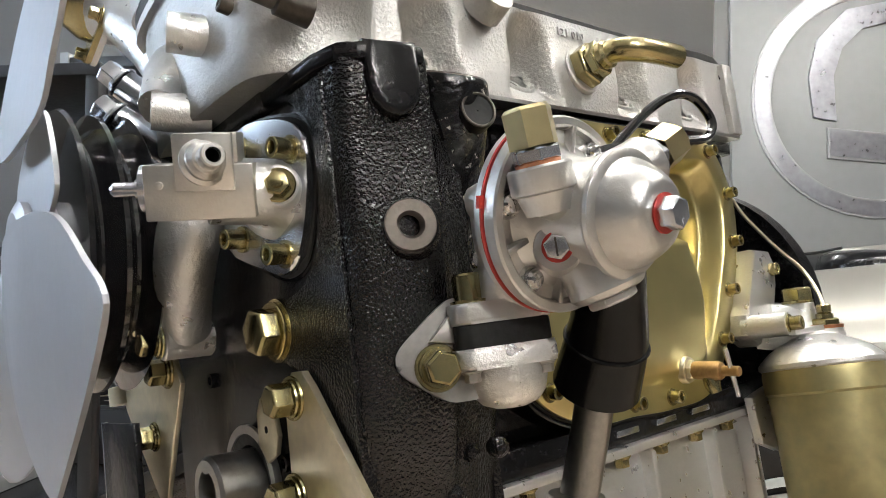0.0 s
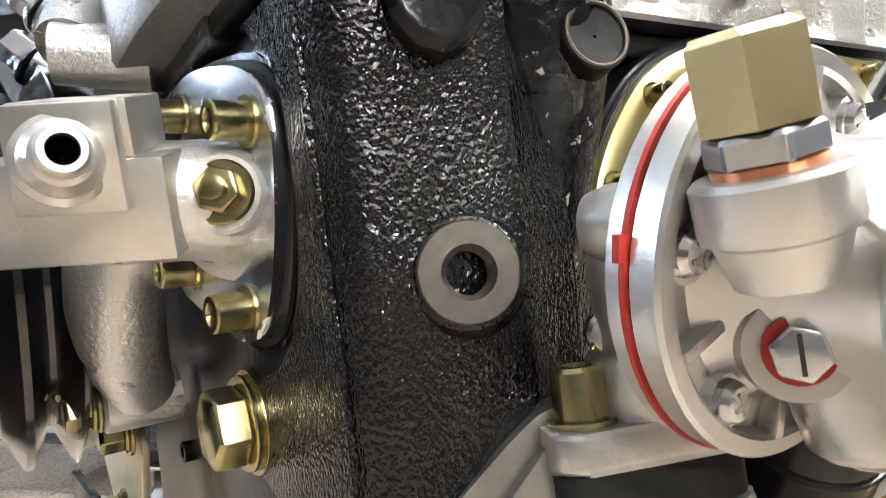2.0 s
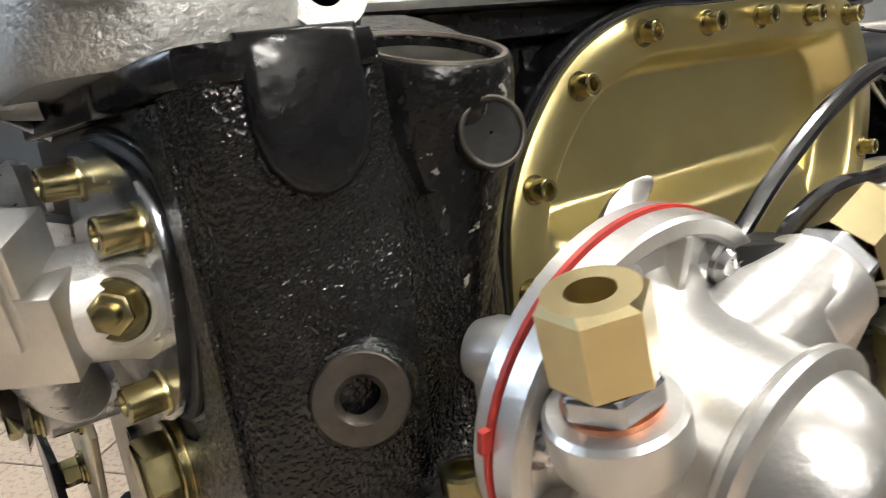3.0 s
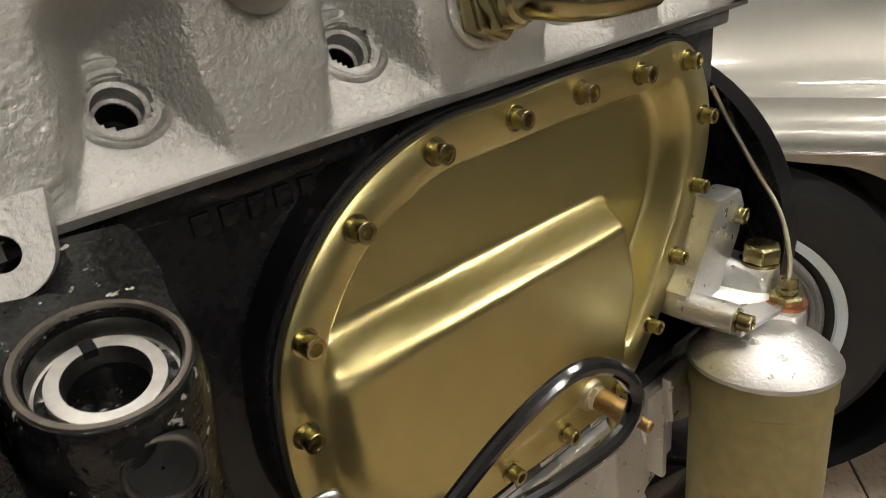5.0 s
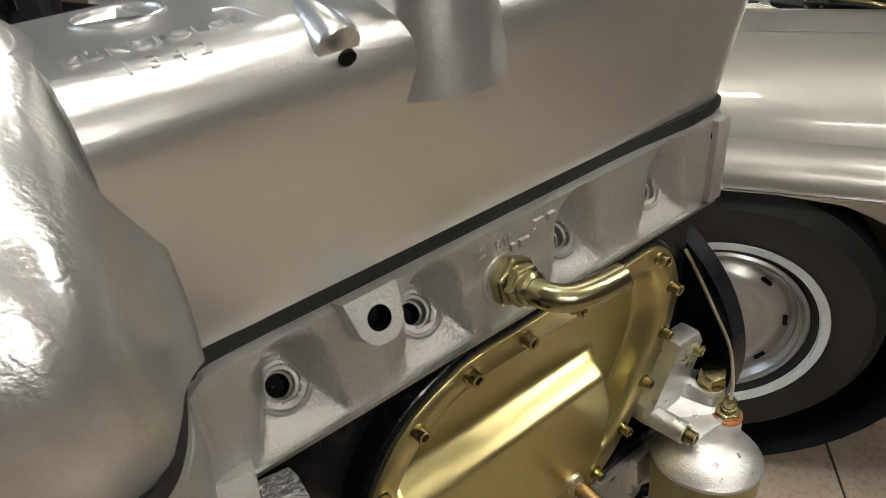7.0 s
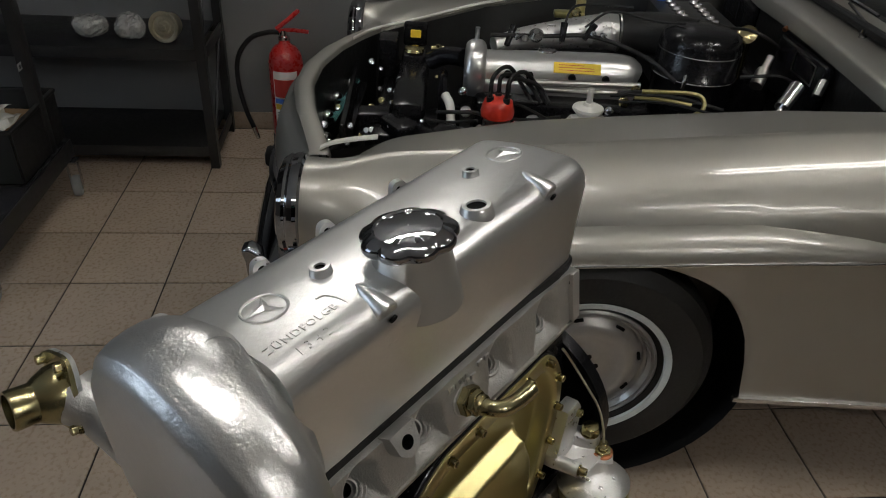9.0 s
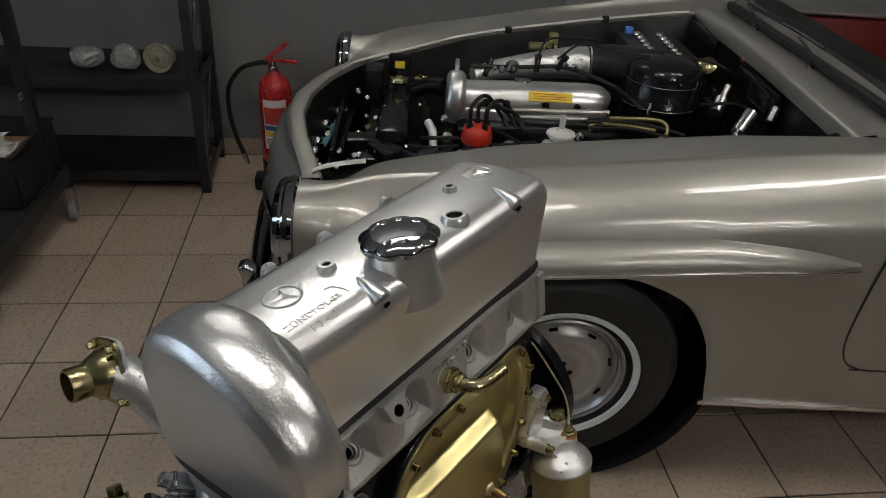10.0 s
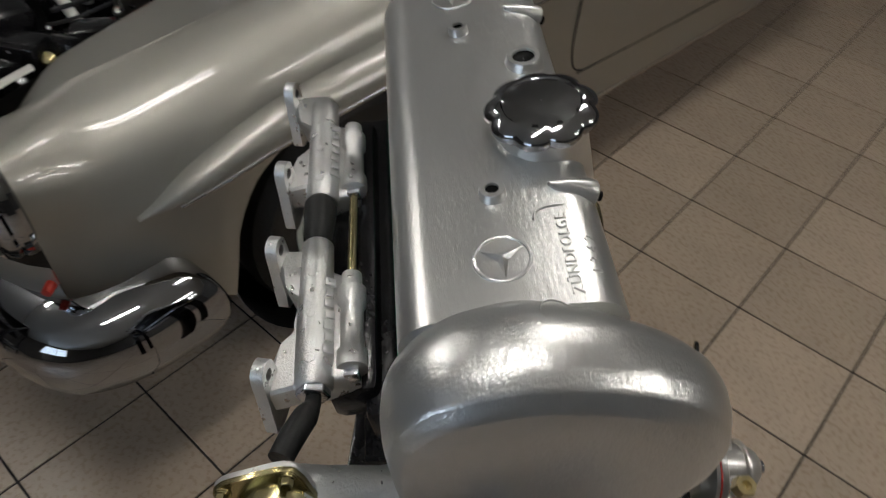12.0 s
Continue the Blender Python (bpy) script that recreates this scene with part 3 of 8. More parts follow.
    for r, h, w in ((0.0350, 0.2955, 0.2), (0.0410, 0.2965, 1), (0.0430, 0.3000, 1), (0.0428, 0.3035, 1), (0.0405, 0.3062, 0.9), (0.0345, 0.3092, 0.55), (0.030, 0.3102, 0.2), (0.0285, 0.3088, 0.1), (0.020, 0.3098, 0), (0.010, 0.3106, 0), (0.0005, 0.3108, 0)):
        ring = []
        for k in range(seg):
            a = 2 * math.pi * k / seg
            wave = abs(math.cos(4.5 * a)) ** 0.75
            rr = r * (1 - 0.105 * w * (1 - wave))
            ring.append(g.verts.new(m @ Vector((rr * math.cos(a), rr * math.sin(a), h))))
        rings.append(ring)
    for p, q in zip(rings, rings[1:]):
        for k in range(seg):
            g.faces.new((p[k], p[(k + 1) % seg], q[(k + 1) % seg], q[k]))
    g.faces.new(rings[0])
    part("filler_cap", g, DARKCHROME, cover, "chromed scalloped oil filler cap", 50)
    return cover


cover = build_valve_cover()


def plan_outline(grow=0.0):
    """The foot of the valve cover and its hood, as seen from above."""
    pts = [(0.163, 0.012), (0.05, 0.012), (-0.06, 0.012), (-0.17, 0.012), (-0.220, 0.012), (-0.2375, 0.0095), (-0.2455, 0.001), (-0.2510, -0.014), (-0.258, -0.031), (-0.268, -0.046),
           (-0.282, -0.0545), (-0.300, -0.0535), (-0.316, -0.0430), (-0.3265, -0.020), (-0.3310, 0.015), (-0.3325, 0.05), (-0.3315, 0.09), (-0.327, 0.130), (-0.317, 0.150), (-0.302, 0.1600), (-0.280, 0.161),
           (-0.250, 0.153), (-0.22, 0.147), (-0.1, 0.1445), (0.05, 0.1445), (0.160, 0.1445), (0.164, 0.08)]
    line = spline([(x, y, 0) for x, y in pts], 5, closed=True)
    c = Vector((-0.08, 0.06, 0))
    out = []
    for k, q in enumerate(line):
        d = (line[(k + 1) % len(line)] - line[k - 1]).normalized()
        nrm = Vector((d.y, -d.x, 0))
        if grow and nrm.dot(q - c) < 0 and abs(q.x + 0.232) > 0.03:
            nrm = -nrm
        out.append((q.x + grow * nrm.x, q.y + grow * nrm.y))
    return out


bm = bmesh.new()
prism(bm, plan_outline(), 0.1405, 0.1495, bev=0.0015)
part("cover_gasket", bm, GASKET, engine, "black rubber valve cover gasket")
# head flange and front end below the hood
bm = bmesh.new()
fo = [(x, y) for x, y in plan_outline() if x < -0.205]
fo = fo + [(-0.2, 0.147), (-0.2, 0.03), (-0.205, 0.012)]
prism(bm, plan_outline(), 0.1345, 0.1403, bev=0.0012)
part("head_flange", bm, HEAD, engine)
bm = bmesh.new()
FH = [(-0.2450, -0.0015), (-0.2490, -0.009), (-0.254, -0.025), (-0.2655, -0.043), (-0.280, -0.0530), (-0.297, -0.0530), (-0.312, -0.044), (-0.323, -0.020), (-0.327, 0.015), (-0.328, 0.05), (-0.327, 0.10), (-0.318, 0.140), (-0.300, 0.154), (-0.26, 0.155), (-0.2450, 0.146)]
fl = [(q.x, q.y) for q in spline([(x, y, 0) for x, y in FH], 5)]
rings = []
for z, s in ((0.0575, 0.975), (0.0595, 0.99), (0.070, 0.99), (0.080, 0.99), (0.090, 0.99), (0.100, 0.99), (0.110, 0.99), (0.120, 0.995), (0.130, 1.0), (0.1350, 1.0)):
    f = 0.45 + 0.55 * smooth01((z - 0.080) / 0.050)
    rings.append([bm.verts.new((-0.2450 + (x + 0.2450) * s, (y * (f if y < 0 else 1.0) - 0.05) * s + 0.05, z)) for x, y in fl])
for a, b in zip(rings, rings[1:]):
    for k in range(len(fl)):
        bm.faces.new((a[k], a[(k + 1) % len(fl)], b[(k + 1) % len(fl)], b[k]))
bm.faces.new(rings[0])
bm.faces.new(rings[-1])
part("front_of_head", bm, HEAD, engine, "cast front end of the cylinder head", 50)

# ---- block ----
bm = bmesh.new()
block(bm, (-0.232, 0.022, -0.155), (0.158, 0.20, 0.0715), bev=0.004)
blk = part("engine_block", bm, BLACKSM, engine, "black painted cast iron engine block")
for lo, hi in (((-0.235, 0.012, 0.058), (0.156, 0.20, 0.0700)), ((-0.245, 0.004, -0.158), (0.156, 0.20, -0.140))):
    bm = bmesh.new()
    block(bm, lo, hi, bev=0.0025)
    part("block_ledge", bm, BLACKSM, blk)
bm = bmesh.new()
block(bm, (-0.232, 0.001, 0.0700), (0.155, 0.15, 0.0727))
part("head_gasket", bm, STEEL, engine, "thin metal head gasket edge")
for x in (-0.075, -0.03, 0.015):
    bm = bmesh.new()
    block(bm, (x - 0.012, 0.0015, -0.1515), (x + 0.012, 0.006, -0.1470), bev=0.0008)
    part("casting_bar", bm, PLATED, blk)
random.seed(4)
for k in range(5):
    bm = bmesh.new()
    block(bm, (-0.188 + 0.011 * k, 0.0195, 0.046), (-0.181 + 0.011 * k, 0.0225, 0.0545), bev=0.0006)
    part("casting_mark", bm, BLACKSM, blk)

# ---- gold side cover ----
BOLTS = [(-0.1665, 0.001), (-0.1363, 0.0366), (-0.0939, 0.0541), (-0.0476, 0.0554), (-0.0028, 0.0560), (0.0437, 0.0541), (0.0860, 0.0519),
         (0.1055, 0.0165), (0.1001, -0.025), (0.0798, -0.0644), (0.0560, -0.1019), (0.0245, -0.1310), (-0.0246, -0.1345), (-0.0689, -0.132),
         (-0.1090, -0.1300), (-0.1490, -0.1130), (-0.1720, -0.0760), (-0.1750, -0.0380)]


def cover_line(grow, n=10):
    line = spline([(x, z, 0) for x, z in BOLTS], n, closed=True)
    out = []
    for k, q in enumerate(line):
        d = (line[(k + 1) % len(line)] - line[k - 1]).normalized()
        out.append((q.x - grow * d.y, q.y + grow * d.x))
    return out


def build_side_cover():
    bm = bmesh.new()
    ro, ri = cover_line(0.0125), cover_line(-0.0085)
    loops = [[bm.verts.new((x, y, z)) for x, z in ln] for ln, y in ((ro, 0.024), (ro, 0.0042), (cover_line(0.0115), 0.0032), (ri, 0.0032), (ri, 0.024))]
    for a, b in zip(loops, loops[1:]):
        for k in range(len(a)):
            bm.faces.new((a[k], a[(k + 1) % len(a)], b[(k + 1) % len(a)], b[k]))
    part("cover_pad", bm, BLACKSM, blk, "raised black pad round the side cover")
    bm = bmesh.new()
    ro, ri = cover_line(0.0100), cover_line(-0.0080)
    loops = [[bm.verts.new((x, y, z)) for x, z in ln] for ln, y in ((ro, 0.0034), (ro, 0.0012), (ri, 0.0012))]
    for a, b in zip(loops, loops[1:]):
        for k in range(len(a)):
            bm.faces.new((a[k], a[(k + 1) % len(a)], b[(k + 1) % len(a)], b[k]))
    part("side_gasket", bm, GASKET, blk)
    outer, inner = cover_line(0.0085), cover_line(-0.0095)
    cx, cz = -0.035, -0.04
    n = len(outer)
    bm = bmesh.new()

    def sink(x, z, d):
        """The pressing's depth; d runs from 0 at the flange's inner rim to 1 at the middle."""
        fall = smooth01(d / 0.10)
        edge = 0.0335 + 0.008 * math.sin(max(0.0, min(1.0, (-0.030 - z) / 0.068)) * math.pi)
        low = smooth01((-0.0105 - z) / 0.0165) * smooth01((edge - x) / 0.012 + 0.5)
        return fall * (0.019 * (1 - low) - 0.003 * low)
    rings = [[bm.verts.new((x, 0.0012, z)) for x, z in outer], [bm.verts.new((x, -0.0010, z)) for x, z in outer],
             [bm.verts.new((x * 0.997 + cx * 0.003, -0.0016, z * 0.997 + cz * 0.003)) for x, z in outer]]
    steps = 70
    for i in range(steps):
        d = i / steps
        s = 1 - d
        ring = []
        for x, z in inner:
            px, pz = cx + (x - cx) * s, cz + (z - cz) * s
            ring.append(bm.verts.new((px, -0.0016 + sink(px, pz, d * 1.0), pz)))
        rings.append(ring)
    for a, b in zip(rings, rings[1:]):
        for k in range(n):
            bm.faces.new((a[k], a[(k + 1) % n], b[(k + 1) % n], b[k]))
    bm.faces.new(rings[-1])
    side = part("side_cover", bm, GOLD, engine, "gold passivated pressed steel side cover", 60)
    g = bmesh.new()
    socket_mesh(g, 0.0045, 0.0085, basis((0, 0, 0), (0, -1, 0)))
    first = part("cover_screw", g, BRASS, side, "small yellow socket screw")
    first.matrix_local = Matrix.Translation((BOLTS[0][0], -0.0016, BOLTS[0][1]))
    for k, (x, z) in enumerate(BOLTS[1:]):
        again(first, Matrix.Translation((x, -0.0016, z)) @ Matrix.Rotation(k * 0.7, 4, "Y"))
    # drain valve
    g = bmesh.new()
    m = basis((-0.0045, -0.001, -0.1180), (0.03, -1, -0.08))
    lathe(g, [(0.0105, -0.003), (0.0098, 0.004), (0.0090, 0.006)], m, 28)
    hex_head(g, 0.0075, 0.006, 0.010, m)
    tap = part("drain_tap", g, PALEGOLD, side, "brass drain tap in the side cover")
    g = bmesh.new()
    lathe(g, [(0.0062, 0.009), (0.0066, 0.011), (0.0066, 0.028), (0.0058, 0.030), (0.0036, 0.031), (0.0036, 0.042), (0.0030, 0.043)], m, 24)
    part("tap_body", g, BRONZE, tap)
    g = bmesh.new()
    rod(g, m @ Vector((0.016, 0.006, 0.037)), m @ Vector((-0.018, -0.006, 0.037)), 0.0017)
    part("tap_handle", g, PLATED, tap)
    g = bmesh.new()
    lathe(g, [(0.0050, 0), (0.0055, 0.006), (0.0042, 0.012)], basis(m @ Vector((-0.004, 0.0, 0.020)), (0.1, -0.2, -1)), 16)
    part("tap_spout", g, BRASS, tap)


build_side_cover()

# ---- heater pipe with its nut ----
m = basis((-0.0575, 0.004, 0.1050), (0.02, -1, 0.12))
bm = bmesh.new()
lathe(bm, [(0.0185, -0.004), (0.0182, 0.0015), (0.0170, 0.0025)], m, 36)
part("pipe_boss", bm, HEAD, engine)
bm = bmesh.new()
hex_head(bm, 0.0165, 0.0025, 0.0125, m, 0.1)
hex_head(bm, 0.0135, 0.0125, 0.0200, m, 0.4)
pn = part("pipe_nut", bm, BRASS, engine, "large yellow hexagon pipe nut")
p0 = m @ Vector((0, 0, 0.020))
bm = bmesh.new()
lathe(bm, [(0.0105, 0.0195), (0.0105, 0.024), (0.0085, 0.026)], m, 28)
hose(bm, [p0, p0 + Vector((0.001, -0.012, 0.0)), p0 + Vector((0.010, -0.021, -0.002)), p0 + Vector((0.026, -0.0255, -0.003)), p0 + Vector((0.0485, -0.027, -0.0035))], 0.0084, 8, 24)
part("heater_pipe", bm, BRASS, pn, "bent yellow passivated pipe stub")

# ---- timing case: rough black casting at the front corner ----


def build_timing_case():
    bm = bmesh.new()
    rings = []
    zs = [-0.205 + 0.2625 * k / 70 for k in range(71)]
    for z in zs:
        low = smooth01((-0.100 - z) / 0.05)
        taper = 0.10 * max(0.0, -0.022 - z)
        swell = 0.0025 * smooth01((z - 0.010) / 0.03)
        pts = [(-0.300, 0.190), (-0.300, 0.02), (-0.300, -0.020), (-0.3005, -0.0290), (-0.3060, -0.0320), (-0.3070, -0.0380), (-0.3062, -0.0460), (-0.3040, -0.0520), (-0.3005, -0.0545), (-0.2950, -0.0560), (-0.2900, -0.0570),
               (-0.2800, -0.0590), (-0.2700, -0.0611), (-0.2660, -0.0618), (-0.2640, -0.0612), (-0.2625, -0.0585), (-0.2560, -0.0560), (-0.2435, -0.0540), (-0.2405, -0.0470), (-0.2360, -0.0440), (-0.2250, -0.0420), (-0.2170, -0.0370), (-0.2130, -0.020), (-0.2120, 0.03), (-0.212, 0.190)]
        ring = []
        for k, (x, y) in enumerate(pts):
            y2 = y - swell + 0.006 * low + taper if y < -0.03 else y
            cap = 0.0575 if k < 14 else (0.050 if k == 14 else (0.034 if k == 15 else 0.018))
            ring.append(bm.verts.new((x, y2, min(z, cap - (0.0575 - z) * 1e-3))))
        rings.append(ring)
    for a, b in zip(rings, rings[1:]):
        for k in range(len(a) - 1):
            bm.faces.new((a[k], a[k + 1], b[k + 1], b[k]))
    for r in (rings[0], rings[-1]):
        bm.faces.new(r)
    case = part("timing_case", bm, BLACKCAST, engine, "glossy black rough-cast timing case", 40)
    # raised front web that stands round the flange, outline in y and z
    web = [(-0.0085, 0.0500), (-0.0085, 0.0460), (-0.0120, 0.0440), (-0.0210, 0.0415), (-0.0290, 0.0350), (-0.0335, 0.0230), (-0.0345, 0.0000), (-0.0310, -0.0190), (-0.0220, -0.0350), (-0.0080, -0.0440), (0.0080, -0.0455), (0.0190, -0.0480),
           (0.0195, -0.0740), (0.0120, -0.0775), (-0.0150, -0.0845), (-0.0220, -0.1000), (-0.0330, -0.1400), (-0.0330, -0.2000), (-0.0380, -0.2000), (-0.0420, -0.0900), (-0.0440, -0.0400), (-0.0440, 0.0490)]
    g = bmesh.new()
    prism(g, [(z, y) for y, z in web], 0.0, 0.0082, basis((-0.2995, 0, 0), (-1, 0, 0), (0, 0, 1)), bev=0.0022, seg=3)
    part("front_web", g, BLACKCAST, case, "raised rough-cast front of the case", 40)
    # lip under the head and the polished edge of the front plate
    g = bmesh.new()
    prism(g, [(-0.3105, 0.006), (-0.3095, -0.040), (-0.3060, -0.0530), (-0.2960, -0.0610), (-0.2780, -0.0655), (-0.2665, -0.0660), (-0.2640, -0.0610), (-0.262, -0.030), (-0.262, 0.006)], 0.0490, 0.0578, bev=0.0022)
    part("top_lip", g, BLACKSM, case)
    g = bmesh.new()
    block(g, (-0.3115, 0.0065, 0.0480), (-0.2985, 0.160, 0.0574), bev=0.0012)
    part("plate_edge", g, GREYGLOSS, case, "bright worn top edge of the front plate")
    g = bmesh.new()
    prism(g, [(a, b) for a, b in [(0.0300, -0.0135), (0.0300, 0.0125), (0.0100, 0.0125), (0.0020, 0.0105), (-0.0035, 0.0060), (-0.0058, 0.0000), (-0.0040, -0.0062), (0.0015, -0.0112), (0.0090, -0.0135)]], -0.018, 0.0025, basis((-0.2830, -0.0635, 0.0290), (-0.20, -0.975, 0.05), (0, 0, 1)), bev=0.0035, seg=4)
    part("cast_lug", g, BLACKSM, case, "rounded black cast lug under the head", 50)
    # threaded boss
    m = basis((-0.2825, -0.0612, -0.0238), (-0.42, -0.90, 0.05))
    g = bmesh.new()
    lathe(g, [(0.0170, -0.012), (0.0140, -0.0035), (0.0126, -0.0006), (0.0116, 0.0), (0.0090, -0.0005)], m, 36, cap=False)
    part("boss_collar", g, BLACKCAST, case)
    g = bmesh.new()
    lathe(g, [(0.0117, -0.002), (0.0115, 0.0008), (0.0111, 0.0013), (0.0062, 0.0013), (0.0056, 0.0006)], m, 40, cap=False)
    part("boss_ring", g, DARKSTEEL, case, "bare machined ring round the threaded bore")
    g = bmesh.new()
    prof = [(0.0057, 0.0008)]
    for k in range(6):
        prof += [(0.0056, 0.0006 - 0.0013 * k), (0.0049, -0.0001 - 0.0013 * k)]
    lathe(g, prof, m, 28, cap=False)
    part("thread", g, DARKSTEEL, case, "cut thread in the bore", 10)
    # flat near-black disc closes the thread, painted as deep shade
    g = bmesh.new()
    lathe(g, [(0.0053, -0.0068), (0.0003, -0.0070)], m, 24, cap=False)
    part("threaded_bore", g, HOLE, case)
    # distributor bore: an upright barrel at the case's corner
    m = basis((-0.2388, -0.0474, 0.0532), (0.021, -0.3466, 1), (1, 0, 0))     # leaning outwards
    g = bmesh.new()
    lathe(g, [(0.0225, -0.140), (0.0235, -0.060), (0.0236, -0.014), (0.0226, -0.005), (0.0215, -0.0006), (0.0210, 0.0), (0.0186, 0.0), (0.0180, -0.0016), (0.0176, -0.0100), (0.0140, -0.0104), (0.0136, -0.0084), (0.0104, -0.0084), (0.0100, -0.022), (0.0005, -0.0224)], m, 56, cap=False)
    part("distributor_housing", g, BLACKROUGH, case, "black distributor bore barrel", 50)
    g = bmesh.new()
    ring_pts = [(0.0213 * math.cos(a), 0.0213 * math.sin(a)) for a in [math.pi + math.pi * k / 24 for k in range(25)]]
    plate_holes(g, ring_pts + [(0.0222, 0.012), (0.0252, 0.024), (0.0262, 0.042), (0.0245, 0.048), (0.0100, 0.0500), (-0.0240, 0.046), (-0.0225, 0.012)], [(0, 0, 0.0183)], -0.012, -0.0004, m)
    part("housing_flange", g, BLACKROUGH, case, "flat black top of the distributor housing")
    g = bmesh.new()
    lathe(g, [(0.0208, 0.0001), (0.0204, 0.0008), (0.0190, 0.0008), (0.0184, 0.0), (0.0180, -0.002)], m, 56, cap=False)
    part("bore_rim", g, DARKSTEEL, case, "bare machined rim")
    g = bmesh.new()
    lathe(g, [(0.0174, -0.0030), (0.0176, -0.0098), (0.0168, -0.0100)], m, 56, cap=False)
    part("bore_wall", g, STEEL, case, "bare bore wall")
    g = bmesh.new()
    lathe(g, [(0.0141, -0.0100), (0.0141, -0.0062), (0.0106, -0.0062), (0.0100, -0.012)], m, 40, cap=False)
    part("slotted_ring", g, STEEL, case)
    # solid near-black block paints the shade of the ring's slot
    g = bmesh.new()
    block(g, (-0.0018, 0.0100, -0.0085), (0.0018, 0.0146, -0.0058), m)
    part("ring_slot", g, HOLE, case)
    # core plug boss
    m = basis((-0.2375, -0.0655, 0.0302), (-0.25, -0.95, 0.1))
    g = bmesh.new()
    lathe(g, [(0.0092, -0.02), (0.0092, 0.0012), (0.0086, 0.0020), (0.0074, 0.0012), (0.0004, 0.0006)], m, 28, cap=False)
    plug = part("core_plug", g, RUBBER, case, "round black core plug")
    g = bmesh.new()
    torus(g, 0.0084, 0.0008, m @ Matrix.Translation((0, 0, 0.0016)), 36, 8)
    part("worn_edge", g, DARKSTEEL, plug, "worn pale edge")
    # lower clump of castings
    for (x, y, z, r) in ((-0.247, -0.044, -0.126, 0.0045), (-0.226, -0.041, -0.128, 0.0050), (-0.262, -0.046, -0.143, 0.0060)):
        g = bmesh.new()
        lathe(g, [(r, 0), (r, 0.006), (r * 0.5, 0.009), (0.0004, 0.0092)], basis((x, y + 0.008, z), (-0.4, -0.9, 0)), 14)
        part("cast_knob", g, BLACKCAST, case)
    return case


case = build_timing_case()
# front plate, dark grey
bm = bmesh.new()
block(bm, (-0.3055, -0.028, -0.20), (-0.2997, 0.175, 0.0478), bev=0.001)
part("front_plate", bm, DARKPLATE, engine, "flat dark grey front plate")
for y, z in ((0.1120, -0.0790), (0.0290, -0.1220), (0.045, 0.01)):
    bm = bmesh.new()
    lathe(bm, [(0.0042, 0), (0.0042, 0.0025), (0.0024, 0.0025), (0.0022, 0.0)], basis((-0.3055, y, z), (-1, 0, 0)), 16, cap=False)
    part("dowel", bm, BLACKSM, engine)
# large bolt
bm = bmesh.new()
m = basis((-0.3055, 0.0225, -0.0585), (-1, 0, 0))
lathe(bm, [(0.0155, 0), (0.0158, 0.0012), (0.0155, 0.0024), (0.0140, 0.0024), (0.0142, 0.0045), (0.0138, 0.0050)], m, 36)
hex_head(bm, 0.0120, 0.0050, 0.0150, m, 0.25)
part("large_bolt", bm, BRASS, engine, "large yellow plated hexagon bolt with washers")

# ---- flanged take-off with the sender block ----
m = basis((-0.3085, 0.0090, 0.0040), (-1, -0.10, 0.0), (0, 0, 1))     # local x up, local y away from the near side


def plate_line(g_):
    pts = [(0.0385 + g_, 0.020), (0.0385 + g_, 0.002), (0.030 + g_, -0.026 - g_), (0.016, -0.037 - g_), (-0.010, -0.0335 - g_), (-0.032 - g_, -0.0230 - g_), (-0.0385 - g_, -0.010), (-0.034 - g_, 0.004 + g_), (-0.020, 0.0360 + g_), (-0.006, 0.0390 + g_), (0.020, 0.0320 + g_), (0.034, 0.0270 + g_)]
    return [(q.x, q.y) for q in spline([(a, b, 0) for a, b in pts], 5, closed=True)]


bm = bmesh.new()
prism(bm, plate_line(0.003), -0.012, 0.0, m, bev=0.001)
part("flange_base", bm, BLACKSM, engine)
bm = bmesh.new()
prism(bm, plate_line(0.0015), 0.0, 0.0012, m)
part("flange_gasket", bm, GASKET, engine)
bm = bmesh.new()
prism(bm, plate_line(0.0), 0.0012, 0.0055, m, bev=0.0018, seg=3)
drive = part("drive_flange", bm, PLATED, engine, "plated flange casting with four socket screws")
NA = Vector((-0.84, 0.53, 0.07)).normalized()      # along the sender block, outwards
NF = Vector((-0.50, -0.80, -0.30))
NF = (NF - NF.dot(NA) * NA).normalized()           # its face
hub0 = Vector((-0.3190, -0.0060, 0.0030))
g = bmesh.new()
hose(g, [(-0.309, 0.002, 0.001), hub0, hub0 + NA * 0.022 + Vector((-0.006, -0.006, 0))], 0.016, 6, 28, radii=[0.0190, 0.0165, 0.0150, 0.0150])
lathe(g, [(0.0110, -0.010), (0.0100, 0.0), (0.0092, 0.0012)], basis((-0.3200, -0.0190, 0.0028), (-0.55, -0.83, 0.05)), 28)
part("drive_hub", g, CAST, drive, "cast hub of the take-off")
g = bmesh.new()
socket_mesh(g, 0.0050, 0.0105, Matrix())
sc = part("flange_screw", g, BRASS, drive, "yellow socket screw")
sc.matrix_local = m @ Matrix.Translation((0.0165, -0.0265, 0.0055))
for a, b in ((0.0290, 0.0165), (-0.0155, 0.0225), (-0.0295, -0.0135)):
    again(sc, m @ Matrix.Translation((a, b, 0.0055)))
m2 = basis((-0.3206, -0.0200, 0.0028), (-0.55, -0.83, 0.05))
g = bmesh.new()
lathe(g, [(0.0078, 0.0), (0.0080, 0.0008), (0.0074, 0.0016)], m2, 28)
hex_head(g, 0.0058, 0.0016, 0.0054, m2)
lathe(g, [(0.0030, 0.005), (0.0030, 0.0085), (0.0022, 0.0088)], m2, 16)
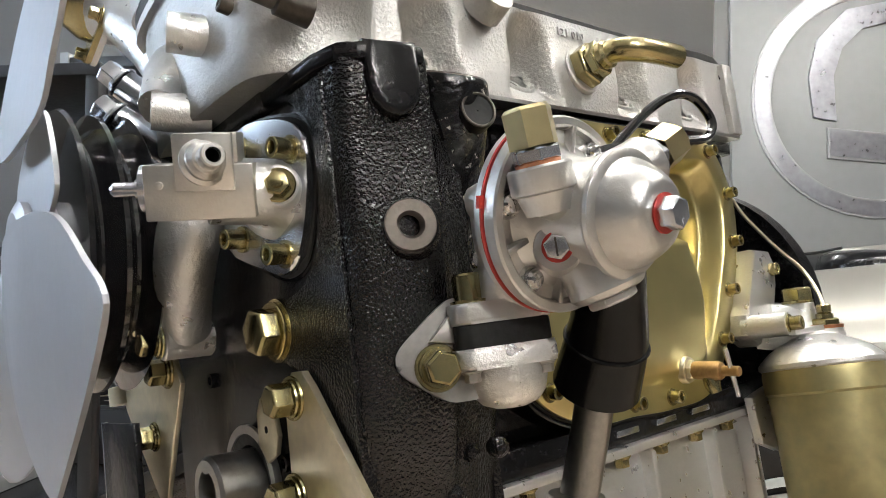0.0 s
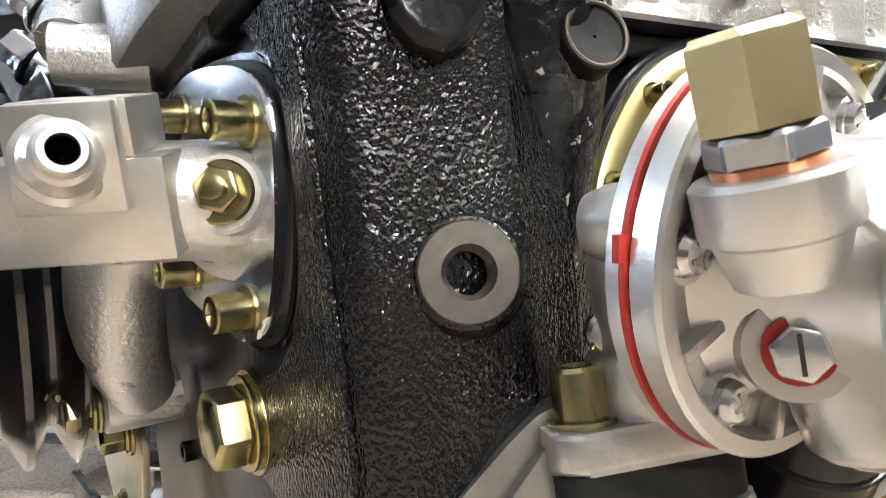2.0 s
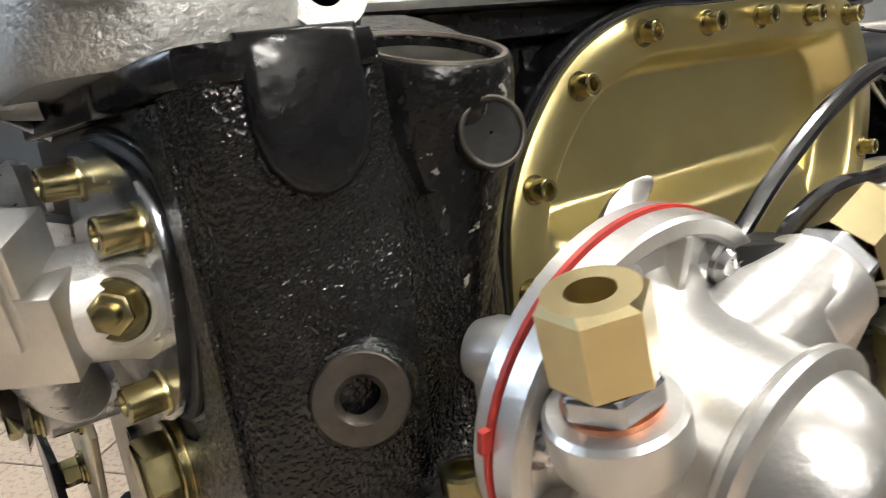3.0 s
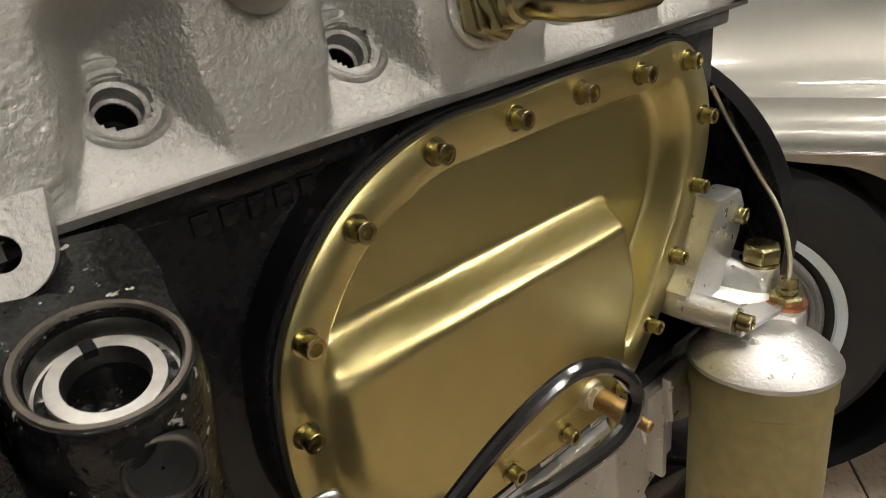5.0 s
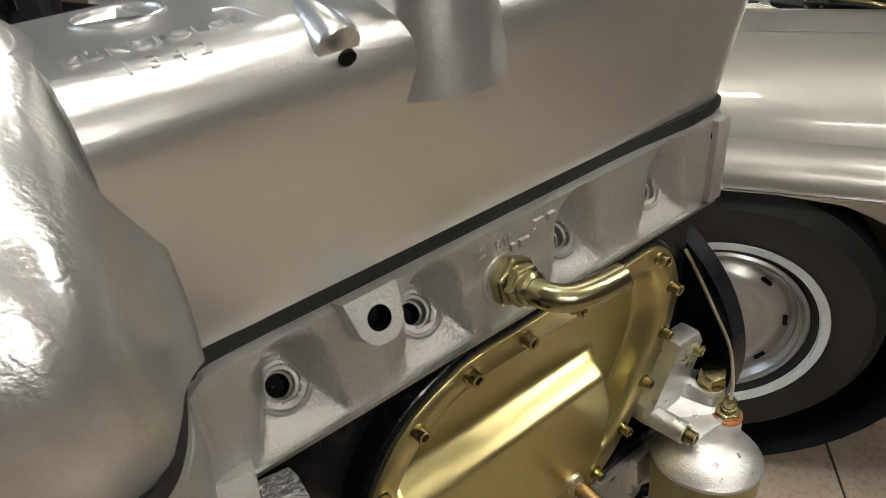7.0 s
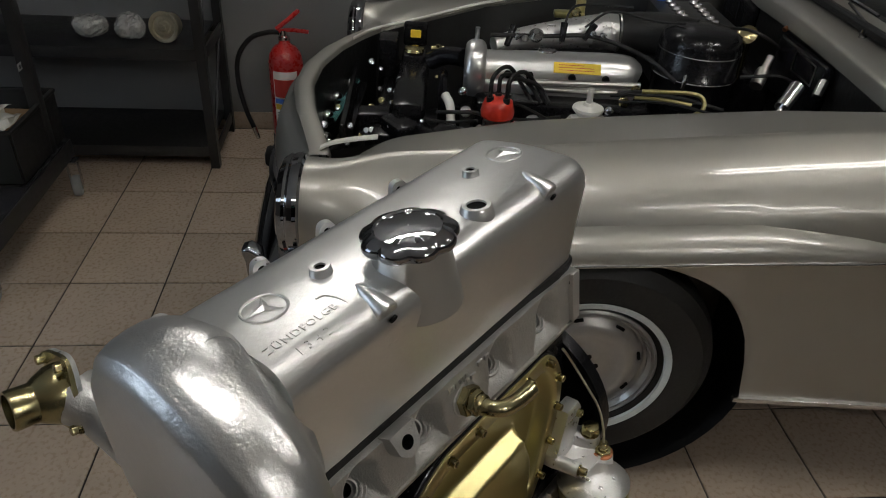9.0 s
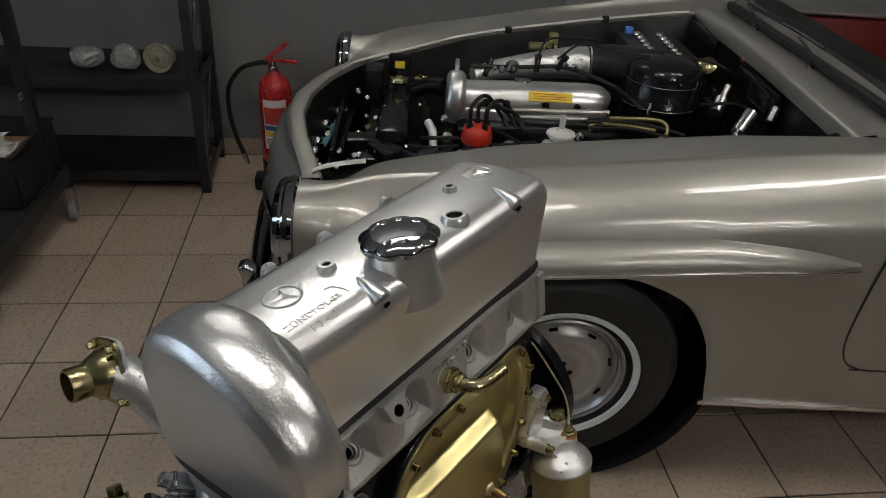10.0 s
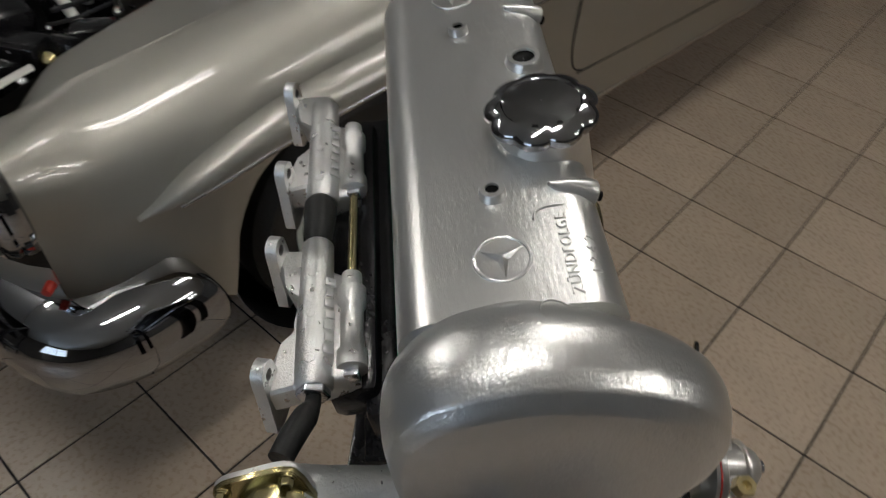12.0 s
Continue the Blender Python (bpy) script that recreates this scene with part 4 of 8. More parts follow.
part("stud_nut", g, BRASS, drive, "yellow nut on a stud")
# sender block: local x up, local y along the block outwards, local z towards its face
mb = Matrix((NA.cross(NF) * -1, NA, NF)).transposed().to_4x4()
mb.translation = (-0.3337, -0.0237, 0.0004)
if mb.to_3x3()[2][0] < 0:
    mb = mb @ Matrix.Diagonal((-1, 1, 1, 1))
g = bmesh.new()
block(g, (-0.0130, 0.0, -0.024), (0.0105, 0.0450, 0.0), mb, bev=0.0008)
sender = part("sender_block", g, MACHINED, engine, "square machined aluminium sender block")
g = bmesh.new()
block(g, (0.0105, 0.0060, -0.022), (0.0235, 0.0320, -0.0005), mb, bev=0.0008)
part("block_step", g, MACHINED, sender)
g = bmesh.new()
block(g, (-0.0006, 0.0075, -0.0004), (0.0232, 0.0315, 0.0040), mb, bev=0.0006)
part("block_pad", g, MACHINED, sender)
mf = mb @ basis((0.0112, 0.0195, 0.0040), (0.30, -0.55, 1))
g = bmesh.new()
lathe(g, [(0.0100, 0), (0.0100, 0.0015), (0.0084, 0.0028), (0.0082, 0.0045), (0.0064, 0.0070), (0.0052, 0.0076), (0.0052, 0.0135), (0.0046, 0.0142), (0.0032, 0.0142), (0.0030, 0.0120)], mf, 32, cap=False)
fit = part("sender_fitting", g, MACHINED, sender)
# shade inside the fitting, painted by a near-black lining
g = bmesh.new()
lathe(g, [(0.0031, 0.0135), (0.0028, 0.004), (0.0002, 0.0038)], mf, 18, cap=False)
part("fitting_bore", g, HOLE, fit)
g = bmesh.new()
lathe(g, [(0.0105, 0.0), (0.0105, 0.003), (0.0042, 0.0032), (0.0042, 0.006), (0.0030, 0.0065), (0.0032, 0.015), (0.0018, 0.0165)], mb @ basis((0.0, 0.0450, -0.012), (0, 1, 0)), 24)
part("bleed_screw", g, PLATED, sender)
g = bmesh.new()
lathe(g, [(0.0018, 0), (0.0016, 0.0012), (0.0004, 0.0016)], mb @ basis((0.002, 0.0385, 0.0), (0, 0, 1)), 12)
part("pin", g, MACHINED, sender)

# ---- fuel pump ----
PA = Vector((-0.02, -0.976, -0.21)).normalized()
PC = Vector((-0.2365, -0.1000, -0.0275))
pm = basis(PC, PA, (0, 0, 1))
pump = part("pump_back", (lambda g: (lathe(g, [(0.0220, -0.012), (0.0330, -0.008), (0.0405, -0.004), (0.0410, -0.0035), (0.0410, 0.0), (0.0390, 0.0)], pm, 56), g)[1])(bmesh.new()), PUMP, engine, "satin aluminium diaphragm fuel pump")
pump.name = "fuel_pump"
g = bmesh.new()
lathe(g, [(0.0405, 0.0), (0.0416, 0.0002), (0.0416, 0.0014), (0.0405, 0.0016)], pm, 56)
block(g, (0.002, 0.0400, 0.0), (0.007, 0.0430, 0.0016), pm)
part("diaphragm", g, REDGASKET, pump, "red diaphragm edge between the flanges")
g = bmesh.new()
lathe(g, [(0.0400, 0.0016), (0.0410, 0.0022), (0.0410, 0.0075), (0.0402, 0.0084), (0.0372, 0.0086), (0.0362, 0.0078), (0.0355, 0.0045), (0.0300, 0.0052), (0.0262, 0.0085), (0.0242, 0.0125), (0.0230, 0.018), (0.0225, 0.0345), (0.0236, 0.0352), (0.0250, 0.0362), (0.0255, 0.0376), (0.0252, 0.0392), (0.0238, 0.0400), (0.0216, 0.0404),
          (0.0212, 0.0418), (0.0203, 0.0440), (0.0186, 0.0472), (0.0164, 0.0505), (0.0142, 0.0531), (0.0124, 0.0544), (0.0105, 0.0549)], pm, 72)
part("pump_dome", g, PUMP, pump, "domed pump cover", 30)
g = bmesh.new()
lathe(g, [(0.0076, 0.0540), (0.0077, 0.0556)], pm, 28)
part("washer", g, REDGASKET, pump)
g = bmesh.new()
hex_head(g, 0.0066, 0.0556, 0.0620, pm, 0.3)
part("dome_bolt", g, PLATED, pump)
# radial webs and six screws
for k in range(6):
    a = math.radians(24 + 60 * k)
    g = bmesh.new()
    block(g, (-0.0013, 0.0, 0.0), (0.0013, 0.0135, 0.0062), pm @ Matrix.Rotation(a - 1.05, 4, "Z") @ Matrix.Translation((0, 0.0235, 0.003)), bev=0.0006)
    part("web", g, PUMP, pump)
    ms = pm @ Matrix.Translation((0.0322 * math.cos(a), 0.0322 * math.sin(a), 0.0066))
    g = bmesh.new()
    lathe(g, [(0.0058, -0.003), (0.0056, 0.0008)], ms, 20)
    cross_screw(g, 0.0043, 0.0040, ms)
    part("pump_screw", g, DULLCHROME, pump)
# priming lever tip beside the flange
g = bmesh.new()
prism(g, [(0.0092 * math.cos(k * 0.3927), 0.0034 * math.sin(k * 0.3927)) for k in range(16)], -0.0011, 0.0011, basis((-0.2130, -0.0850, 0.0088), (-0.35, -0.85, 0.35), (0.93, 0, 0.38)), bev=0.0007)
rod(g, (-0.2190, -0.0850, 0.0068), (-0.2330, -0.0880, -0.0040), 0.0026, seg=12)
part("priming_lever", g, STEEL, pump, "small polished oval lever tip")
# inlet and outlet with their fittings
for base, tip, nm in (((-0.2654, -0.1223, -0.0193), (-0.2691, -0.1239, -0.0017), "a"), ((-0.2080, -0.1235, -0.0140), (-0.1800, -0.1290, 0.0010), "b")):
    d = Vector(tip) - Vector(base)
    mm = basis(base, d)
    L = d.length
    g = bmesh.new()
    lathe(g, [(0.0080, -0.012), (0.0095, -0.006), (0.0122, -0.0045), (0.0126, -0.0035), (0.0126, L * 0.30 - 0.001), (0.0116, L * 0.30)], mm, 32)
    if nm == "a":
        hose(g, [mm @ Vector((0, 0, -0.004)), mm @ Vector((0, 0, -0.013))], 0.011, 4, 24, radii=[0.0112, 0.0085])
        rod(g, mm @ Vector((0, 0, -0.006)), PC + PA * 0.020, 0.0085, 0.0085, 24)
        block(g, (-0.0015, -0.012, 0.0035), (0.0015, 0.0035, 0.0050), basis(mm @ Vector((0, 0, 0)), mm.to_3x3() @ Vector((0, 0, 1)), PA) @ Matrix.Rotation(1.2, 4, "Z"), bev=0.0004)
    else:
        hull = bmesh.new()
        for k in range(20):
            for hgt, rr in ((-0.006, 0.0118), (L * 0.30, 0.0120)):
                hull.verts.new(mm @ Vector((rr * math.cos(k * 0.31416), rr * math.sin(k * 0.31416), hgt)))
        for du in (-0.004, 0.018):
            for da in (0.010, 0.0285):
                for dz in (-0.014, 0.0165):
                    hull.verts.new(PC + PA * da + Vector((du, 0, dz)))
        bmesh.ops.convex_hull(hull, input=hull.verts)
        join(g, hull)
    part("port", g, PUMP, pump)
    g = bmesh.new()
    lathe(g, [(0.0087, L * 0.30), (0.0089, L * 0.30 + 0.0014)], mm, 28)
    part("washer", g, COPPER, pump)
    g = bmesh.new()
    hex_head(g, 0.0096, L * 0.30 + 0.0014, L * 0.30 + 0.0070, mm, 0.5)
    part("port_nut", g, PLATED, pump)
    g = bmesh.new()
    z0 = L * 0.30 + 0.0070
    lo = [g.verts.new(mm @ Vector((x, y, z0))) for x, y in hexagon(0.0098, 0.1)]
    hi = [g.verts.new(mm @ Vector((x, y, z0 + 0.0138))) for x, y in hexagon(0.0098, 0.1)]
    for k in range(6):
        g.faces.new((lo[k], lo[(k + 1) % 6], hi[(k + 1) % 6], hi[k]))
    ring = [g.verts.new(mm @ Vector((0.0082 * math.cos(2 * math.pi * k / 24), 0.0082 * math.sin(2 * math.pi * k / 24), z0 + 0.0152))) for k in range(24)]
    rin = [g.verts.new(mm @ Vector((0.0043 * math.cos(2 * math.pi * k / 24), 0.0043 * math.sin(2 * math.pi * k / 24), z0 + 0.0152))) for k in range(24)]
    rdn = [g.verts.new(mm @ Vector((0.0038 * math.cos(2 * math.pi * k / 24), 0.0038 * math.sin(2 * math.pi * k / 24), z0 + 0.004))) for k in range(24)]
    for a_, b_ in ((ring, rin), (rin, rdn)):
        for k in range(24):
            g.faces.new((a_[k], a_[(k + 1) % 24], b_[(k + 1) % 24], b_[k]))
    for k in range(6):
        q = [ring[(4 * k + j + 0) % 24] for j in range(5)]
        g.faces.new([hi[k], hi[(k + 1) % 6]] + q[::-1])
    g.faces.new(rdn)
    part("union_nut", g, UNION, pump, "yellow plated union nut", 25)
# lower plug with a red washer
mp = basis(Vector((-0.2575, -0.1180, -0.0445)), Vector((-0.78, -0.55, -0.05)))
g = bmesh.new()
lathe(g, [(0.0120, -0.018), (0.0098, -0.003), (0.0092, -0.0015)], mp, 28)
part("plug_boss", g, PUMP, pump)
g = bmesh.new()
lathe(g, [(0.0060, -0.0018), (0.0061, 0.0)], mp, 28)
part("washer", g, REDGASKET, pump)
g = bmesh.new()
hex_head(g, 0.0052, 0.0, 0.0032, mp, 0.2)
part("slotted_plug", g, PLATED, pump)
# raised dark bar paints the shade of the plug's slot
g = bmesh.new()
block(g, (-0.0036, -0.0004, 0.0029), (0.0036, 0.0004, 0.0034), mp)
part("plug_slot", g, DARKSTEEL, pump)
# drain boss below
mp = basis(Vector((-0.2330, -0.1180, -0.0560)), Vector((0.25, -0.15, -1)))
g = bmesh.new()
lathe(g, [(0.0140, -0.016), (0.0158, -0.006), (0.0160, 0.006), (0.0145, 0.0082), (0.0125, 0.0090)], mp, 32)
hex_head(g, 0.0105, 0.0090, 0.0128, mp)
part("drain_boss", g, PUMP, pump)
# neck, post and pedestal
g = bmesh.new()
hose(g, [PC + Vector((0.0, 0.010, -0.006)), PC + Vector((-0.006, 0.020, -0.020)), (-0.2480, -0.0690, -0.0620)], 0.02, 5, 24, radii=[0.0230, 0.0170, 0.0140])
part("pump_neck", g, PUMP, pump, "cast pump foot")
FT = Matrix(((0.906, 0.423, 0, -0.2560), (-0.423, 0.906, 0, -0.0840), (0, 0, 1, 0), (0, 0, 0, 1)))     # the foot's own axes


def foot_plan(w, d, y=0.0):
    r, out = 0.006, []
    for cx, cy, a0 in ((-w + r, y + r, 180), (w - r, y + r, 270), (w - r, y + d - r, 0), (-w + r, y + d - r, 90)):
        out += [(cx + r * math.cos(radians(a0 + 18 * k)), cy + r * math.sin(radians(a0 + 18 * k))) for k in range(6)]
    return out


g = bmesh.new()
prism(g, foot_plan(0.0220, 0.034), -0.0690, -0.0600, FT, bev=0.0022, seg=3)
part("foot_flange", g, PUMP, pump, "cast foot flange of the pump")
g = bmesh.new()
lathe(g, [(0.0080, 0.0), (0.0088, 0.008), (0.0088, 0.014), (0.0070, 0.019), (0.0010, 0.021)], basis((-0.2520, -0.0930, -0.0190), (-0.30, 0.93, 0.1)), 24)
part("lever_knob", g, PUMP, pump, "cast end of the priming lever")
g = bmesh.new()
block(g, (-0.2585, -0.0800, -0.061), (-0.2550, -0.0720, -0.016), bev=0.0012)
part("post", g, PUMP, pump)
g = bmesh.new()
lathe(g, [(0.0052, -0.004), (0.0054, 0.003), (0.0044, 0.004), (0.0012, 0.0045)], basis((-0.2540, -0.0720, -0.0414), (-0.6, -0.8, 0)), 20)
part("side_screw", g, DULLCHROME, pump)
g = bmesh.new()
prism(g, foot_plan(0.0212, 0.032, 0.001), -0.0790, -0.0690, FT, bev=0.001)
part("spacer", g, RUBBER, pump, "thick black insulating spacer")
g = bmesh.new()
prism(g, foot_plan(0.0222, 0.034, -0.0005), -0.0880, -0.0790, FT, bev=0.0025, seg=3)
foot = part("pump_foot", g, CAST, pump, "cast aluminium drive housing below the pump")
g = bmesh.new()
lathe(g, [(0.0178, -0.0870), (0.0176, -0.0940), (0.0160, -0.1000), (0.0125, -0.1040), (0.0070, -0.1060), (0.0003, -0.1064)], FT @ Matrix.Translation((0.0025, 0.0172, 0)) @ Matrix.Diagonal((1.0, 0.93, 1, 1)), 36)
part("drive_housing", g, CAST, foot, "rounded bowl of the drive housing", 60)
for x in (-0.0165, 0.0165):
    g = bmesh.new()
    bolt_mesh(g, 0.0035, 0.0050, FT @ basis((x, 0.006, -0.0880), (0, 0, -1)))
    part("flange_nut", g, STEEL, foot)
mpz = FT @ basis((-0.0280, 0.0140, -0.0800), (0, -1, 0.0), (0, 0, 1))
g = bmesh.new()
prism(g, [(q.x, q.y) for q in spline([(0.0235, -0.0100, 0), (0.0205, -0.0030, 0), (0.0120, 0.0080, 0), (0.0045, 0.0165, 0), (-0.0010, 0.0185, 0), (-0.0060, 0.0165, 0), (-0.0130, 0.0080, 0), (-0.0190, -0.0010, 0), (-0.0205, -0.0080, 0), (-0.0190, -0.0200, 0), (-0.0100, -0.0300, 0), (0.0100, -0.0300, 0), (0.0220, -0.0200, 0)], 5, closed=True)], -0.018, 0.0006, mpz, bev=0.0020)
mount = part("mount_plate", g, STEEL, foot, "diamond shaped cast mounting plate")
g = bmesh.new()
prism(g, [(0.002, -0.016), (0.012, -0.016), (0.016, -0.006), (0.006, 0.004)], 0.0, 0.0040, mpz, bev=0.001)
part("mount_web", g, STEEL, mount)
g = bmesh.new()
bolt_mesh(g, 0.0078, 0.0120, mpz @ Matrix.Translation((-0.0050, 0.001, 0.0006)))
part("mount_bolt", g, BRASS, mount, "yellow hexagon bolt with spring washer")
g = bmesh.new()
lathe(g, [(0.0080, -0.0600), (0.0082, -0.0586), (0.0064, -0.0586), (0.0062, -0.0482), (0.0056, -0.0472), (0.0036, -0.0472), (0.0032, -0.0500), (0.0003, -0.0502)], Matrix.Translation((-0.2630, -0.0695, 0.0)), 28, cap=False)
part("flange_screw", g, BRASS, pump, "bright yellow socket screw")

# ---- breather boot and tube ----
bm = bmesh.new()
hose(bm, [(-0.2020, -0.1030, -0.0180), (-0.1900, -0.0930, -0.0350), (-0.1760, -0.0780, -0.0620), (-0.1660, -0.0630, -0.0850), (-0.1600, -0.0470, -0.1080)], 0.02, 6, 28, radii=[0.0150, 0.0160, 0.0175, 0.0215, 0.0235])
torus(bm, 0.0215, 0.0012, basis((-0.1660, -0.0630, -0.0850), (0.006, 0.016, -0.023)), 36, 6)
boot = part("breather_boot", bm, BOOT, engine, "black rubber breather boot")
bm = bmesh.new()
hose(bm, [(-0.1615, -0.050, -0.104), (-0.1640, -0.0420, -0.130), (-0.1700, -0.0320, -0.165), (-0.172, -0.030, -0.175)], 0.0105, 6, 24)
lathe(bm, [(0.0150, 0), (0.0160, 0.004), (0.0150, 0.008), (0.0110, 0.009)], basis((-0.172, -0.030, -0.172), (0.1, -0.15, 1)), 28)
part("breather_tube", bm, STEEL, engine, "bare steel breather tube")
# cable loop behind the pump
bm = bmesh.new()
hose(bm, [(-0.2020, -0.1056, -0.004), (-0.185, -0.108, 0.010), (-0.166, -0.112, 0.0235), (-0.149, -0.116, 0.0310), (-0.1375, -0.1200, 0.0285), (-0.1310, -0.1227, 0.0170), (-0.139, -0.1227, 0.0075), (-0.160, -0.120, 0.0050), (-0.176, -0.118, 0.0055), (-0.190, -0.1155, 0.0010), (-0.2010, -0.1140, -0.008)], 0.0024, 8, 10)
part("cable_loop", bm, GLOSSBLACK, engine, "glossy black looped cable")
bm = bmesh.new()
lathe(bm, [(0.020, -0.006), (0.0215, 0.0), (0.020, 0.004), (0.0003, 0.006)], basis((-0.1975, -0.1070, -0.0075), (0.15, 0.1, 1)), 28)
part("cable_boot", bm, RUBBER, engine)

# ---- fuel filter ----
fx = basis((0.1050, -0.0510, -0.1330), (0.10, 0.06, 1)) @ Matrix.Diagonal((0.87, 0.87, 0.95, 1))
bm = bmesh.new()
lathe(bm, [(0.0400, -0.175), (0.0455, -0.165), (0.0475, -0.150), (0.0480, -0.020), (0.0500, -0.018), (0.0500, -0.004), (0.0490, 0.0)], fx, 56)
can = part("filter_can", bm, CANGOLD, engine, "olive gold fuel filter canister")
bm = bmesh.new()
lathe(bm, [(0.0490, 0.0), (0.0515, 0.0015), (0.0515, 0.0045), (0.0480, 0.0085), (0.0400, 0.0150), (0.0300, 0.0200), (0.0220, 0.0235), (0.0190, 0.0255), (0.0120, 0.0262)], fx, 56)
fh = part("filter_head", bm, CAST, engine, "cast aluminium fuel filter head", 30)
bm = bmesh.new()
BX = Matrix(((1, 0, 0, 0), (0, 0, 1, 0), (0, 1, 0, 0), (0, 0, 0, 1)))     # an outline in x and z, raised along y
prism(bm, [(0.104, -0.034), (0.132, -0.036), (0.138, -0.048), (0.134, -0.066), (0.120, -0.086), (0.108, -0.108), (0.086, -0.112), (0.072, -0.102), (0.074, -0.086), (0.092, -0.066)], -0.016, 0.004, BX, bev=0.003)
fbr = part("filter_bracket", bm, CAST, fh, "cast mounting bracket of the fuel filter")
g = bmesh.new()
VENT, BANJO = (0.1335, -0.0300), (0.1310, -0.0495)


def web_hull(points, posts):
    """A cast web stretched from a bracket face to round bosses."""
    g = bmesh.new()
    for p_ in points:
        g.verts.new(p_)
    for (x, y), r, lo, hi in posts:
        for k in range(20):
            for z, rr in ((lo, r * 1.08), (hi, r)):
                g.verts.new((x + rr * math.cos(k * 0.31416), y + rr * math.sin(k * 0.31416), z))
    bmesh.ops.convex_hull(g, input=g.verts)
    return g


part("bracket_body", web_hull([(x, -0.012, z) for x in (0.116, 0.135) for z in (-0.080, -0.108)], [(VENT, 0.0122, -0.112, -0.0875)]), CAST, fbr, "", 50)
part("bracket_body", web_hull([(x, -0.012, z) for x in (0.088, 0.128) for z in (-0.098, -0.114)], [(VENT, 0.0118, -0.118, -0.0985), (BANJO, 0.0126, -0.124, -0.1085)]), CAST, fbr, "", 50)
for p_, lo, hi in ((VENT, -0.092, -0.0825), (BANJO, -0.112, -0.1040)):
    g = bmesh.new()
    lathe(g, [(0.0122, lo), (0.0120, hi - 0.001), (0.0110, hi)], Matrix.Translation((*p_, 0)), 28)
    part("bracket_boss", g, CAST, fbr)
for z in (-0.1035,):
    g = bmesh.new()
    prism(g, [(0.080, -0.048), (0.140, -0.056), (0.142, -0.030), (0.084, -0.012)], z - 0.002, z + 0.002, bev=0.0012)
    part("bracket_rib", g, CAST, fbr)
for c in ((0.1285, -0.0120, -0.0520), (0.0835, -0.0430, -0.0965)):
    g = bmesh.new()
    lathe(g, [(0.0095, -0.034 if c[0] < 0.1 else -0.012), (0.0092, 0.0)], basis(c, (0.1, -1, 0)), 24)
    part("bracket_boss", g, CAST, fbr)
    g = bmesh.new()
    socket_mesh(g, 0.0055, 0.0095, basis(c, (0.1, -1, 0)))
    part("bracket_screw", g, BRASS, fbr, "yellow socket screw")
g = bmesh.new()
mm = basis((0.1335, -0.0300, -0.0818), (0.03, -0.03, 1))
lathe(g, [(0.0118, -0.001), (0.0122, 0.0012)], mm, 28)
hex_head(g, 0.0122, 0.001, 0.0120, mm, 0.3)
part("vent_bolt", g, BRASS, fh, "yellow hexagon cap bolt")
g = bmesh.new()
mm = basis((0.1310, -0.0495, -0.1035), (0.03, -0.06, 1))
lathe(g, [(0.0128, -0.001), (0.0128, 0.0014), (0.0120, 0.0016)], mm, 28)
part("washer", g, COPPER, fh)
g = bmesh.new()
hex_head(g, 0.0110, 0.0008, 0.0065, mm, 0.5)
lathe(g, [(0.0065, 0.0065), (0.0065, 0.0100), (0.0050, 0.0105), (0.0055, 0.0115), (0.0055, 0.0165), (0.0045, 0.0175)], mm, 20)
part("banjo_bolt", g, BRASS, fh)
# yellow wire and black hose rising behind the filter
bm = bmesh.new()
hose(bm, [(0.1315, -0.0505, -0.087), (0.142, -0.044, -0.075), (0.154, -0.030, -0.055), (0.159, -0.008, -0.030), (0.158, 0.012, 0.000), (0.150, 0.018, 0.020)], 0.0016, 8, 8)
part("yellow_wire", bm, PALEGOLD, engine, "pale yellow thin fuel line")
bm = bmesh.new()
rim_ = [(0.004 + 0.125 * math.cos(radians(a)) + 0.088, -0.085 + 0.125 * math.sin(radians(a))) for a in range(90, 271, 6)]
prism(bm, [(p[0], p[1]) for p in rim_] + [(0.19, -0.21), (0.19, 0.04)], 0.0, 0.018, Matrix(((0, 0, 1, 0.160), (1, 0, 0, 0), (0, 1, 0, 0), (0, 0, 0, 1))), bev=0.004)
part("bell_plate", bm, BLACKSM, engine, "black rounded end plate behind the block")
# ---- oil pan ----
bm = bmesh.new()
prism(bm, [(-0.205, 0.000), (0.145, 0.000), (0.152, 0.01), (0.152, 0.19), (-0.205, 0.19)], -0.1640, -0.1580, bev=0.0015)
part("pan_flange", bm, CAST, engine)
bm = bmesh.new()
g = [(-0.190, 0.012), (0.06, 0.012), (0.125, 0.022), (0.135, 0.05), (0.135, 0.18), (-0.19, 0.18)]
prism(bm, g, -0.290, -0.1640, bev=0.012, seg=4)
pan = part("oil_pan", bm, CAST, engine, "cast aluminium oil pan")
for x in (-0.12, -0.05, 0.03, 0.085):
    bm = bmesh.new()
    block(bm, (x - 0.003, 0.002, -0.250), (x + 0.003, 0.02, -0.166), bev=0.002)
    part("pan_rib", bm, CAST, pan)
bm = bmesh.new()
prism(bm, [(0.070, -0.150), (0.100, -0.145), (0.112, -0.160), (0.104, -0.172), (0.118, -0.185), (0.098, -0.196), (0.074, -0.186)], -0.010, -0.002, BX, bev=0.002)
part("pan_lug", bm, CAST, pan)
bm = bmesh.new()
prism(bm, [(0.140, -0.175), (0.168, -0.165), (0.176, -0.215), (0.162, -0.222), (0.146, -0.205)], -0.040, -0.034, BX, bev=0.001)
rod(bm, (0.168, -0.046, -0.212), (0.168, -0.022, -0.212), 0.007)
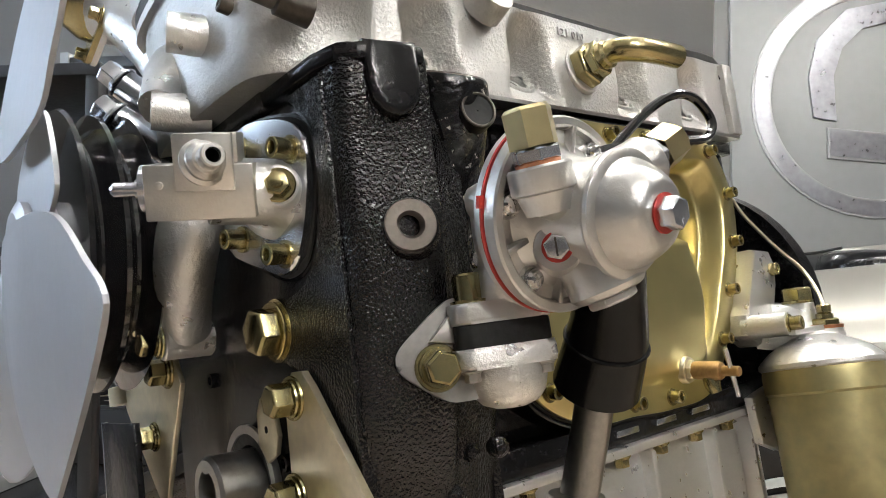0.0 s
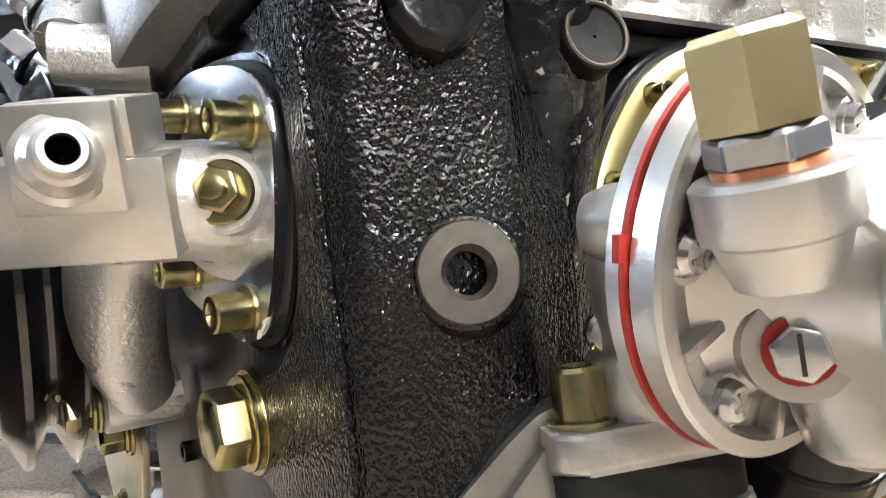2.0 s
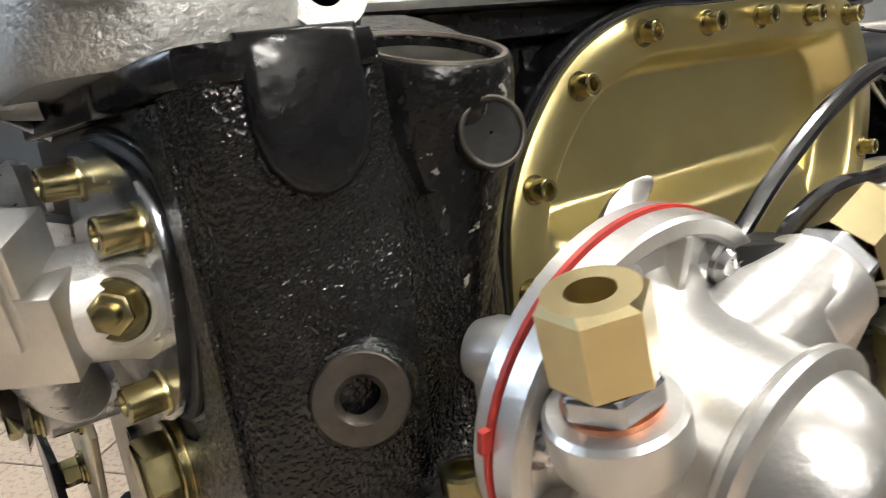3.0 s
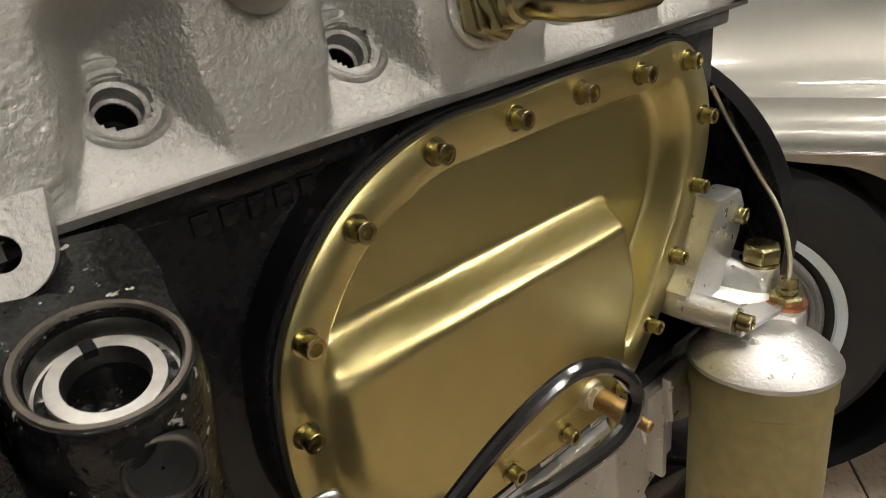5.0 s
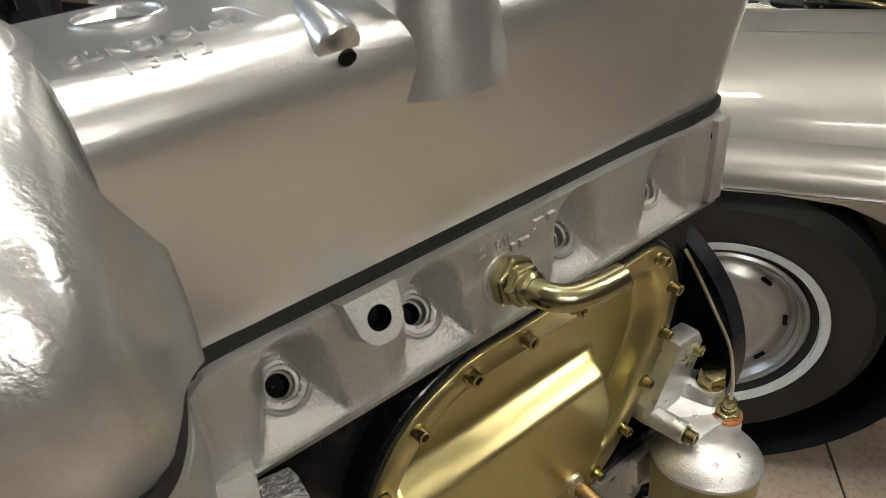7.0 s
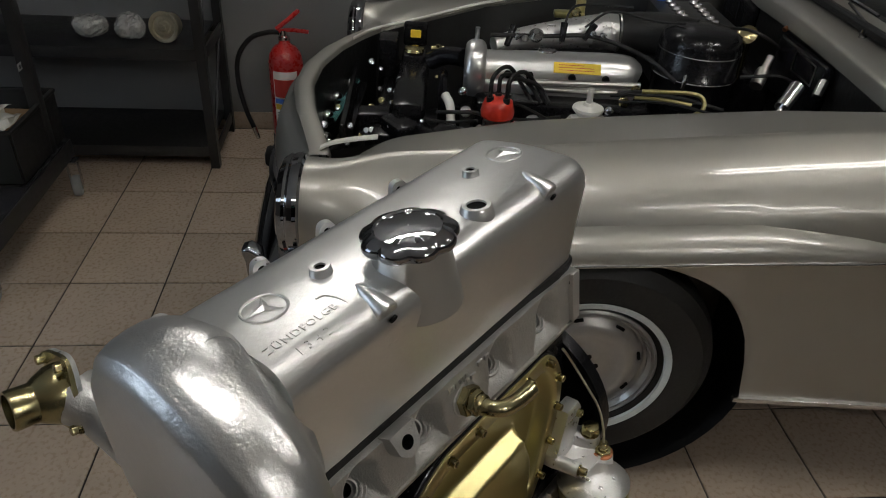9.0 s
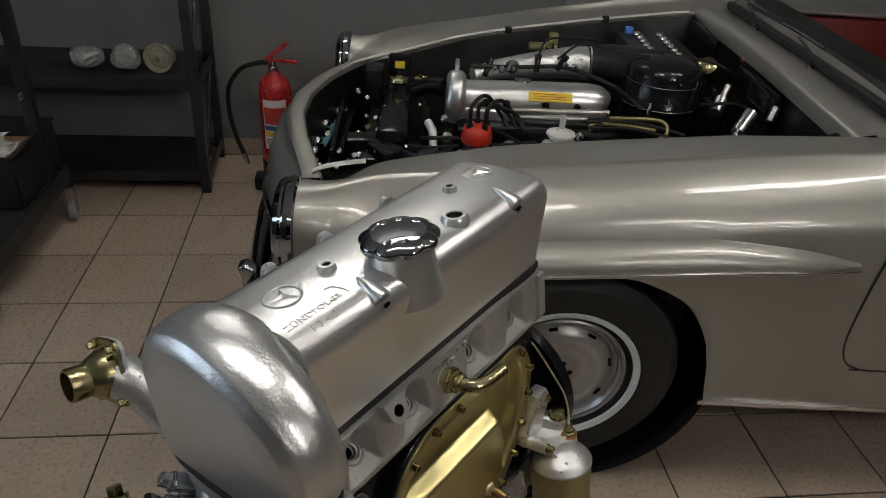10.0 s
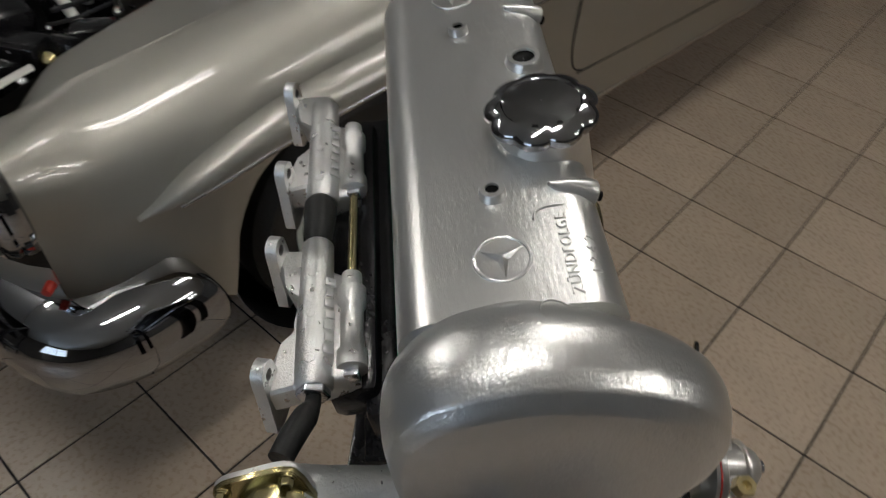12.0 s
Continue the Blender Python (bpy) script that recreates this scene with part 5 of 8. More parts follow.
part("can_bracket", bm, PLATED, engine, "small plated steel bracket by the filter")
g = bmesh.new()
bolt_mesh(g, 0.0052, 0.0075, basis((0, 0, 0), (0, 0, -1)))
pb = part("pan_bolt", g, BRASS, engine)
pb.matrix_local = Matrix.Translation((-0.17, 0.0075, -0.1640))
for x in (-0.125, -0.08, -0.035, 0.01, 0.055, 0.10):
    again(pb, Matrix.Translation((x, 0.0075, -0.1640)))

# ---- front: brackets, crank, pump casting, pulleys, fan ----
bm = bmesh.new()
mx = basis((-0.3095, 0, 0), (-1, 0, 0), (0, 0, 1))     # local x up, local y towards -y
prism(bm, [(-0.0790, 0.0020), (-0.0790, -0.0090), (-0.086, -0.0150), (-0.131, -0.0500), (-0.215, -0.112), (-0.225, -0.02), (-0.165, 0.006), (-0.135, 0.0120), (-0.095, 0.0110)], 0.0, 0.0035, mx, bev=0.0008)
bk = part("mount_bracket", bm, PALEGOLD, engine, "pale gold triangular steel bracket plate")
for z, yy in ((-0.0905, 0.0015), (-0.1340, 0.0080)):
    g = bmesh.new()
    bolt_mesh(g, 0.0078, 0.0130, mx @ Matrix.Translation((z, yy, 0.0035)))
    part("bracket_bolt", g, BRASS, bk, "yellow hexagon bolt")
bm = bmesh.new()
prism(bm, [(-0.0900, 0.0315), (-0.097, 0.0240), (-0.1080, 0.0215), (-0.117, 0.0255), (-0.121, 0.0350), (-0.113, 0.0430), (-0.098, 0.0430), (-0.0900, 0.038)], 0.0, 0.003, basis((-0.3100, 0, 0), (-1, 0, 0), (0, 0, 1)), bev=0.0008)
part("tab", bm, PALEGOLD, engine)
# small near-black disc paints the shade of the tab's hole
bm = bmesh.new()
lathe(bm, [(0.0026, 0.0029), (0.0003, 0.0032)], basis((-0.3100, 0.0330, -0.105), (-1, 0, 0)), 14)
part("tab_hole", bm, HOLE, engine)
bm = bmesh.new()
prism(bm, [(-0.072, 0.225), (-0.070, 0.232), (-0.080, 0.240), (-0.094, 0.230), (-0.150, 0.172), (-0.148, 0.162), (-0.078, 0.122), (-0.064, 0.130), (-0.066, 0.160)], 0.0, 0.0035, basis((-0.3180, 0, 0), (-1, 0, 0), (0, 0, 1)), bev=0.0008)
b2 = part("idler_bracket", bm, PALEGOLD, engine, "pale gold triangular bracket with a cast lug")
for y, z, r in ((0.1730, -0.1090, 0.0070), (0.1400, -0.0700, 0.0080)):
    g = bmesh.new()
    bolt_mesh(g, r, r * 1.6, basis((-0.3215, y, z), (-1, 0, 0)))
    part("bracket_bolt", g, BRASS, b2)
g = bmesh.new()
lathe(g, [(0.0100, -0.012), (0.0100, 0.0), (0.0088, 0.0005), (0.0060, 0.0005), (0.0055, -0.004)], basis((-0.320, 0.2400, -0.0760), (0, 0.1, 1)), 24)
part("eye", g, PALEGOLD, b2)
bm = bmesh.new()
m = basis((-0.3095, 0.0620, -0.1330), (-1, 0, 0))
lathe(bm, [(0.0300, 0.0), (0.0300, 0.002), (0.0255, 0.002), (0.0250, -0.010)], m, 40, cap=False)
lathe(bm, [(0.0180, -0.010), (0.0180, 0.022), (0.0165, 0.024), (0.0115, 0.024), (0.0110, 0.006), (0.0004, 0.005)], m, 36, cap=False)
block(bm, (0.010, -0.003, 0.010), (0.0130, 0.003, 0.024), m)
part("crank_nose", bm, STEEL, engine, "bare steel crankshaft nose in its dark seal")
bm = bmesh.new()
lathe(bm, [(0.0285, 0.0012), (0.0195, 0.0004)], m, 40, cap=False)
part("seal", bm, RUBBER, engine)
# coolant pump casting with its bolted foot
bm = bmesh.new()
hose(bm, [(-0.322, 0.060, 0.022), (-0.330, 0.062, 0.000), (-0.332, 0.070, -0.020), (-0.328, 0.084, -0.038), (-0.322, 0.096, -0.050)], 0.02, 6, 24, radii=[0.017, 0.0165, 0.0155, 0.0135, 0.011])
lathe(bm, [(0.0105, 0), (0.0105, 0.026), (0.0095, 0.027)], basis((-0.3090, 0.1040, -0.0540), (-1, 0, 0)), 28)
lathe(bm, [(0.040, 0.0), (0.042, 0.006), (0.036, 0.016), (0.022, 0.030), (0.020, 0.042)], basis((-0.3160, 0.140, 0.0), (-1, 0, 0)), 44)
wp = part("coolant_pump", bm, CAST, engine, "cast aluminium coolant pump housing")
for y, z, L in ((0.1040, -0.0540, 0.3365), (0.1180, -0.0300, 0.338), (0.1190, -0.0160, 0.338)):
    g = bmesh.new()
    bolt_mesh(g, 0.0072, 0.0120, basis((-L, y, z), (-1, 0, 0)))
    part("pump_bolt", g, BRASS, wp)
g = bmesh.new()
hose(g, [(-0.348, 0.104, -0.048), (-0.352, 0.118, -0.040), (-0.352, 0.128, -0.030), (-0.347, 0.130, -0.018)], 0.0024, 6, 8)
part("wire_clip", g, PALEGOLD, wp)
bm = bmesh.new()
lathe(bm, [(0.030, 0.0), (0.0780, 0.001), (0.0810, 0.003), (0.0660, 0.0095), (0.0660, 0.0115), (0.0800, 0.018), (0.0800, 0.0205), (0.0660, 0.0270), (0.0660, 0.0285), (0.0820, 0.0350), (0.0810, 0.0375), (0.060, 0.0385), (0.028, 0.0385)], basis((-0.3400, 0.1460, 0.0030), (-1, 0, 0)), 64)
part("fan_pulley", bm, GLOSSBLACK, engine, "gloss black double-groove fan pulley")
bm = bmesh.new()
lathe(bm, [(0.030, 0), (0.030, 0.016), (0.024, 0.019), (0.0004, 0.020)], basis((-0.3785, 0.1460, 0.0030), (-1, 0, 0)), 36)
fan = part("fan_hub", bm, FANBLADE, engine, "silver blue fan with leaf shaped blades")
LEAF = [(0.012, 0.012), (0.060, 0.034), (0.110, 0.044), (0.150, 0.034), (0.182, 0.000), (0.150, -0.030), (0.100, -0.040), (0.050, -0.030), (0.012, -0.012)]


def fan_blade(angle, size, pitch, x, shape):
    """One leaf blade of the fan, its tip drawn to a point."""
    outl = spline([(a * size, b * size, 0) for a, b in shape], 4)
    g = bmesh.new()
    m = basis((x, 0.1460, 0.0030), (-1, 0, 0), (0, 0, 1)) @ Matrix.Rotation(radians(angle), 4, "Z") @ Matrix.Rotation(radians(pitch), 4, "X")
    prism(g, [(q.x, q.y) for q in outl], -0.0012, 0.0012, m, bev=0.0004)
    for v in g.verts:
        q = m.inverted() @ v.co
        v.co = m @ Vector((q.x, q.y, q.z + (2.0 if shape is LEAF else 0.6) * q.y * q.y))
    part("fan_blade", g, FANBLADE, fan)


for angle, size, pitch, x in ((156, 0.75, -24, -0.396),):
    fan_blade(angle, size, pitch, x, LEAF)
# the three blades that pass close by, outlines in z and y about the hub
for x, bow, shape in ((-0.400, 0.45, [(0.012, 0.150), (0.012, 0.085), (-0.002, 0.022), (-0.0276, -0.018), (-0.043, -0.038), (-0.057, -0.027), (-0.0844, 0.0157), (-0.1153, 0.073), (-0.124, 0.094), (-0.1196, 0.1145), (-0.1014, 0.140), (-0.075, 0.158), (-0.03, 0.165)]),
                      (-0.390, 0.60, [(0.070, 0.0957), (0.052, 0.078), (0.030, 0.0668), (0.0176, 0.0706), (0.006, 0.105), (0.004, 0.160), (0.045, 0.165), (0.070, 0.125)]),
                      (-0.402, 0.45, [(0.052, 0.134), (0.047, 0.080), (0.0472, 0.030), (0.0614, 0.0086), (0.0764, -0.0115), (0.100, -0.020), (0.125, 0.010), (0.120, 0.070), (0.090, 0.125), (0.065, 0.155)])):
    g = bmesh.new()
    prism(g, [(q.x, q.y) for q in spline([(a, b, 0) for a, b in shape], 4, closed=True)], -0.0012, 0.0012, basis((x, 0, 0), (-1, 0, 0), (0, 0, 1)), bev=0.0004)
    for v in g.verts:
        v.co.x += bow * (v.co.z - 0.003) ** 2
    part("fan_blade", g, FANBLADE, fan)

# ---- water neck, thermostat outlet ----
bm = bmesh.new()
hose(bm, [(-0.290, 0.142, 0.120), (-0.300, 0.172, 0.153), (-0.309, 0.202, 0.184), (-0.3165, 0.222, 0.199)], 0.024, 6, 28, radii=[0.026, 0.0205, 0.0200, 0.0255])
hose(bm, [(-0.300, 0.095, 0.105), (-0.318, 0.088, 0.095), (-0.330, 0.078, 0.078), (-0.336, 0.072, 0.068)], 0.02, 6, 26, radii=[0.026, 0.019, 0.014, 0.012])
nk = part("water_neck", bm, CAST, engine, "cast aluminium water neck")
tm = basis((-0.3180, 0.2280, 0.2020), (-0.95, 0.05, 0.20), (0, 0.25, 1))
for k, zz in ((0, -0.004), (1, 0.0)):
    g = bmesh.new()
    prism(g, [(q.x, q.y) for q in spline([(0.0345, 0.022, 0), (0.0355, 0.0, 0), (0.0345, -0.022, 0), (0.027, -0.030, 0), (0.0, -0.029, 0), (-0.027, -0.030, 0), (-0.0345, -0.022, 0), (-0.0355, 0.0, 0), (-0.0345, 0.022, 0), (-0.027, 0.030, 0), (0.0, 0.029, 0), (0.027, 0.030, 0)], 4, closed=True)], zz, zz + 0.004, tm, bev=0.001)
    part("thermostat_flange", g, CAST if k == 0 else BRASS, nk)
g = bmesh.new()
lathe(g, [(0.027, 0.004), (0.026, 0.012), (0.021, 0.022), (0.0175, 0.027), (0.0178, 0.044), (0.0170, 0.046), (0.0150, 0.046), (0.0145, 0.024), (0.0003, 0.023)], tm, 40, cap=False)
part("thermostat_outlet", g, BRASS, nk, "yellow passivated thermostat outlet")
for a, b in ((0.028, 0.023), (-0.028, 0.023), (0.028, -0.023), (-0.028, -0.023)):
    g = bmesh.new()
    bolt_mesh(g, 0.0045, 0.0075, tm @ Matrix.Translation((a, b, 0.004)))
    part("outlet_bolt", g, BRASS, nk)
for y, z in ((0.0004, 0.0931), (-0.0326, 0.0834)):
    g = bmesh.new()
    lathe(g, [(0.0075, -0.01), (0.0070, 0.006), (0.0052, 0.007), (0.0050, 0.018), (0.0042, 0.0185), (0.0030, 0.0185), (0.0028, 0.008)], basis((-0.312, y, z), (-0.9, 0.1, 0.25)), 20, cap=False)
    part("hose_nipple", g, DARKSTEEL, nk)
for y, z, r in ((0.0390, 0.0965, 0.0075), (0.0705, 0.0660, 0.0075)):
    g = bmesh.new()
    lathe(g, [(r * 1.5, -0.03), (r * 1.35, 0.0), (r * 0.6, 0.0005), (r * 0.5, -0.004)], basis((-0.342, y, z), (-1, 0.3, 0.1)), 24)
    part("water_port", g, CAST, nk)

g = bmesh.new()
block(g, (-0.010, -0.012, -0.010), (0.010, 0.012, 0.010), basis((-0.358, 0.250, 0.030), (0.3, 0.5, 1)), bev=0.002)
hex_head(g, 0.0095, 0.009, 0.022, basis((-0.358, 0.250, 0.030), (0.3, 0.5, 1)))
hex_head(g, 0.0085, 0.009, 0.020, basis((-0.358, 0.250, 0.030), (-0.5, 0.8, 0.0)))
rod(g, (-0.358, 0.250, 0.022), (-0.350, 0.240, -0.020), 0.004)
part("tee_fitting", g, BRASS, nk, "yellow tee fitting with a thin pipe")
for p_ in ((-0.3340, 0.1400, 0.108), (-0.3400, 0.1360, 0.084)):
    g = bmesh.new()
    bolt_mesh(g, 0.0085, 0.0140, basis(p_, (-0.6, 0.3, 0.7)))
    rod(g, p_, (-0.30, p_[1] - 0.01, p_[2] - 0.03), 0.010)
    part("plated_plug", g, PLATED, nk)
# ---- starter linkage castings along the far side ----
for x0, ears in ((-0.2230, (-0.2147, -0.0915)), (-0.0230, (0.0054, 0.1313))):
    x1 = x0 + 0.146
    bm = bmesh.new()
    lathe(bm, [(0.0135, 0.0), (0.0152, 0.002), (0.0155, 0.030), (0.0150, 0.075), (0.0143, 0.120), (0.0140, 0.144), (0.0125, 0.146)], basis((x0, 0.2165, 0.1765), (1, 0.012, 0.012)), 36)
    lathe(bm, [(0.0085, 0.0), (0.0125, 0.002), (0.0125, 0.018), (0.0100, 0.021), (0.0098, 0.060), (0.0122, 0.063), (0.0122, 0.080), (0.0090, 0.083), (0.0088, 0.096)], basis((x0 + 0.016, 0.1880, 0.1705), (1, 0.010, 0.012)), 28)
    prism(bm, [(x0 + 0.012, 0.184), (x0 + 0.106, 0.185), (x0 + 0.124, 0.214), (x0 + 0.120, 0.232), (x0 + 0.066, 0.236), (x0 + 0.010, 0.234), (x0 + 0.004, 0.212)], 0.148, 0.1755, bev=0.006, seg=3)
    link = part("shaft_casting", bm, CAST, engine, "rough cast aluminium shaft bracket", 45)
    for xe in ears:
        g = bmesh.new()
        plate_holes(g, [(q.x, q.y) for q in spline([(0.0115, 0.000, 0), (0.0085, 0.0080, 0), (0.0, 0.0110, 0), (-0.020, 0.0130, 0), (-0.045, 0.0150, 0), (-0.058, 0.0130, 0), (-0.060, -0.0120, 0), (-0.045, -0.0140, 0), (-0.020, -0.0120, 0), (0.0, -0.0110, 0), (0.0085, -0.0080, 0)], 4, closed=True)], [(0.0, 0.0, 0.0050)], -0.0050, 0.0050, basis((xe, 0.2500, 0.1965), (0.25, 0.96, 0.05), (0.12, 0, 1)))
        sx = 1 if xe < x0 + 0.06 else -1
        ear = part("ear", g, CAST, link, "flat cast ear with a bored eye")
        g = bmesh.new()
        prism(g, [(xe - 0.012 * sx, 0.2535), (xe + 0.010 * sx, 0.2535), (xe + 0.034 * sx, 0.242), (xe + 0.058 * sx, 0.228), (xe + 0.056 * sx, 0.212), (xe - 0.006 * sx, 0.212)], 0.156, 0.1845, bev=0.007, seg=3)
        part("ear_web", g, CAST, ear)
        # eye lined near-black to carry the shade of a deep bore
        g = bmesh.new()
        lathe(g, [(0.0051, 0.0052), (0.0048, 0.002), (0.0003, 0.0015)], basis((xe, 0.2500, 0.1965), (0.25, 0.96, 0.05)), 18, cap=False)
        part("eye_bore", g, HOLE, ear)
    for k in range(7):
        g = bmesh.new()
        block(g, (-0.0045, -0.0048 + 0.0010 * (k % 3), -0.001), (0.0035, 0.0048 - 0.0012 * (k % 2), 0.0012), basis((x0 + 0.030 + 0.011 * k, 0.2035, 0.1862), (0, -0.62, 0.78), (1, 0, 0)), bev=0.0008)
        part("cast_letter_bar", g, CAST, link)
    for xs, ys in ((x0 + 0.020, 0.2165), (x0 + 0.062, 0.2170), (x0 + 0.104, 0.2175)):
        g = bmesh.new()
        lathe(g, [(0.0042, 0.0), (0.0040, 0.0012), (0.0030, 0.0016)], basis((xs, ys, 0.1912), (0, 0, 1)), 16)
        part("cast_spot", g, CAST, link)
    g = bmesh.new()
    hex_head(g, 0.0135, -0.001, 0.006, basis((x0, 0.2165, 0.1765), (-1, 0, 0)))
    part("end_nut", g, PLATED, link)
    g = bmesh.new()
    block(g, (-0.006, -0.006, 0), (0.006, 0.006, 0.006), basis((x0 + 0.016, 0.1880, 0.1705), (-1, 0, 0)), bev=0.001)
    part("square_end", g, PLATED, link)
bm = bmesh.new()
lathe(bm, [(0.0105, 0), (0.0112, 0.004), (0.0130, 0.020), (0.0152, 0.040), (0.0150, 0.052), (0.0130, 0.056)], basis((-0.0785, 0.2180, 0.1780), (1, 0, 0)), 28)
part("rubber_sleeve", bm, RUBBER, engine, "black rubber coupling sleeve")
bm = bmesh.new()
rod(bm, (-0.118, 0.1890, 0.1715), (0.0, 0.1880, 0.1700), 0.0042)
hex_head(bm, 0.0085, 0, 0.006, basis((-0.115, 0.189, 0.1715), (1, 0, 0)))
hex_head(bm, 0.0085, 0, 0.006, basis((-0.007, 0.189, 0.1715), (1, 0, 0)))
part("link_rod", bm, BRASS, engine, "yellow plated link rod")
bm = bmesh.new()
hose(bm, [(-0.228, 0.2160, 0.1765), (-0.236, 0.2165, 0.1780), (-0.246, 0.2205, 0.1805), (-0.262, 0.2280, 0.1835), (-0.280, 0.2350, 0.1865)], 0.0098, 5, 18, radii=[0.006, 0.0065, 0.0098, 0.0098, 0.0092])
part("vacuum_hose", bm, RUBBER, engine, "short black rubber hose end")
bm = bmesh.new()
block(bm, (-0.245, 0.146, 0.045), (0.15, 0.1535, 0.150), bev=0.002)
part("intake_face", bm, BLACKSM, engine)
bm = bmesh.new()
block(bm, (-0.235, 0.1540, 0.070), (0.145, 0.1555, 0.1500))
part("intake_gasket", bm, GREENGASKET, engine, "thin green paper gasket")
bm = bmesh.new()
block(bm, (-0.230, 0.1560, 0.085), (0.140, 0.185, 0.140), bev=0.006)
block(bm, (-0.215, 0.17, 0.110), (0.125, 0.215, 0.155), bev=0.01)
part("manifold_base", bm, BLACKSM, engine)

# ---- stand below the engine ----
stand = root("engine_stand", "black steel engine stand under the engine", "engine stand")
for cx, cy in ((-2.10, -0.62), (-1.82, -1.02), (-1.95, -0.52), (-1.68, -0.86)):
    g = bmesh.new()
    block(g, (cx - 0.025, cy - 0.025, 0.0), (cx + 0.025, cy + 0.025, 0.72), bev=0.004)
    part("post", g, BLACKSM, stand)
for a, b in (((-2.10, -0.62), (-1.82, -1.02)), ((-1.95, -0.52), (-1.68, -0.86)), ((-2.10, -0.62), (-1.95, -0.52)), ((-1.82, -1.02), (-1.68, -0.86))):
    g = bmesh.new()
    d = Vector((b[0] - a[0], b[1] - a[1], 0))
    mm = basis((a[0], a[1], 0.70), d, (0, 0, 1))
    block(g, (-0.025, -0.02, 0.0), (0.015, 0.02, d.length), mm, bev=0.004)
    part("rail", g, BLACKSM, stand)

# black plate beside the idler bracket, its edge bare
bm = bmesh.new()
block(bm, (-0.3365, 0.165, -0.215), (-0.3325, 0.2365, -0.0985), bev=0.0006)
side_plate = part("side_plate", bm, BLACKSM, engine, "upright black steel plate with a bare edge")
bm = bmesh.new()
block(bm, (-0.3367, 0.2366, -0.215), (-0.3323, 0.2385, -0.0980), bev=0.0004)
part("bare_edge", bm, PLATED, side_plate)

# ======== the silver roadster behind the engine: x to its rear, y across, z up ========
CAR = pose(-1.22, -1.286, 0, 0, 0, -95.63)
car = root("car", "silver grey open roadster with hood removed and red seats", "car", m=CAR)
HUB = 0.385


def lerp(u, keys):
    return float(np.interp(u, [k[0] for k in keys], [k[1] for k in keys]))


NEAR_EDGE = [(-0.74, 0.225, 0.828), (-0.673, 0.258, 0.835), (-0.53, 0.30, 0.845), (-0.37, 0.33, 0.865), (-0.2, 0.36, 0.885), (0.09, 0.345, 0.925), (0.38, 0.32, 0.965), (0.69, 0.256, 1.006), (0.9, 0.25, 1.015), (2.3, 0.28, 1.0)]
FAR_EDGE = [(-0.74, 1.17, 0.83), (-0.64, 1.12, 0.85), (-0.5, 1.22, 0.865), (-0.26, 1.36, 0.898), (0.1, 1.475, 0.935), (0.5, 1.565, 0.972), (0.65, 1.54, 1.0), (0.9, 1.56, 1.015), (2.3, 1.53, 1.0)]


def fender_section(u, far=False):
    """A fender's section at u, from the lower edge over the crown to the bay's rim and down its lip."""
    tab = FAR_EDGE if far else NEAR_EDGE
    vi, zi = lerp(u, [(k[0], k[1]) for k in tab]), lerp(u, [(k[0], k[2]) for k in tab])
    zc = lerp(u, [(-0.86, 0.76), (-0.74, 0.825), (-0.6, 0.852), (-0.3, 0.892), (0.0, 0.932), (0.4, 0.978), (0.7, 1.010), (1.2, 1.02), (2.3, 1.0)])
    out = lerp(u, [(-0.86, 0.03), (-0.74, 0.012), (-0.6, 0.0), (-0.4, -0.010), (0.0, -0.014), (0.4, -0.012), (1.0, -0.02), (2.3, -0.02)])
    if far:
        zc += 0.035
        out = lerp(u, [(-0.86, 1.47), (-0.6, 1.58), (-0.3, 1.66), (0.4, 1.78), (2.3, 1.84)])
    arch = 0.0
    du = u + 0.018
    if abs(du) < 0.374:
        arch = HUB + math.sqrt(max(0.0, 0.374 ** 2 - du * du)) * 1.01
    zb = max(lerp(u, [(-0.8, 0.40), (-0.45, 0.38), (-0.4, 0.335), (2.3, 0.335)]), min(arch, 0.745))
    w = vi - out
    s = 1 if w > 0 else -1
    wid = abs(w)
    cr = 0.182 * min(1, wid / 0.3)
    side = spline([(0, out + s * v, z) for v, z in [(0.012, zb), (0.004, zb + 0.36 * (0.66 - zb) + 0.004), (0.0, 0.665 if zb < 0.6 else 0.5 * (zb + zc - 0.12)), (0.014, zc - 0.150), (0.046, zc - 0.086), (cr * 0.58, zc - 0.036), (cr * 0.90, zc - 0.006), (cr, zc)]], 5)
    top = spline([(0, out + s * v, z) for v, z in [(cr, zc), (cr * 1.06, zc + 0.0006), (wid - 0.07, 0.5 * (zc + zi) + 0.003), (wid - 0.012, zi + 0.002), (wid, zi - 0.006), (wid - 0.003, zi - 0.016)]], 4)
    return side + top[1:]


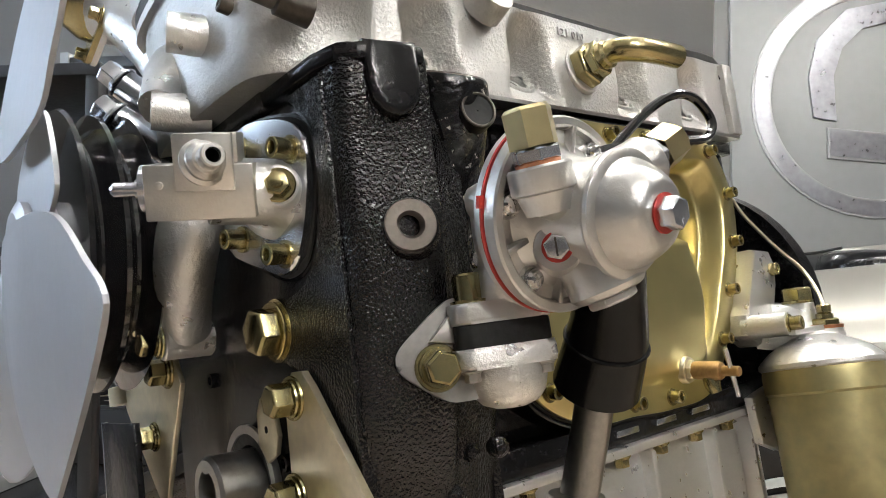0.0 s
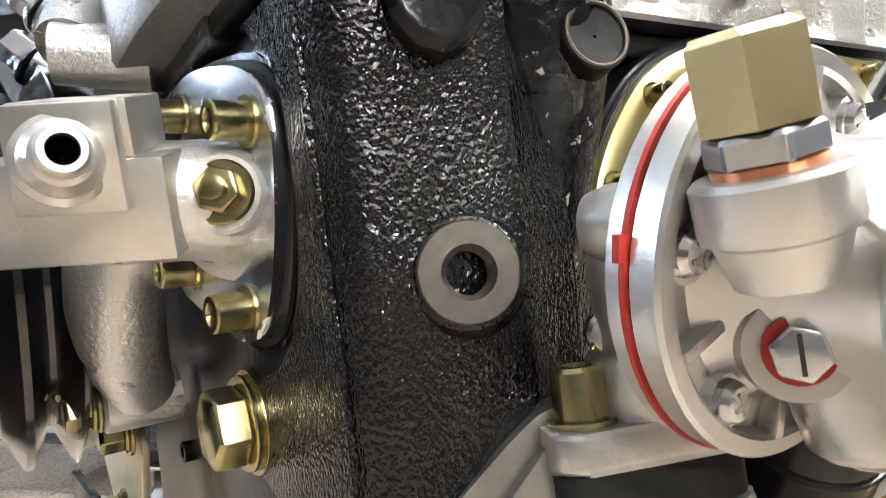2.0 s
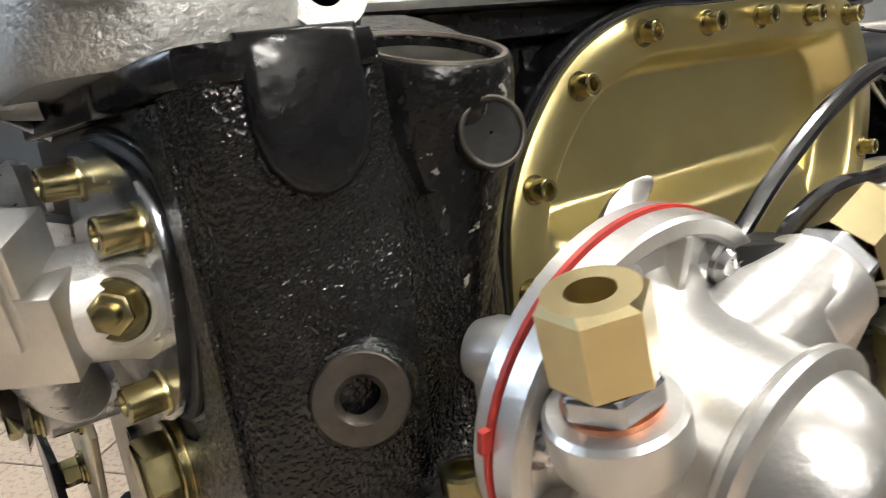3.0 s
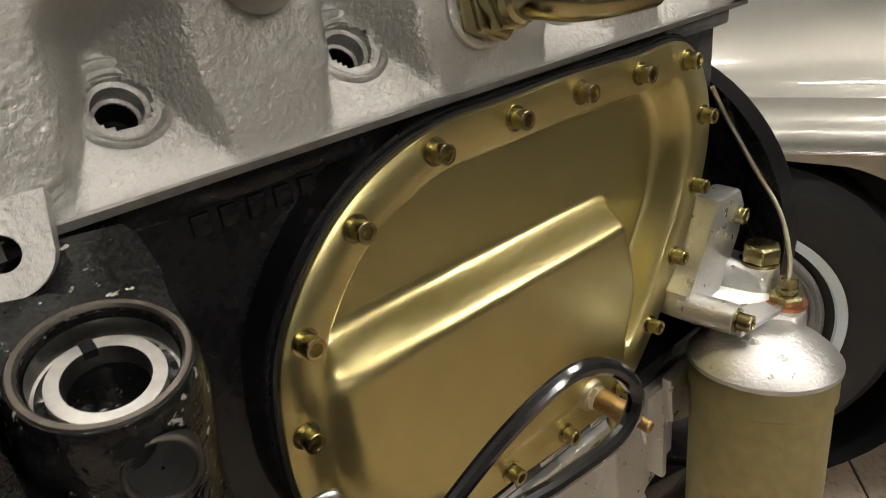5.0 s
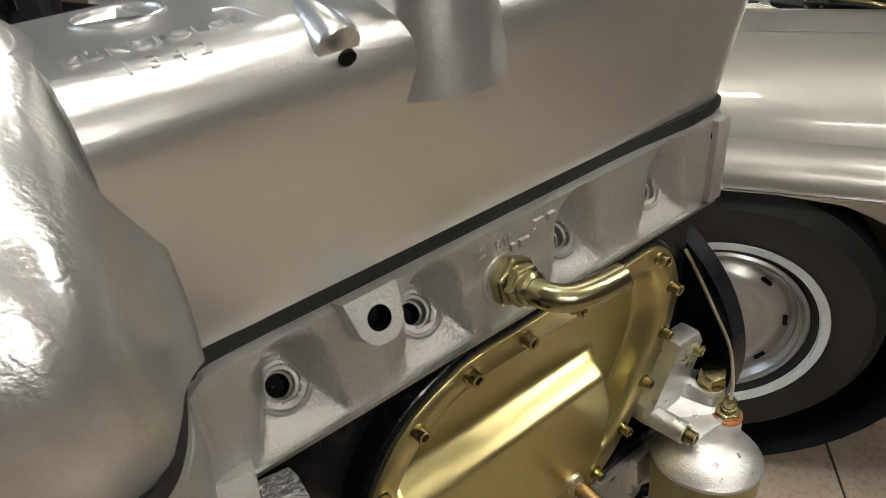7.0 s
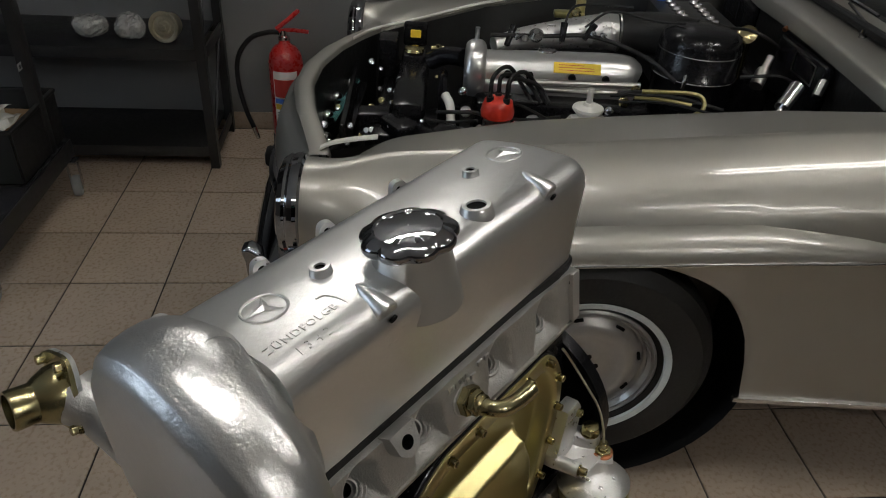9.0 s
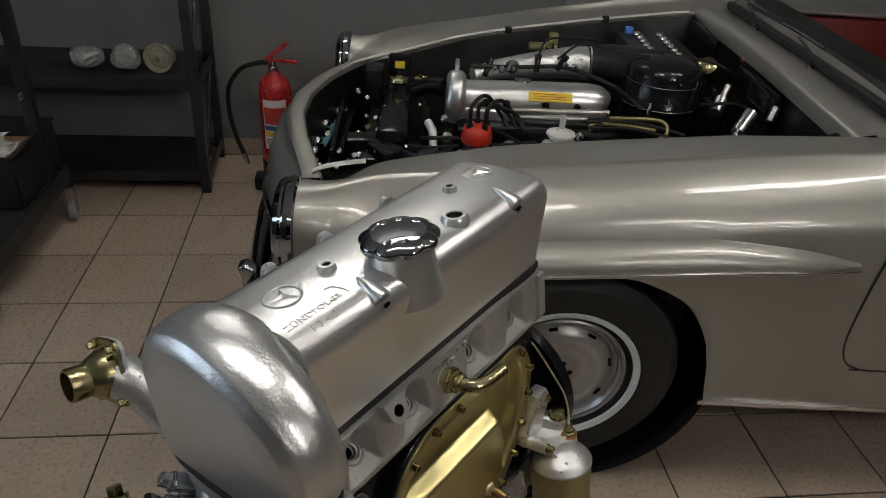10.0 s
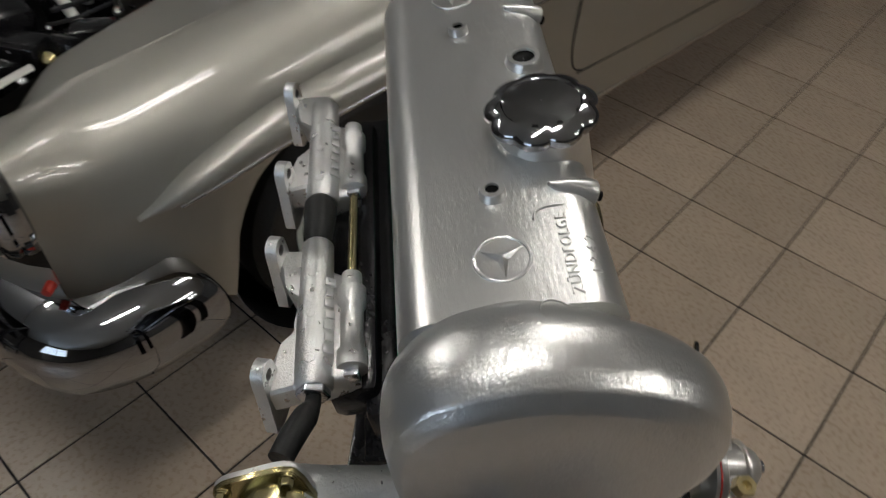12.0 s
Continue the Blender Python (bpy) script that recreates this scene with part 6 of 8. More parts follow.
def build_fender(far=False):
    bm = bmesh.new()
    us = [-0.71 + 0.02 * k for k in range(74)] + [0.79 + 0.1 * k for k in range(16)]
    rings = []
    cv, cz, rr = (1.355, 0.765, 0.108) if far else (0.130, 0.742, 0.112)
    for u in us:
        sec = fender_section(u, far)
        n = len(sec)
        t = smooth01((-0.48 - u) / 0.23) ** 1.6 if u < -0.48 else 0.0
        ring = []
        for k, q in enumerate(sec):
            f = k / (n - 1)
            sgn = -1 if far else 1
            if f < 0.3:
                tv, tz = cv - sgn * (rr - 0.02 * (1 - f / 0.3)), 0.40 + (cz - 0.03 - 0.40) * f / 0.3
            else:
                a = math.radians(195 - (f - 0.3) / 0.7 * 230)
                tv, tz = cv + sgn * rr * math.cos(a), cz + rr * math.sin(a)
            ring.append(Vector((u, q.y * (1 - t) + tv * t, q.z * (1 - t) + tz * t)))
        rings.append([bm.verts.new(p) for p in ring])
    for a, b in zip(rings, rings[1:]):
        for k in range(len(a) - 1):
            bm.faces.new((a[k], a[k + 1], b[k + 1], b[k]))
    return part("fender", bm, CARPAINT, car, "long silver grey front fender and flank", 50)


build_fender()
build_fender(True)

# nose apron between the fenders, curving down to the grille
RIM = [(0.235, -0.665, 0.830), (0.33, -0.695, 0.838), (0.45, -0.735, 0.848), (0.60, -0.768, 0.855), (0.75, -0.765, 0.860), (0.90, -0.728, 0.862), (1.03, -0.680, 0.858), (1.14, -0.630, 0.852)]
bm = bmesh.new()
rows = []
for k in range(33):
    v = 0.215 + (1.20 - 0.215) * k / 32
    ru, rz = lerp(v, [(q[0], q[1]) for q in RIM]), lerp(v, [(q[0], q[2]) for q in RIM])
    fu = lerp(v, [(0.20, -0.72), (0.33, -0.79), (0.48, -0.85), (0.62, -0.89), (0.80, -0.90), (0.95, -0.88), (1.10, -0.83), (1.22, -0.75)])
    prof = [(ru + 0.003, rz - 0.016), (ru, rz - 0.008), (ru - 0.008, rz), (ru - 0.05, rz - 0.006), (fu + 0.055, 0.800), (fu + 0.016, 0.745), (fu, 0.670), (fu - 0.004, 0.600), (fu + 0.03, 0.585)]
    rows.append([bm.verts.new(q) for q in spline([(a, v, b) for a, b in prof], 3)])
for a, b in zip(rows, rows[1:]):
    for k in range(len(a) - 1):
        bm.faces.new((a[k], a[k + 1], b[k + 1], b[k]))
part("nose_panel", bm, CARPAINT, car, "silver grey nose panel between the fenders", 60)
# pale strips on the rim of the opening
for pts in ([(-0.690, 0.240, 0.8345), (-0.665, 0.262, 0.838), (-0.62, 0.279, 0.842), (-0.56, 0.295, 0.845)], [(-0.70, 0.965, 0.866), (-0.64, 1.115, 0.856), (-0.5, 1.216, 0.868), (-0.26, 1.356, 0.901), (0.1, 1.471, 0.938), (0.5, 1.561, 0.975), (0.64, 1.545, 0.998)]):
    bm = bmesh.new()
    line = spline(pts, 8)
    rings = [[bm.verts.new(q + Vector(d)) for d in ((0, -0.011, 0.0), (0, -0.008, 0.004), (0, 0.008, 0.004), (0, 0.011, 0.0), (0, 0.0, -0.006))] for q in line]
    for a, b in zip(rings, rings[1:]):
        for k in range(5):
            bm.faces.new((a[k], a[(k + 1) % 5], b[(k + 1) % 5], b[k]))
    part("edge_strip", bm, SEALRUB, car, "pale strip on the bay rim")
for u in (-0.10, 0.30):
    v = lerp(u, [(k[0], k[1]) for k in FAR_EDGE])
    z = lerp(u, [(k[0], k[2]) for k in FAR_EDGE])
    bm = bmesh.new()
    block(bm, (u - 0.014, v - 0.012, z - 0.01), (u + 0.014, v + 0.012, z + 0.014), bev=0.005)
    part("rubber_buffer", bm, RUBBER, car, "black rubber buffer")

# headlights
for cv, cu, cz in ((0.130, -0.712, 0.742), (1.355, -0.712, 0.765)):
    hm = basis((cu, cv, cz), (-1, 0, 0.0))
    bm = bmesh.new()
    lathe(bm, [(0.110, -0.008), (0.119, -0.002), (0.122, 0.006), (0.120, 0.018), (0.116, 0.024), (0.118, 0.030), (0.110, 0.042), (0.098, 0.048), (0.090, 0.038)], hm, 48, cap=False)
    hl = part("headlight", bm, DARKCHROME, car, "round headlight with chrome bezel")
    bm = bmesh.new()
    lathe(bm, [(0.096, 0.020), (0.094, 0.034), (0.070, 0.048), (0.035, 0.055), (0.0005, 0.057)], hm, 40, cap=False)
    part("lens", bm, GLASS, hl, "clear ribbed lens")
    bm = bmesh.new()
    lathe(bm, [(0.094, 0.018), (0.06, -0.02), (0.0005, -0.03)], hm, 32, cap=False)
    part("reflector", bm, DULLCHROME, hl)
# corners of the nose below the headlights
for far in (False, True):
    bm = bmesh.new()
    rows = []
    for k in range(9):
        f = k / 8
        v0, u0 = 0.018 + 0.27 * f, -0.712 - 0.100 * math.sin(f * math.pi / 2) ** 0.8
        v = (1.487 - (v0 - 0.018) * 0.9) if far else v0
        rows.append([bm.verts.new((u0, v, z)) for z in (0.36, 0.45, 0.54, 0.60, 0.635)])
    for a, b in zip(rows, rows[1:]):
        for k in range(4):
            bm.faces.new((a[k], a[k + 1], b[k + 1], b[k]))
    part("nose_corner", bm, CARPAINT, car, "silver grey nose corner below the headlight")
# grille opening with chrome frame and bars
bm = bmesh.new()
block(bm, (-0.815, 0.28, 0.30), (-0.66, 1.20, 0.62), bev=0.03)
grille = part("grille", bm, BAYDARK, car, "dark grille opening with chrome frame")
bm = bmesh.new()
hose(bm, [(-0.755, 0.25, 0.45), (-0.77, 0.255, 0.56), (-0.805, 0.33, 0.605), (-0.885, 0.55, 0.600), (-0.91, 0.80, 0.598), (-0.885, 1.02, 0.600), (-0.795, 1.20, 0.605), (-0.755, 1.26, 0.56), (-0.745, 1.26, 0.45)], 0.013, 8, 10)
part("grille_frame", bm, CHROME, grille, "chrome frame")
for z in (0.46, 0.50, 0.54, 0.575):
    bm = bmesh.new()
    hose(bm, [(-0.78, 0.27, z), (-0.855, 0.5, z), (-0.88, 0.75, z), (-0.855, 1.0, z), (-0.765, 1.24, z)], 0.005, 6, 8)
    part("grille_bar", bm, CHROME, grille)
# bumper blade with overriders
bm = bmesh.new()
line = spline([(-0.452, -0.074, 0.436), (-0.478, -0.080, 0.438), (-0.551, -0.094, 0.445), (-0.643, -0.101, 0.45), (-0.725, -0.082, 0.45), (-0.785, -0.040, 0.45), (-0.828, 0.045, 0.45), (-0.868, 0.25, 0.45), (-0.910, 0.55, 0.45), (-0.930, 0.82, 0.45), (-0.910, 1.08, 0.45), (-0.865, 1.35, 0.45), (-0.81, 1.53, 0.45), (-0.72, 1.62, 0.45), (-0.5, 1.66, 0.45)], 8)
rings = []
for k, q in enumerate(line):
    d = (line[min(k + 1, len(line) - 1)] - line[max(k - 1, 0)]).normalized()
    n = Vector((0, 0, 1)).cross(d)
    n = -n if n.dot(Vector((0.2, 0.8, 0.45)) - q) > 0 else n
    e = math.sin(math.pi / 2 * min(1.0, (k + 0.4) / 13, (len(line) - k) / 13))
    prof = [(-0.030, -0.062), (-0.004, -0.066), (0.010, -0.055), (0.020, -0.020), (0.022, 0.020), (0.014, 0.055), (-0.004, 0.080), (-0.036, 0.100), (-0.088, 0.108), (-0.090, 0.098), (-0.020, 0.072), (0.006, 0.0)]
    rings.append([bm.verts.new(q + n * a * e + Vector((0, 0, b * e))) for a, b in prof])
for a, b in zip(rings, rings[1:]):
    for k in range(12):
        bm.faces.new((a[k], a[(k + 1) % 12], b[(k + 1) % 12], b[k]))
bumper = part("bumper", bm, DARKCHROME, car, "wrap-round chrome front bumper", 50)
for v in (0.235, 1.40):
    bm = bmesh.new()
    prism(bm, [(-0.975, 0.600), (-0.955, 0.608), (-0.90, 0.575), (-0.86, 0.53), (-0.855, 0.40), (-0.92, 0.37), (-0.955, 0.40), (-0.965, 0.47), (-0.955, 0.54), (-0.975, 0.585)], -0.024, 0.024, Matrix(((1, 0, 0, 0.075), (0, 0, 1, v), (0, 1, 0, -0.055 if v < 1 else 0), (0, 0, 0, 1))), bev=0.009, seg=3)
    part("overrider", bm, DARKCHROME, bumper, "chrome bumper overrider", 60)
bm = bmesh.new()
rod(bm, (-0.700, 0.050, 0.591), (-0.738, 0.014, 0.591), 0.012, 0.009, 20)
part("turn_lamp", bm, REDPLASTIC, car, "small amber-red lamp above the bumper")
# cowl, windscreen and cockpit
bm = bmesh.new()
rows = []
for k in range(25):
    v = 0.245 + (1.55 - 0.245) * k / 24
    hgt = 0.035 * math.sin(math.pi * k / 24)
    prof = [(0.668, 0.955 + hgt), (0.664, 0.998 + hgt), (0.672, 1.008 + hgt), (0.71, 1.014 + hgt), (0.725, 1.002 + hgt), (0.75, 1.006 + hgt), (0.80, 1.018 + hgt), (0.86, 1.03 + hgt)]
    bow = -0.03 * math.sin(math.pi * k / 24)
    rows.append([bm.verts.new((a + bow, v, b)) for a, b in prof])
for a, b in zip(rows, rows[1:]):
    for k in range(7):
        bm.faces.new((a[k], a[k + 1], b[k + 1], b[k]))
part("cowl", bm, CARPAINT, car, "silver grey cowl below the windscreen", 45)
screen = part("windscreen", (lambda g: (hose(g, [(0.80, 0.27, 1.035), (0.765, 0.5, 1.055), (0.75, 0.9, 1.062), (0.765, 1.3, 1.055), (0.80, 1.54, 1.035)], 0.016, 8, 10), g)[1])(bmesh.new()), RUBBER, car, "raked windscreen in a rubber seal")
bm = bmesh.new()
hose(bm, [(0.80, 0.27, 1.04), (0.94, 0.30, 1.20), (1.07, 0.36, 1.33), (1.03, 0.6, 1.365), (1.015, 0.9, 1.375), (1.03, 1.2, 1.365), (1.07, 1.46, 1.33), (0.94, 1.51, 1.20), (0.80, 1.54, 1.04)], 0.010, 8, 8)
part("screen_frame", bm, DULLCHROME, screen, "chrome screen frame")
bm = bmesh.new()
lo = spline([(0.80, 0.28, 1.04), (0.765, 0.5, 1.06), (0.75, 0.9, 1.067), (0.765, 1.3, 1.06), (0.80, 1.53, 1.04)], 5)
hi = spline([(1.07, 0.37, 1.33), (1.03, 0.6, 1.365), (1.015, 0.9, 1.375), (1.03, 1.2, 1.365), (1.07, 1.45, 1.33)], 5)
a, b = [bm.verts.new(q) for q in lo], [bm.verts.new(q) for q in hi]
for k in range(len(a) - 1):
    bm.faces.new((a[k], a[k + 1], b[k + 1], b[k]))
pane = part("pane", bm, PANE, screen, "clear windscreen pane")
pane.visible_shadow = False
for v, s in ((0.70, 1), (1.136, 1)):
    bm = bmesh.new()
    rod(bm, (0.742, v, 1.03), (0.742, v, 1.062), 0.012, 0.009, 14)
    hose(bm, [(0.742, v, 1.06), (0.752, v + 0.03, 1.072), (0.765, v + 0.17, 1.090)], 0.004, 5, 8)
    hose(bm, [(0.775, v + 0.02, 1.095), (0.772, v + 0.17, 1.099), (0.778, v + 0.33, 1.092)], 0.005, 5, 6)
    part("wiper", bm, DARKCHROME, car, "windscreen wiper with chrome pivot")
bm = bmesh.new()
block(bm, (0.86, 0.27, 0.80), (1.02, 1.54, 1.06), bev=0.04, seg=3)
part("dashboard", bm, BAYDARK, car, "dark padded dashboard")
bm = bmesh.new()
torus(bm, 0.19, 0.012, basis((1.14, 0.60, 1.05), (0.85, 0, 0.45)), 40, 8)
for k in range(3):
    rod(bm, (1.14, 0.60, 1.05), basis((1.14, 0.60, 1.05), (0.85, 0, 0.45)) @ Vector((0.19 * math.cos(2.1 * k), 0.19 * math.sin(2.1 * k), 0)), 0.006, seg=8)
part("steering_wheel", bm, WHITEPLASTIC, car, "pale steering wheel")
for v in (0.58, 1.22):
    bm = bmesh.new()
    block(bm, (1.30, v - 0.25, 0.45), (1.80, v + 0.25, 0.66), bev=0.06, seg=3)
    block(bm, (1.70, v - 0.25, 0.55), (1.88, v + 0.25, 1.08), bev=0.07, seg=3)
    part("seat", bm, REDLEATHER, car, "red leather seat")
bm = bmesh.new()
block(bm, (0.84, 0.22, 0.28), (2.28, 1.60, 0.44))
block(bm, (1.92, 0.22, 0.44), (2.28, 1.60, 0.995), bev=0.02)
block(bm, (0.90, 0.20, 0.44), (1.92, 0.262, 0.985), bev=0.015)
block(bm, (0.90, 1.55, 0.44), (1.92, 1.62, 0.985), bev=0.015)
part("cockpit", bm, REDLEATHER, car, "red leather cockpit")

# eyebrow trim over the wheel
bm = bmesh.new()
line = spline([(-0.552, -0.012, 0.668), (-0.42, -0.044, 0.705), (-0.2, -0.056, 0.745), (0.05, -0.060, 0.770), (0.3, -0.056, 0.788), (0.5, -0.046, 0.795), (0.622, -0.022, 0.792)], 10)
rings = []
for k, q in enumerate(line):
    t = k / (len(line) - 1)
    w = 0.042 * min(1, t / 0.30, (1 - t) / 0.35) + 0.003
    d = (q.y + 0.012)
    prof = [(0.02, w), (d * 0.55, w * 0.75), (d, w * 0.10), (d * 0.96, -w * 0.35), (0.02, -w * 0.55)]
    rings.append([bm.verts.new((q.x, -0.012 + v if v < 0.019 else 0.008, q.z + h)) for v, h in prof])
for a, b in zip(rings, rings[1:]):
    for k in range(4):
        bm.faces.new((a[k], a[k + 1], b[k + 1], b[k]))
eb = part("fender_flare", bm, CARPAINT, car, "pointed flare over the front wheel", 60)
bm = bmesh.new()
hose(bm, [(q.x, q.y - 0.001, q.z - 0.012) for q in line[6:]], 0.0035, 1, 8)
part("flare_trim", bm, DULLCHROME, eb, "thin chrome strip")
# sill strip and door cut
bm = bmesh.new()
block(bm, (0.352, -0.012, 0.326), (2.2, 0.004, 0.341), bev=0.004)
part("sill_strip", bm, DULLCHROME, car, "bright sill strip")
bm = bmesh.new()
hose(bm, [(0.725, 0.165, 1.0085), (0.715, 0.084, 0.984), (0.703, 0.030, 0.929), (0.690, -0.0045, 0.858), (0.670, -0.0170, 0.72), (0.668, -0.0155, 0.58), (0.690, -0.0145, 0.505), (0.735, -0.0140, 0.478), (0.80, -0.0145, 0.474), (1.7, -0.020, 0.470)], 0.0026, 8, 6)
part("door_gap", bm, BAYDARK, car, "dark door gap")

# ---- front wheel ----
wheel = finish("wheel", (lambda g: (lathe(g, [(0.165, 0.02), (0.175, -0.012), (0.168, -0.014), (0.158, 0.0)], basis((0, 0, 0), (0, -1, 0)), 64, cap=False), g)[1])(bmesh.new()), RIMPAINT, car, "steel front wheel with a narrow whitewall tyre")
wheel.matrix_local = Matrix.Translation((-0.020, 0.050, HUB - 0.008))
WM = basis((0, 0, 0), (0, -1, 0))
g = bmesh.new()
lathe(g, [(0.172, -0.10), (0.20, -0.13), (0.27, -0.14), (0.312, -0.115), (0.325, -0.07), (0.326, -0.03), (0.315, 0.008), (0.285, 0.034), (0.245, 0.038), (0.205, 0.028), (0.180, 0.010), (0.172, -0.01)], WM, 80, cap=False)
tyre = part("tyre", g, TYRE, wheel, "black tyre")
g = bmesh.new()
lathe(g, [(0.213, 0.0315), (0.211, 0.0335), (0.196, 0.0305), (0.194, 0.0240)], WM, 80, cap=False)
part("whitewall", g, WHITEWALL, tyre, "narrow white ring")
g = bmesh.new()
lathe(g, [(0.176, 0.008), (0.180, 0.016), (0.174, 0.020), (0.166, 0.012), (0.160, -0.004), (0.150, -0.010), (0.140, -0.006), (0.128, 0.006), (0.112, 0.014), (0.098, 0.012), (0.086, 0.002), (0.066, -0.004), (0.050, 0.004), (0.035, 0.010), (0.0004, 0.011)], WM, 80, cap=False)
rim = part("rim", g, RIMPAINT, wheel, "silver painted steel rim", 50)
# near-black blocks on the rim paint the shade of its slots
for k in range(8):
    g = bmesh.new()
    block(g, (-0.012, -0.004, 0.003), (0.012, 0.004, 0.010), WM @ Matrix.Rotation(2 * math.pi * (k + 0.3) / 8, 4, "Z") @ Matrix.Translation((0, 0.138, -0.006)), bev=0.002)
    part("slot", g, HOLE, rim)
# near-black discs stand in for the shaded stud holes
for k in range(5):
    g = bmesh.new()
    rod(g, (0.030 * math.cos(k * 1.2566), -0.009, 0.030 * math.sin(k * 1.2566)), (0.030 * math.cos(k * 1.2566), -0.012, 0.030 * math.sin(k * 1.2566)), 0.007, seg=14)
    part("stud_hole", g, HOLE, rim)
g = bmesh.new()
block(g, (-0.008, -0.010, 0.0), (0.008, 0.010, 0.008), WM @ Matrix.Translation((-0.055, 0.045, 0.006)), bev=0.002)
part("balance_weight", g, PLATED, rim)
# low pad under the tyre
bm = bmesh.new()
block(bm, (-0.12, 0.03, 0.0), (0.12, 0.22, HUB - 0.010 - 0.326 + 0.004), bev=0.006)
pad = tagged(finish("wheel_pad", bm, RUBBER), "low black rubber pad under the front tyre", "pad")
pad.matrix_world = CAR
# arch liner
bm = bmesh.new()
lathe(bm, [(0.40, -0.02), (0.40, -0.30), (0.02, -0.35)], Matrix.Translation((-0.005, 0.0, HUB)) @ WM, 48, cap=False)
part("arch_liner", bm, BAYDARK, car, "black wheel arch")
# ---- the open engine bay ----
bm = bmesh.new()
block(bm, (-0.70, 0.36, 0.28), (0.70, 1.48, 0.56))
block(bm, (0.66, 0.24, 0.50), (0.71, 1.60, 0.985))
bay = part("engine_bay", bm, BAYDARK, car, "black painted engine bay")
for tab, s in ((NEAR_EDGE, 1), (FAR_EDGE, -1)):
    bm = bmesh.new()
    rows = []
    for k in range(29):
        u = -0.68 + 1.36 * k / 28
        v, z = lerp(u, [(q[0], q[1]) for q in tab]), lerp(u, [(q[0], q[2]) for q in tab])
        rows.append([bm.verts.new(q) for q in ((u, v - s * 0.004, z - 0.013), (u, v + s * 0.006, z - 0.05), (u, v + s * 0.04, 0.70), (u, v + s * 0.10, 0.54))])
    for a, b in zip(rows, rows[1:]):
        for k in range(3):
            bm.faces.new((a[k], a[k + 1], b[k + 1], b[k]))
    part("inner_wing", bm, BAYDARK, bay, "black inner wing")
bm = bmesh.new()
rows = []
for k in range(25):
    v = 0.225 + (1.18 - 0.225) * k / 24
    ru, rz = lerp(v, [(q[0], q[1]) for q in RIM]), lerp(v, [(q[0], q[2]) for q in RIM])
    rows.append([bm.verts.new(q) for q in ((ru - 0.002, v, rz - 0.013), (ru + 0.004, v, rz - 0.05), (ru + 0.012, v, 0.70), (ru + 0.05, v, 0.54))])
for a, b in zip(rows, rows[1:]):
    for k in range(3):
        bm.faces.new((a[k], a[k + 1], b[k + 1], b[k]))
part("nose_inner", bm, BAYDARK, bay, "black inner side of the nose")
rnd = random.Random(11)


def bay_part(name, material, label, *builds, sharp=40):
    g = bmesh.new()
    for f, *args in builds:
        f(g, *args)
    return part(name, g, material, bay, label, sharp)


# radiator across the front with its tall filler tank
bay_part("radiator", BLACKSM, "black radiator core and top tank", (block, (-0.60, 0.50, 0.45), (-0.52, 1.12, 0.755), Matrix(), 0.012), (block, (-0.555, 0.585, 0.745), (-0.455, 0.99, 0.815), Matrix(), 0.028), (block, (-0.545, 0.93, 0.78), (-0.465, 1.04, 0.835), Matrix(), 0.02))
rc = bay_part("radiator_cap", BRASS, "brass coloured radiator cap", (lathe, [(0.030, 0), (0.033, 0.004), (0.030, 0.012), (0.014, 0.018), (0.001, 0.020)], Matrix.Translation((-0.505, 0.965, 0.835)), 24))
bay_part("tag", YELLOWTAG, "yellow tag behind the radiator cap", (block, (-0.522, 1.02, 0.862), (-0.488, 1.028, 0.886), Matrix(), 0.002))
bay_part("bracket", BLACKSM, "black bracket over the radiator", (block, (-0.545, 1.03, 0.83), (-0.468, 1.06, 0.905), Matrix(), 0.008), (block, (-0.62, 0.96, 0.74), (-0.56, 1.06, 0.87), Matrix(), 0.010))
bay_part("cap_fitting", BRASS, "small brass union", (rod, (-0.45, 0.97, 0.845), (-0.41, 0.965, 0.85), 0.010), (rod, (-0.43, 0.967, 0.84), (-0.43, 0.967, 0.862), 0.008))
# grille seen from behind: glass tubes of the cooler and small chrome pieces
for k in range(4):
    v = 0.655 + 0.012 * k
    bay_part("cooler_line", TEALLINE, "thin teal line of the cooler", (rod, (-0.717 - 0.004 * k, v - 0.01, 0.722), (-0.680 - 0.004 * k, v + 0.29, 0.735), 0.0014, None, 8))
for u, v, z, r in ((-0.735, 0.56, 0.70, 0.026), (-0.745, 0.68, 0.72, 0.022), (-0.735, 0.80, 0.73, 0.022), (-0.705, 0.90, 0.74, 0.018)):
    bay_part("chrome_fitting", DULLCHROME, "round chrome lamp bowl at the front", (lathe, [(r, 0), (r * 0.8, r * 0.55), (r * 0.3, r * 0.85), (0.0008, r * 0.9)], basis((u, v, z), (0.5, -0.5, 0.7)), 18))
bay_part("front_duct", BLACKSM, "black duct plates behind the nose", (block, (-0.66, 0.50, 0.60), (-0.645, 1.02, 0.79), Matrix.Rotation(0.04, 4, "Z"), 0.004), (block, (-0.700, 0.62, 0.70), (-0.66, 1.0, 0.712), Matrix(), 0.004))
for k in range(22):
    u, v = rnd.uniform(-0.73, -0.42), rnd.uniform(0.42, 0.98)
    r = rnd.uniform(0.005, 0.011)
    bay_part("screw_head", PLATED if k % 4 else BRASS, "small bright screw head", (lathe, [(r, 0), (r, r * 0.4), (r * 0.5, r * 0.7)], basis((u, v, rnd.uniform(0.72, 0.80)), (rnd.uniform(-0.4, 0.4), -0.6, 0.7)), 10))
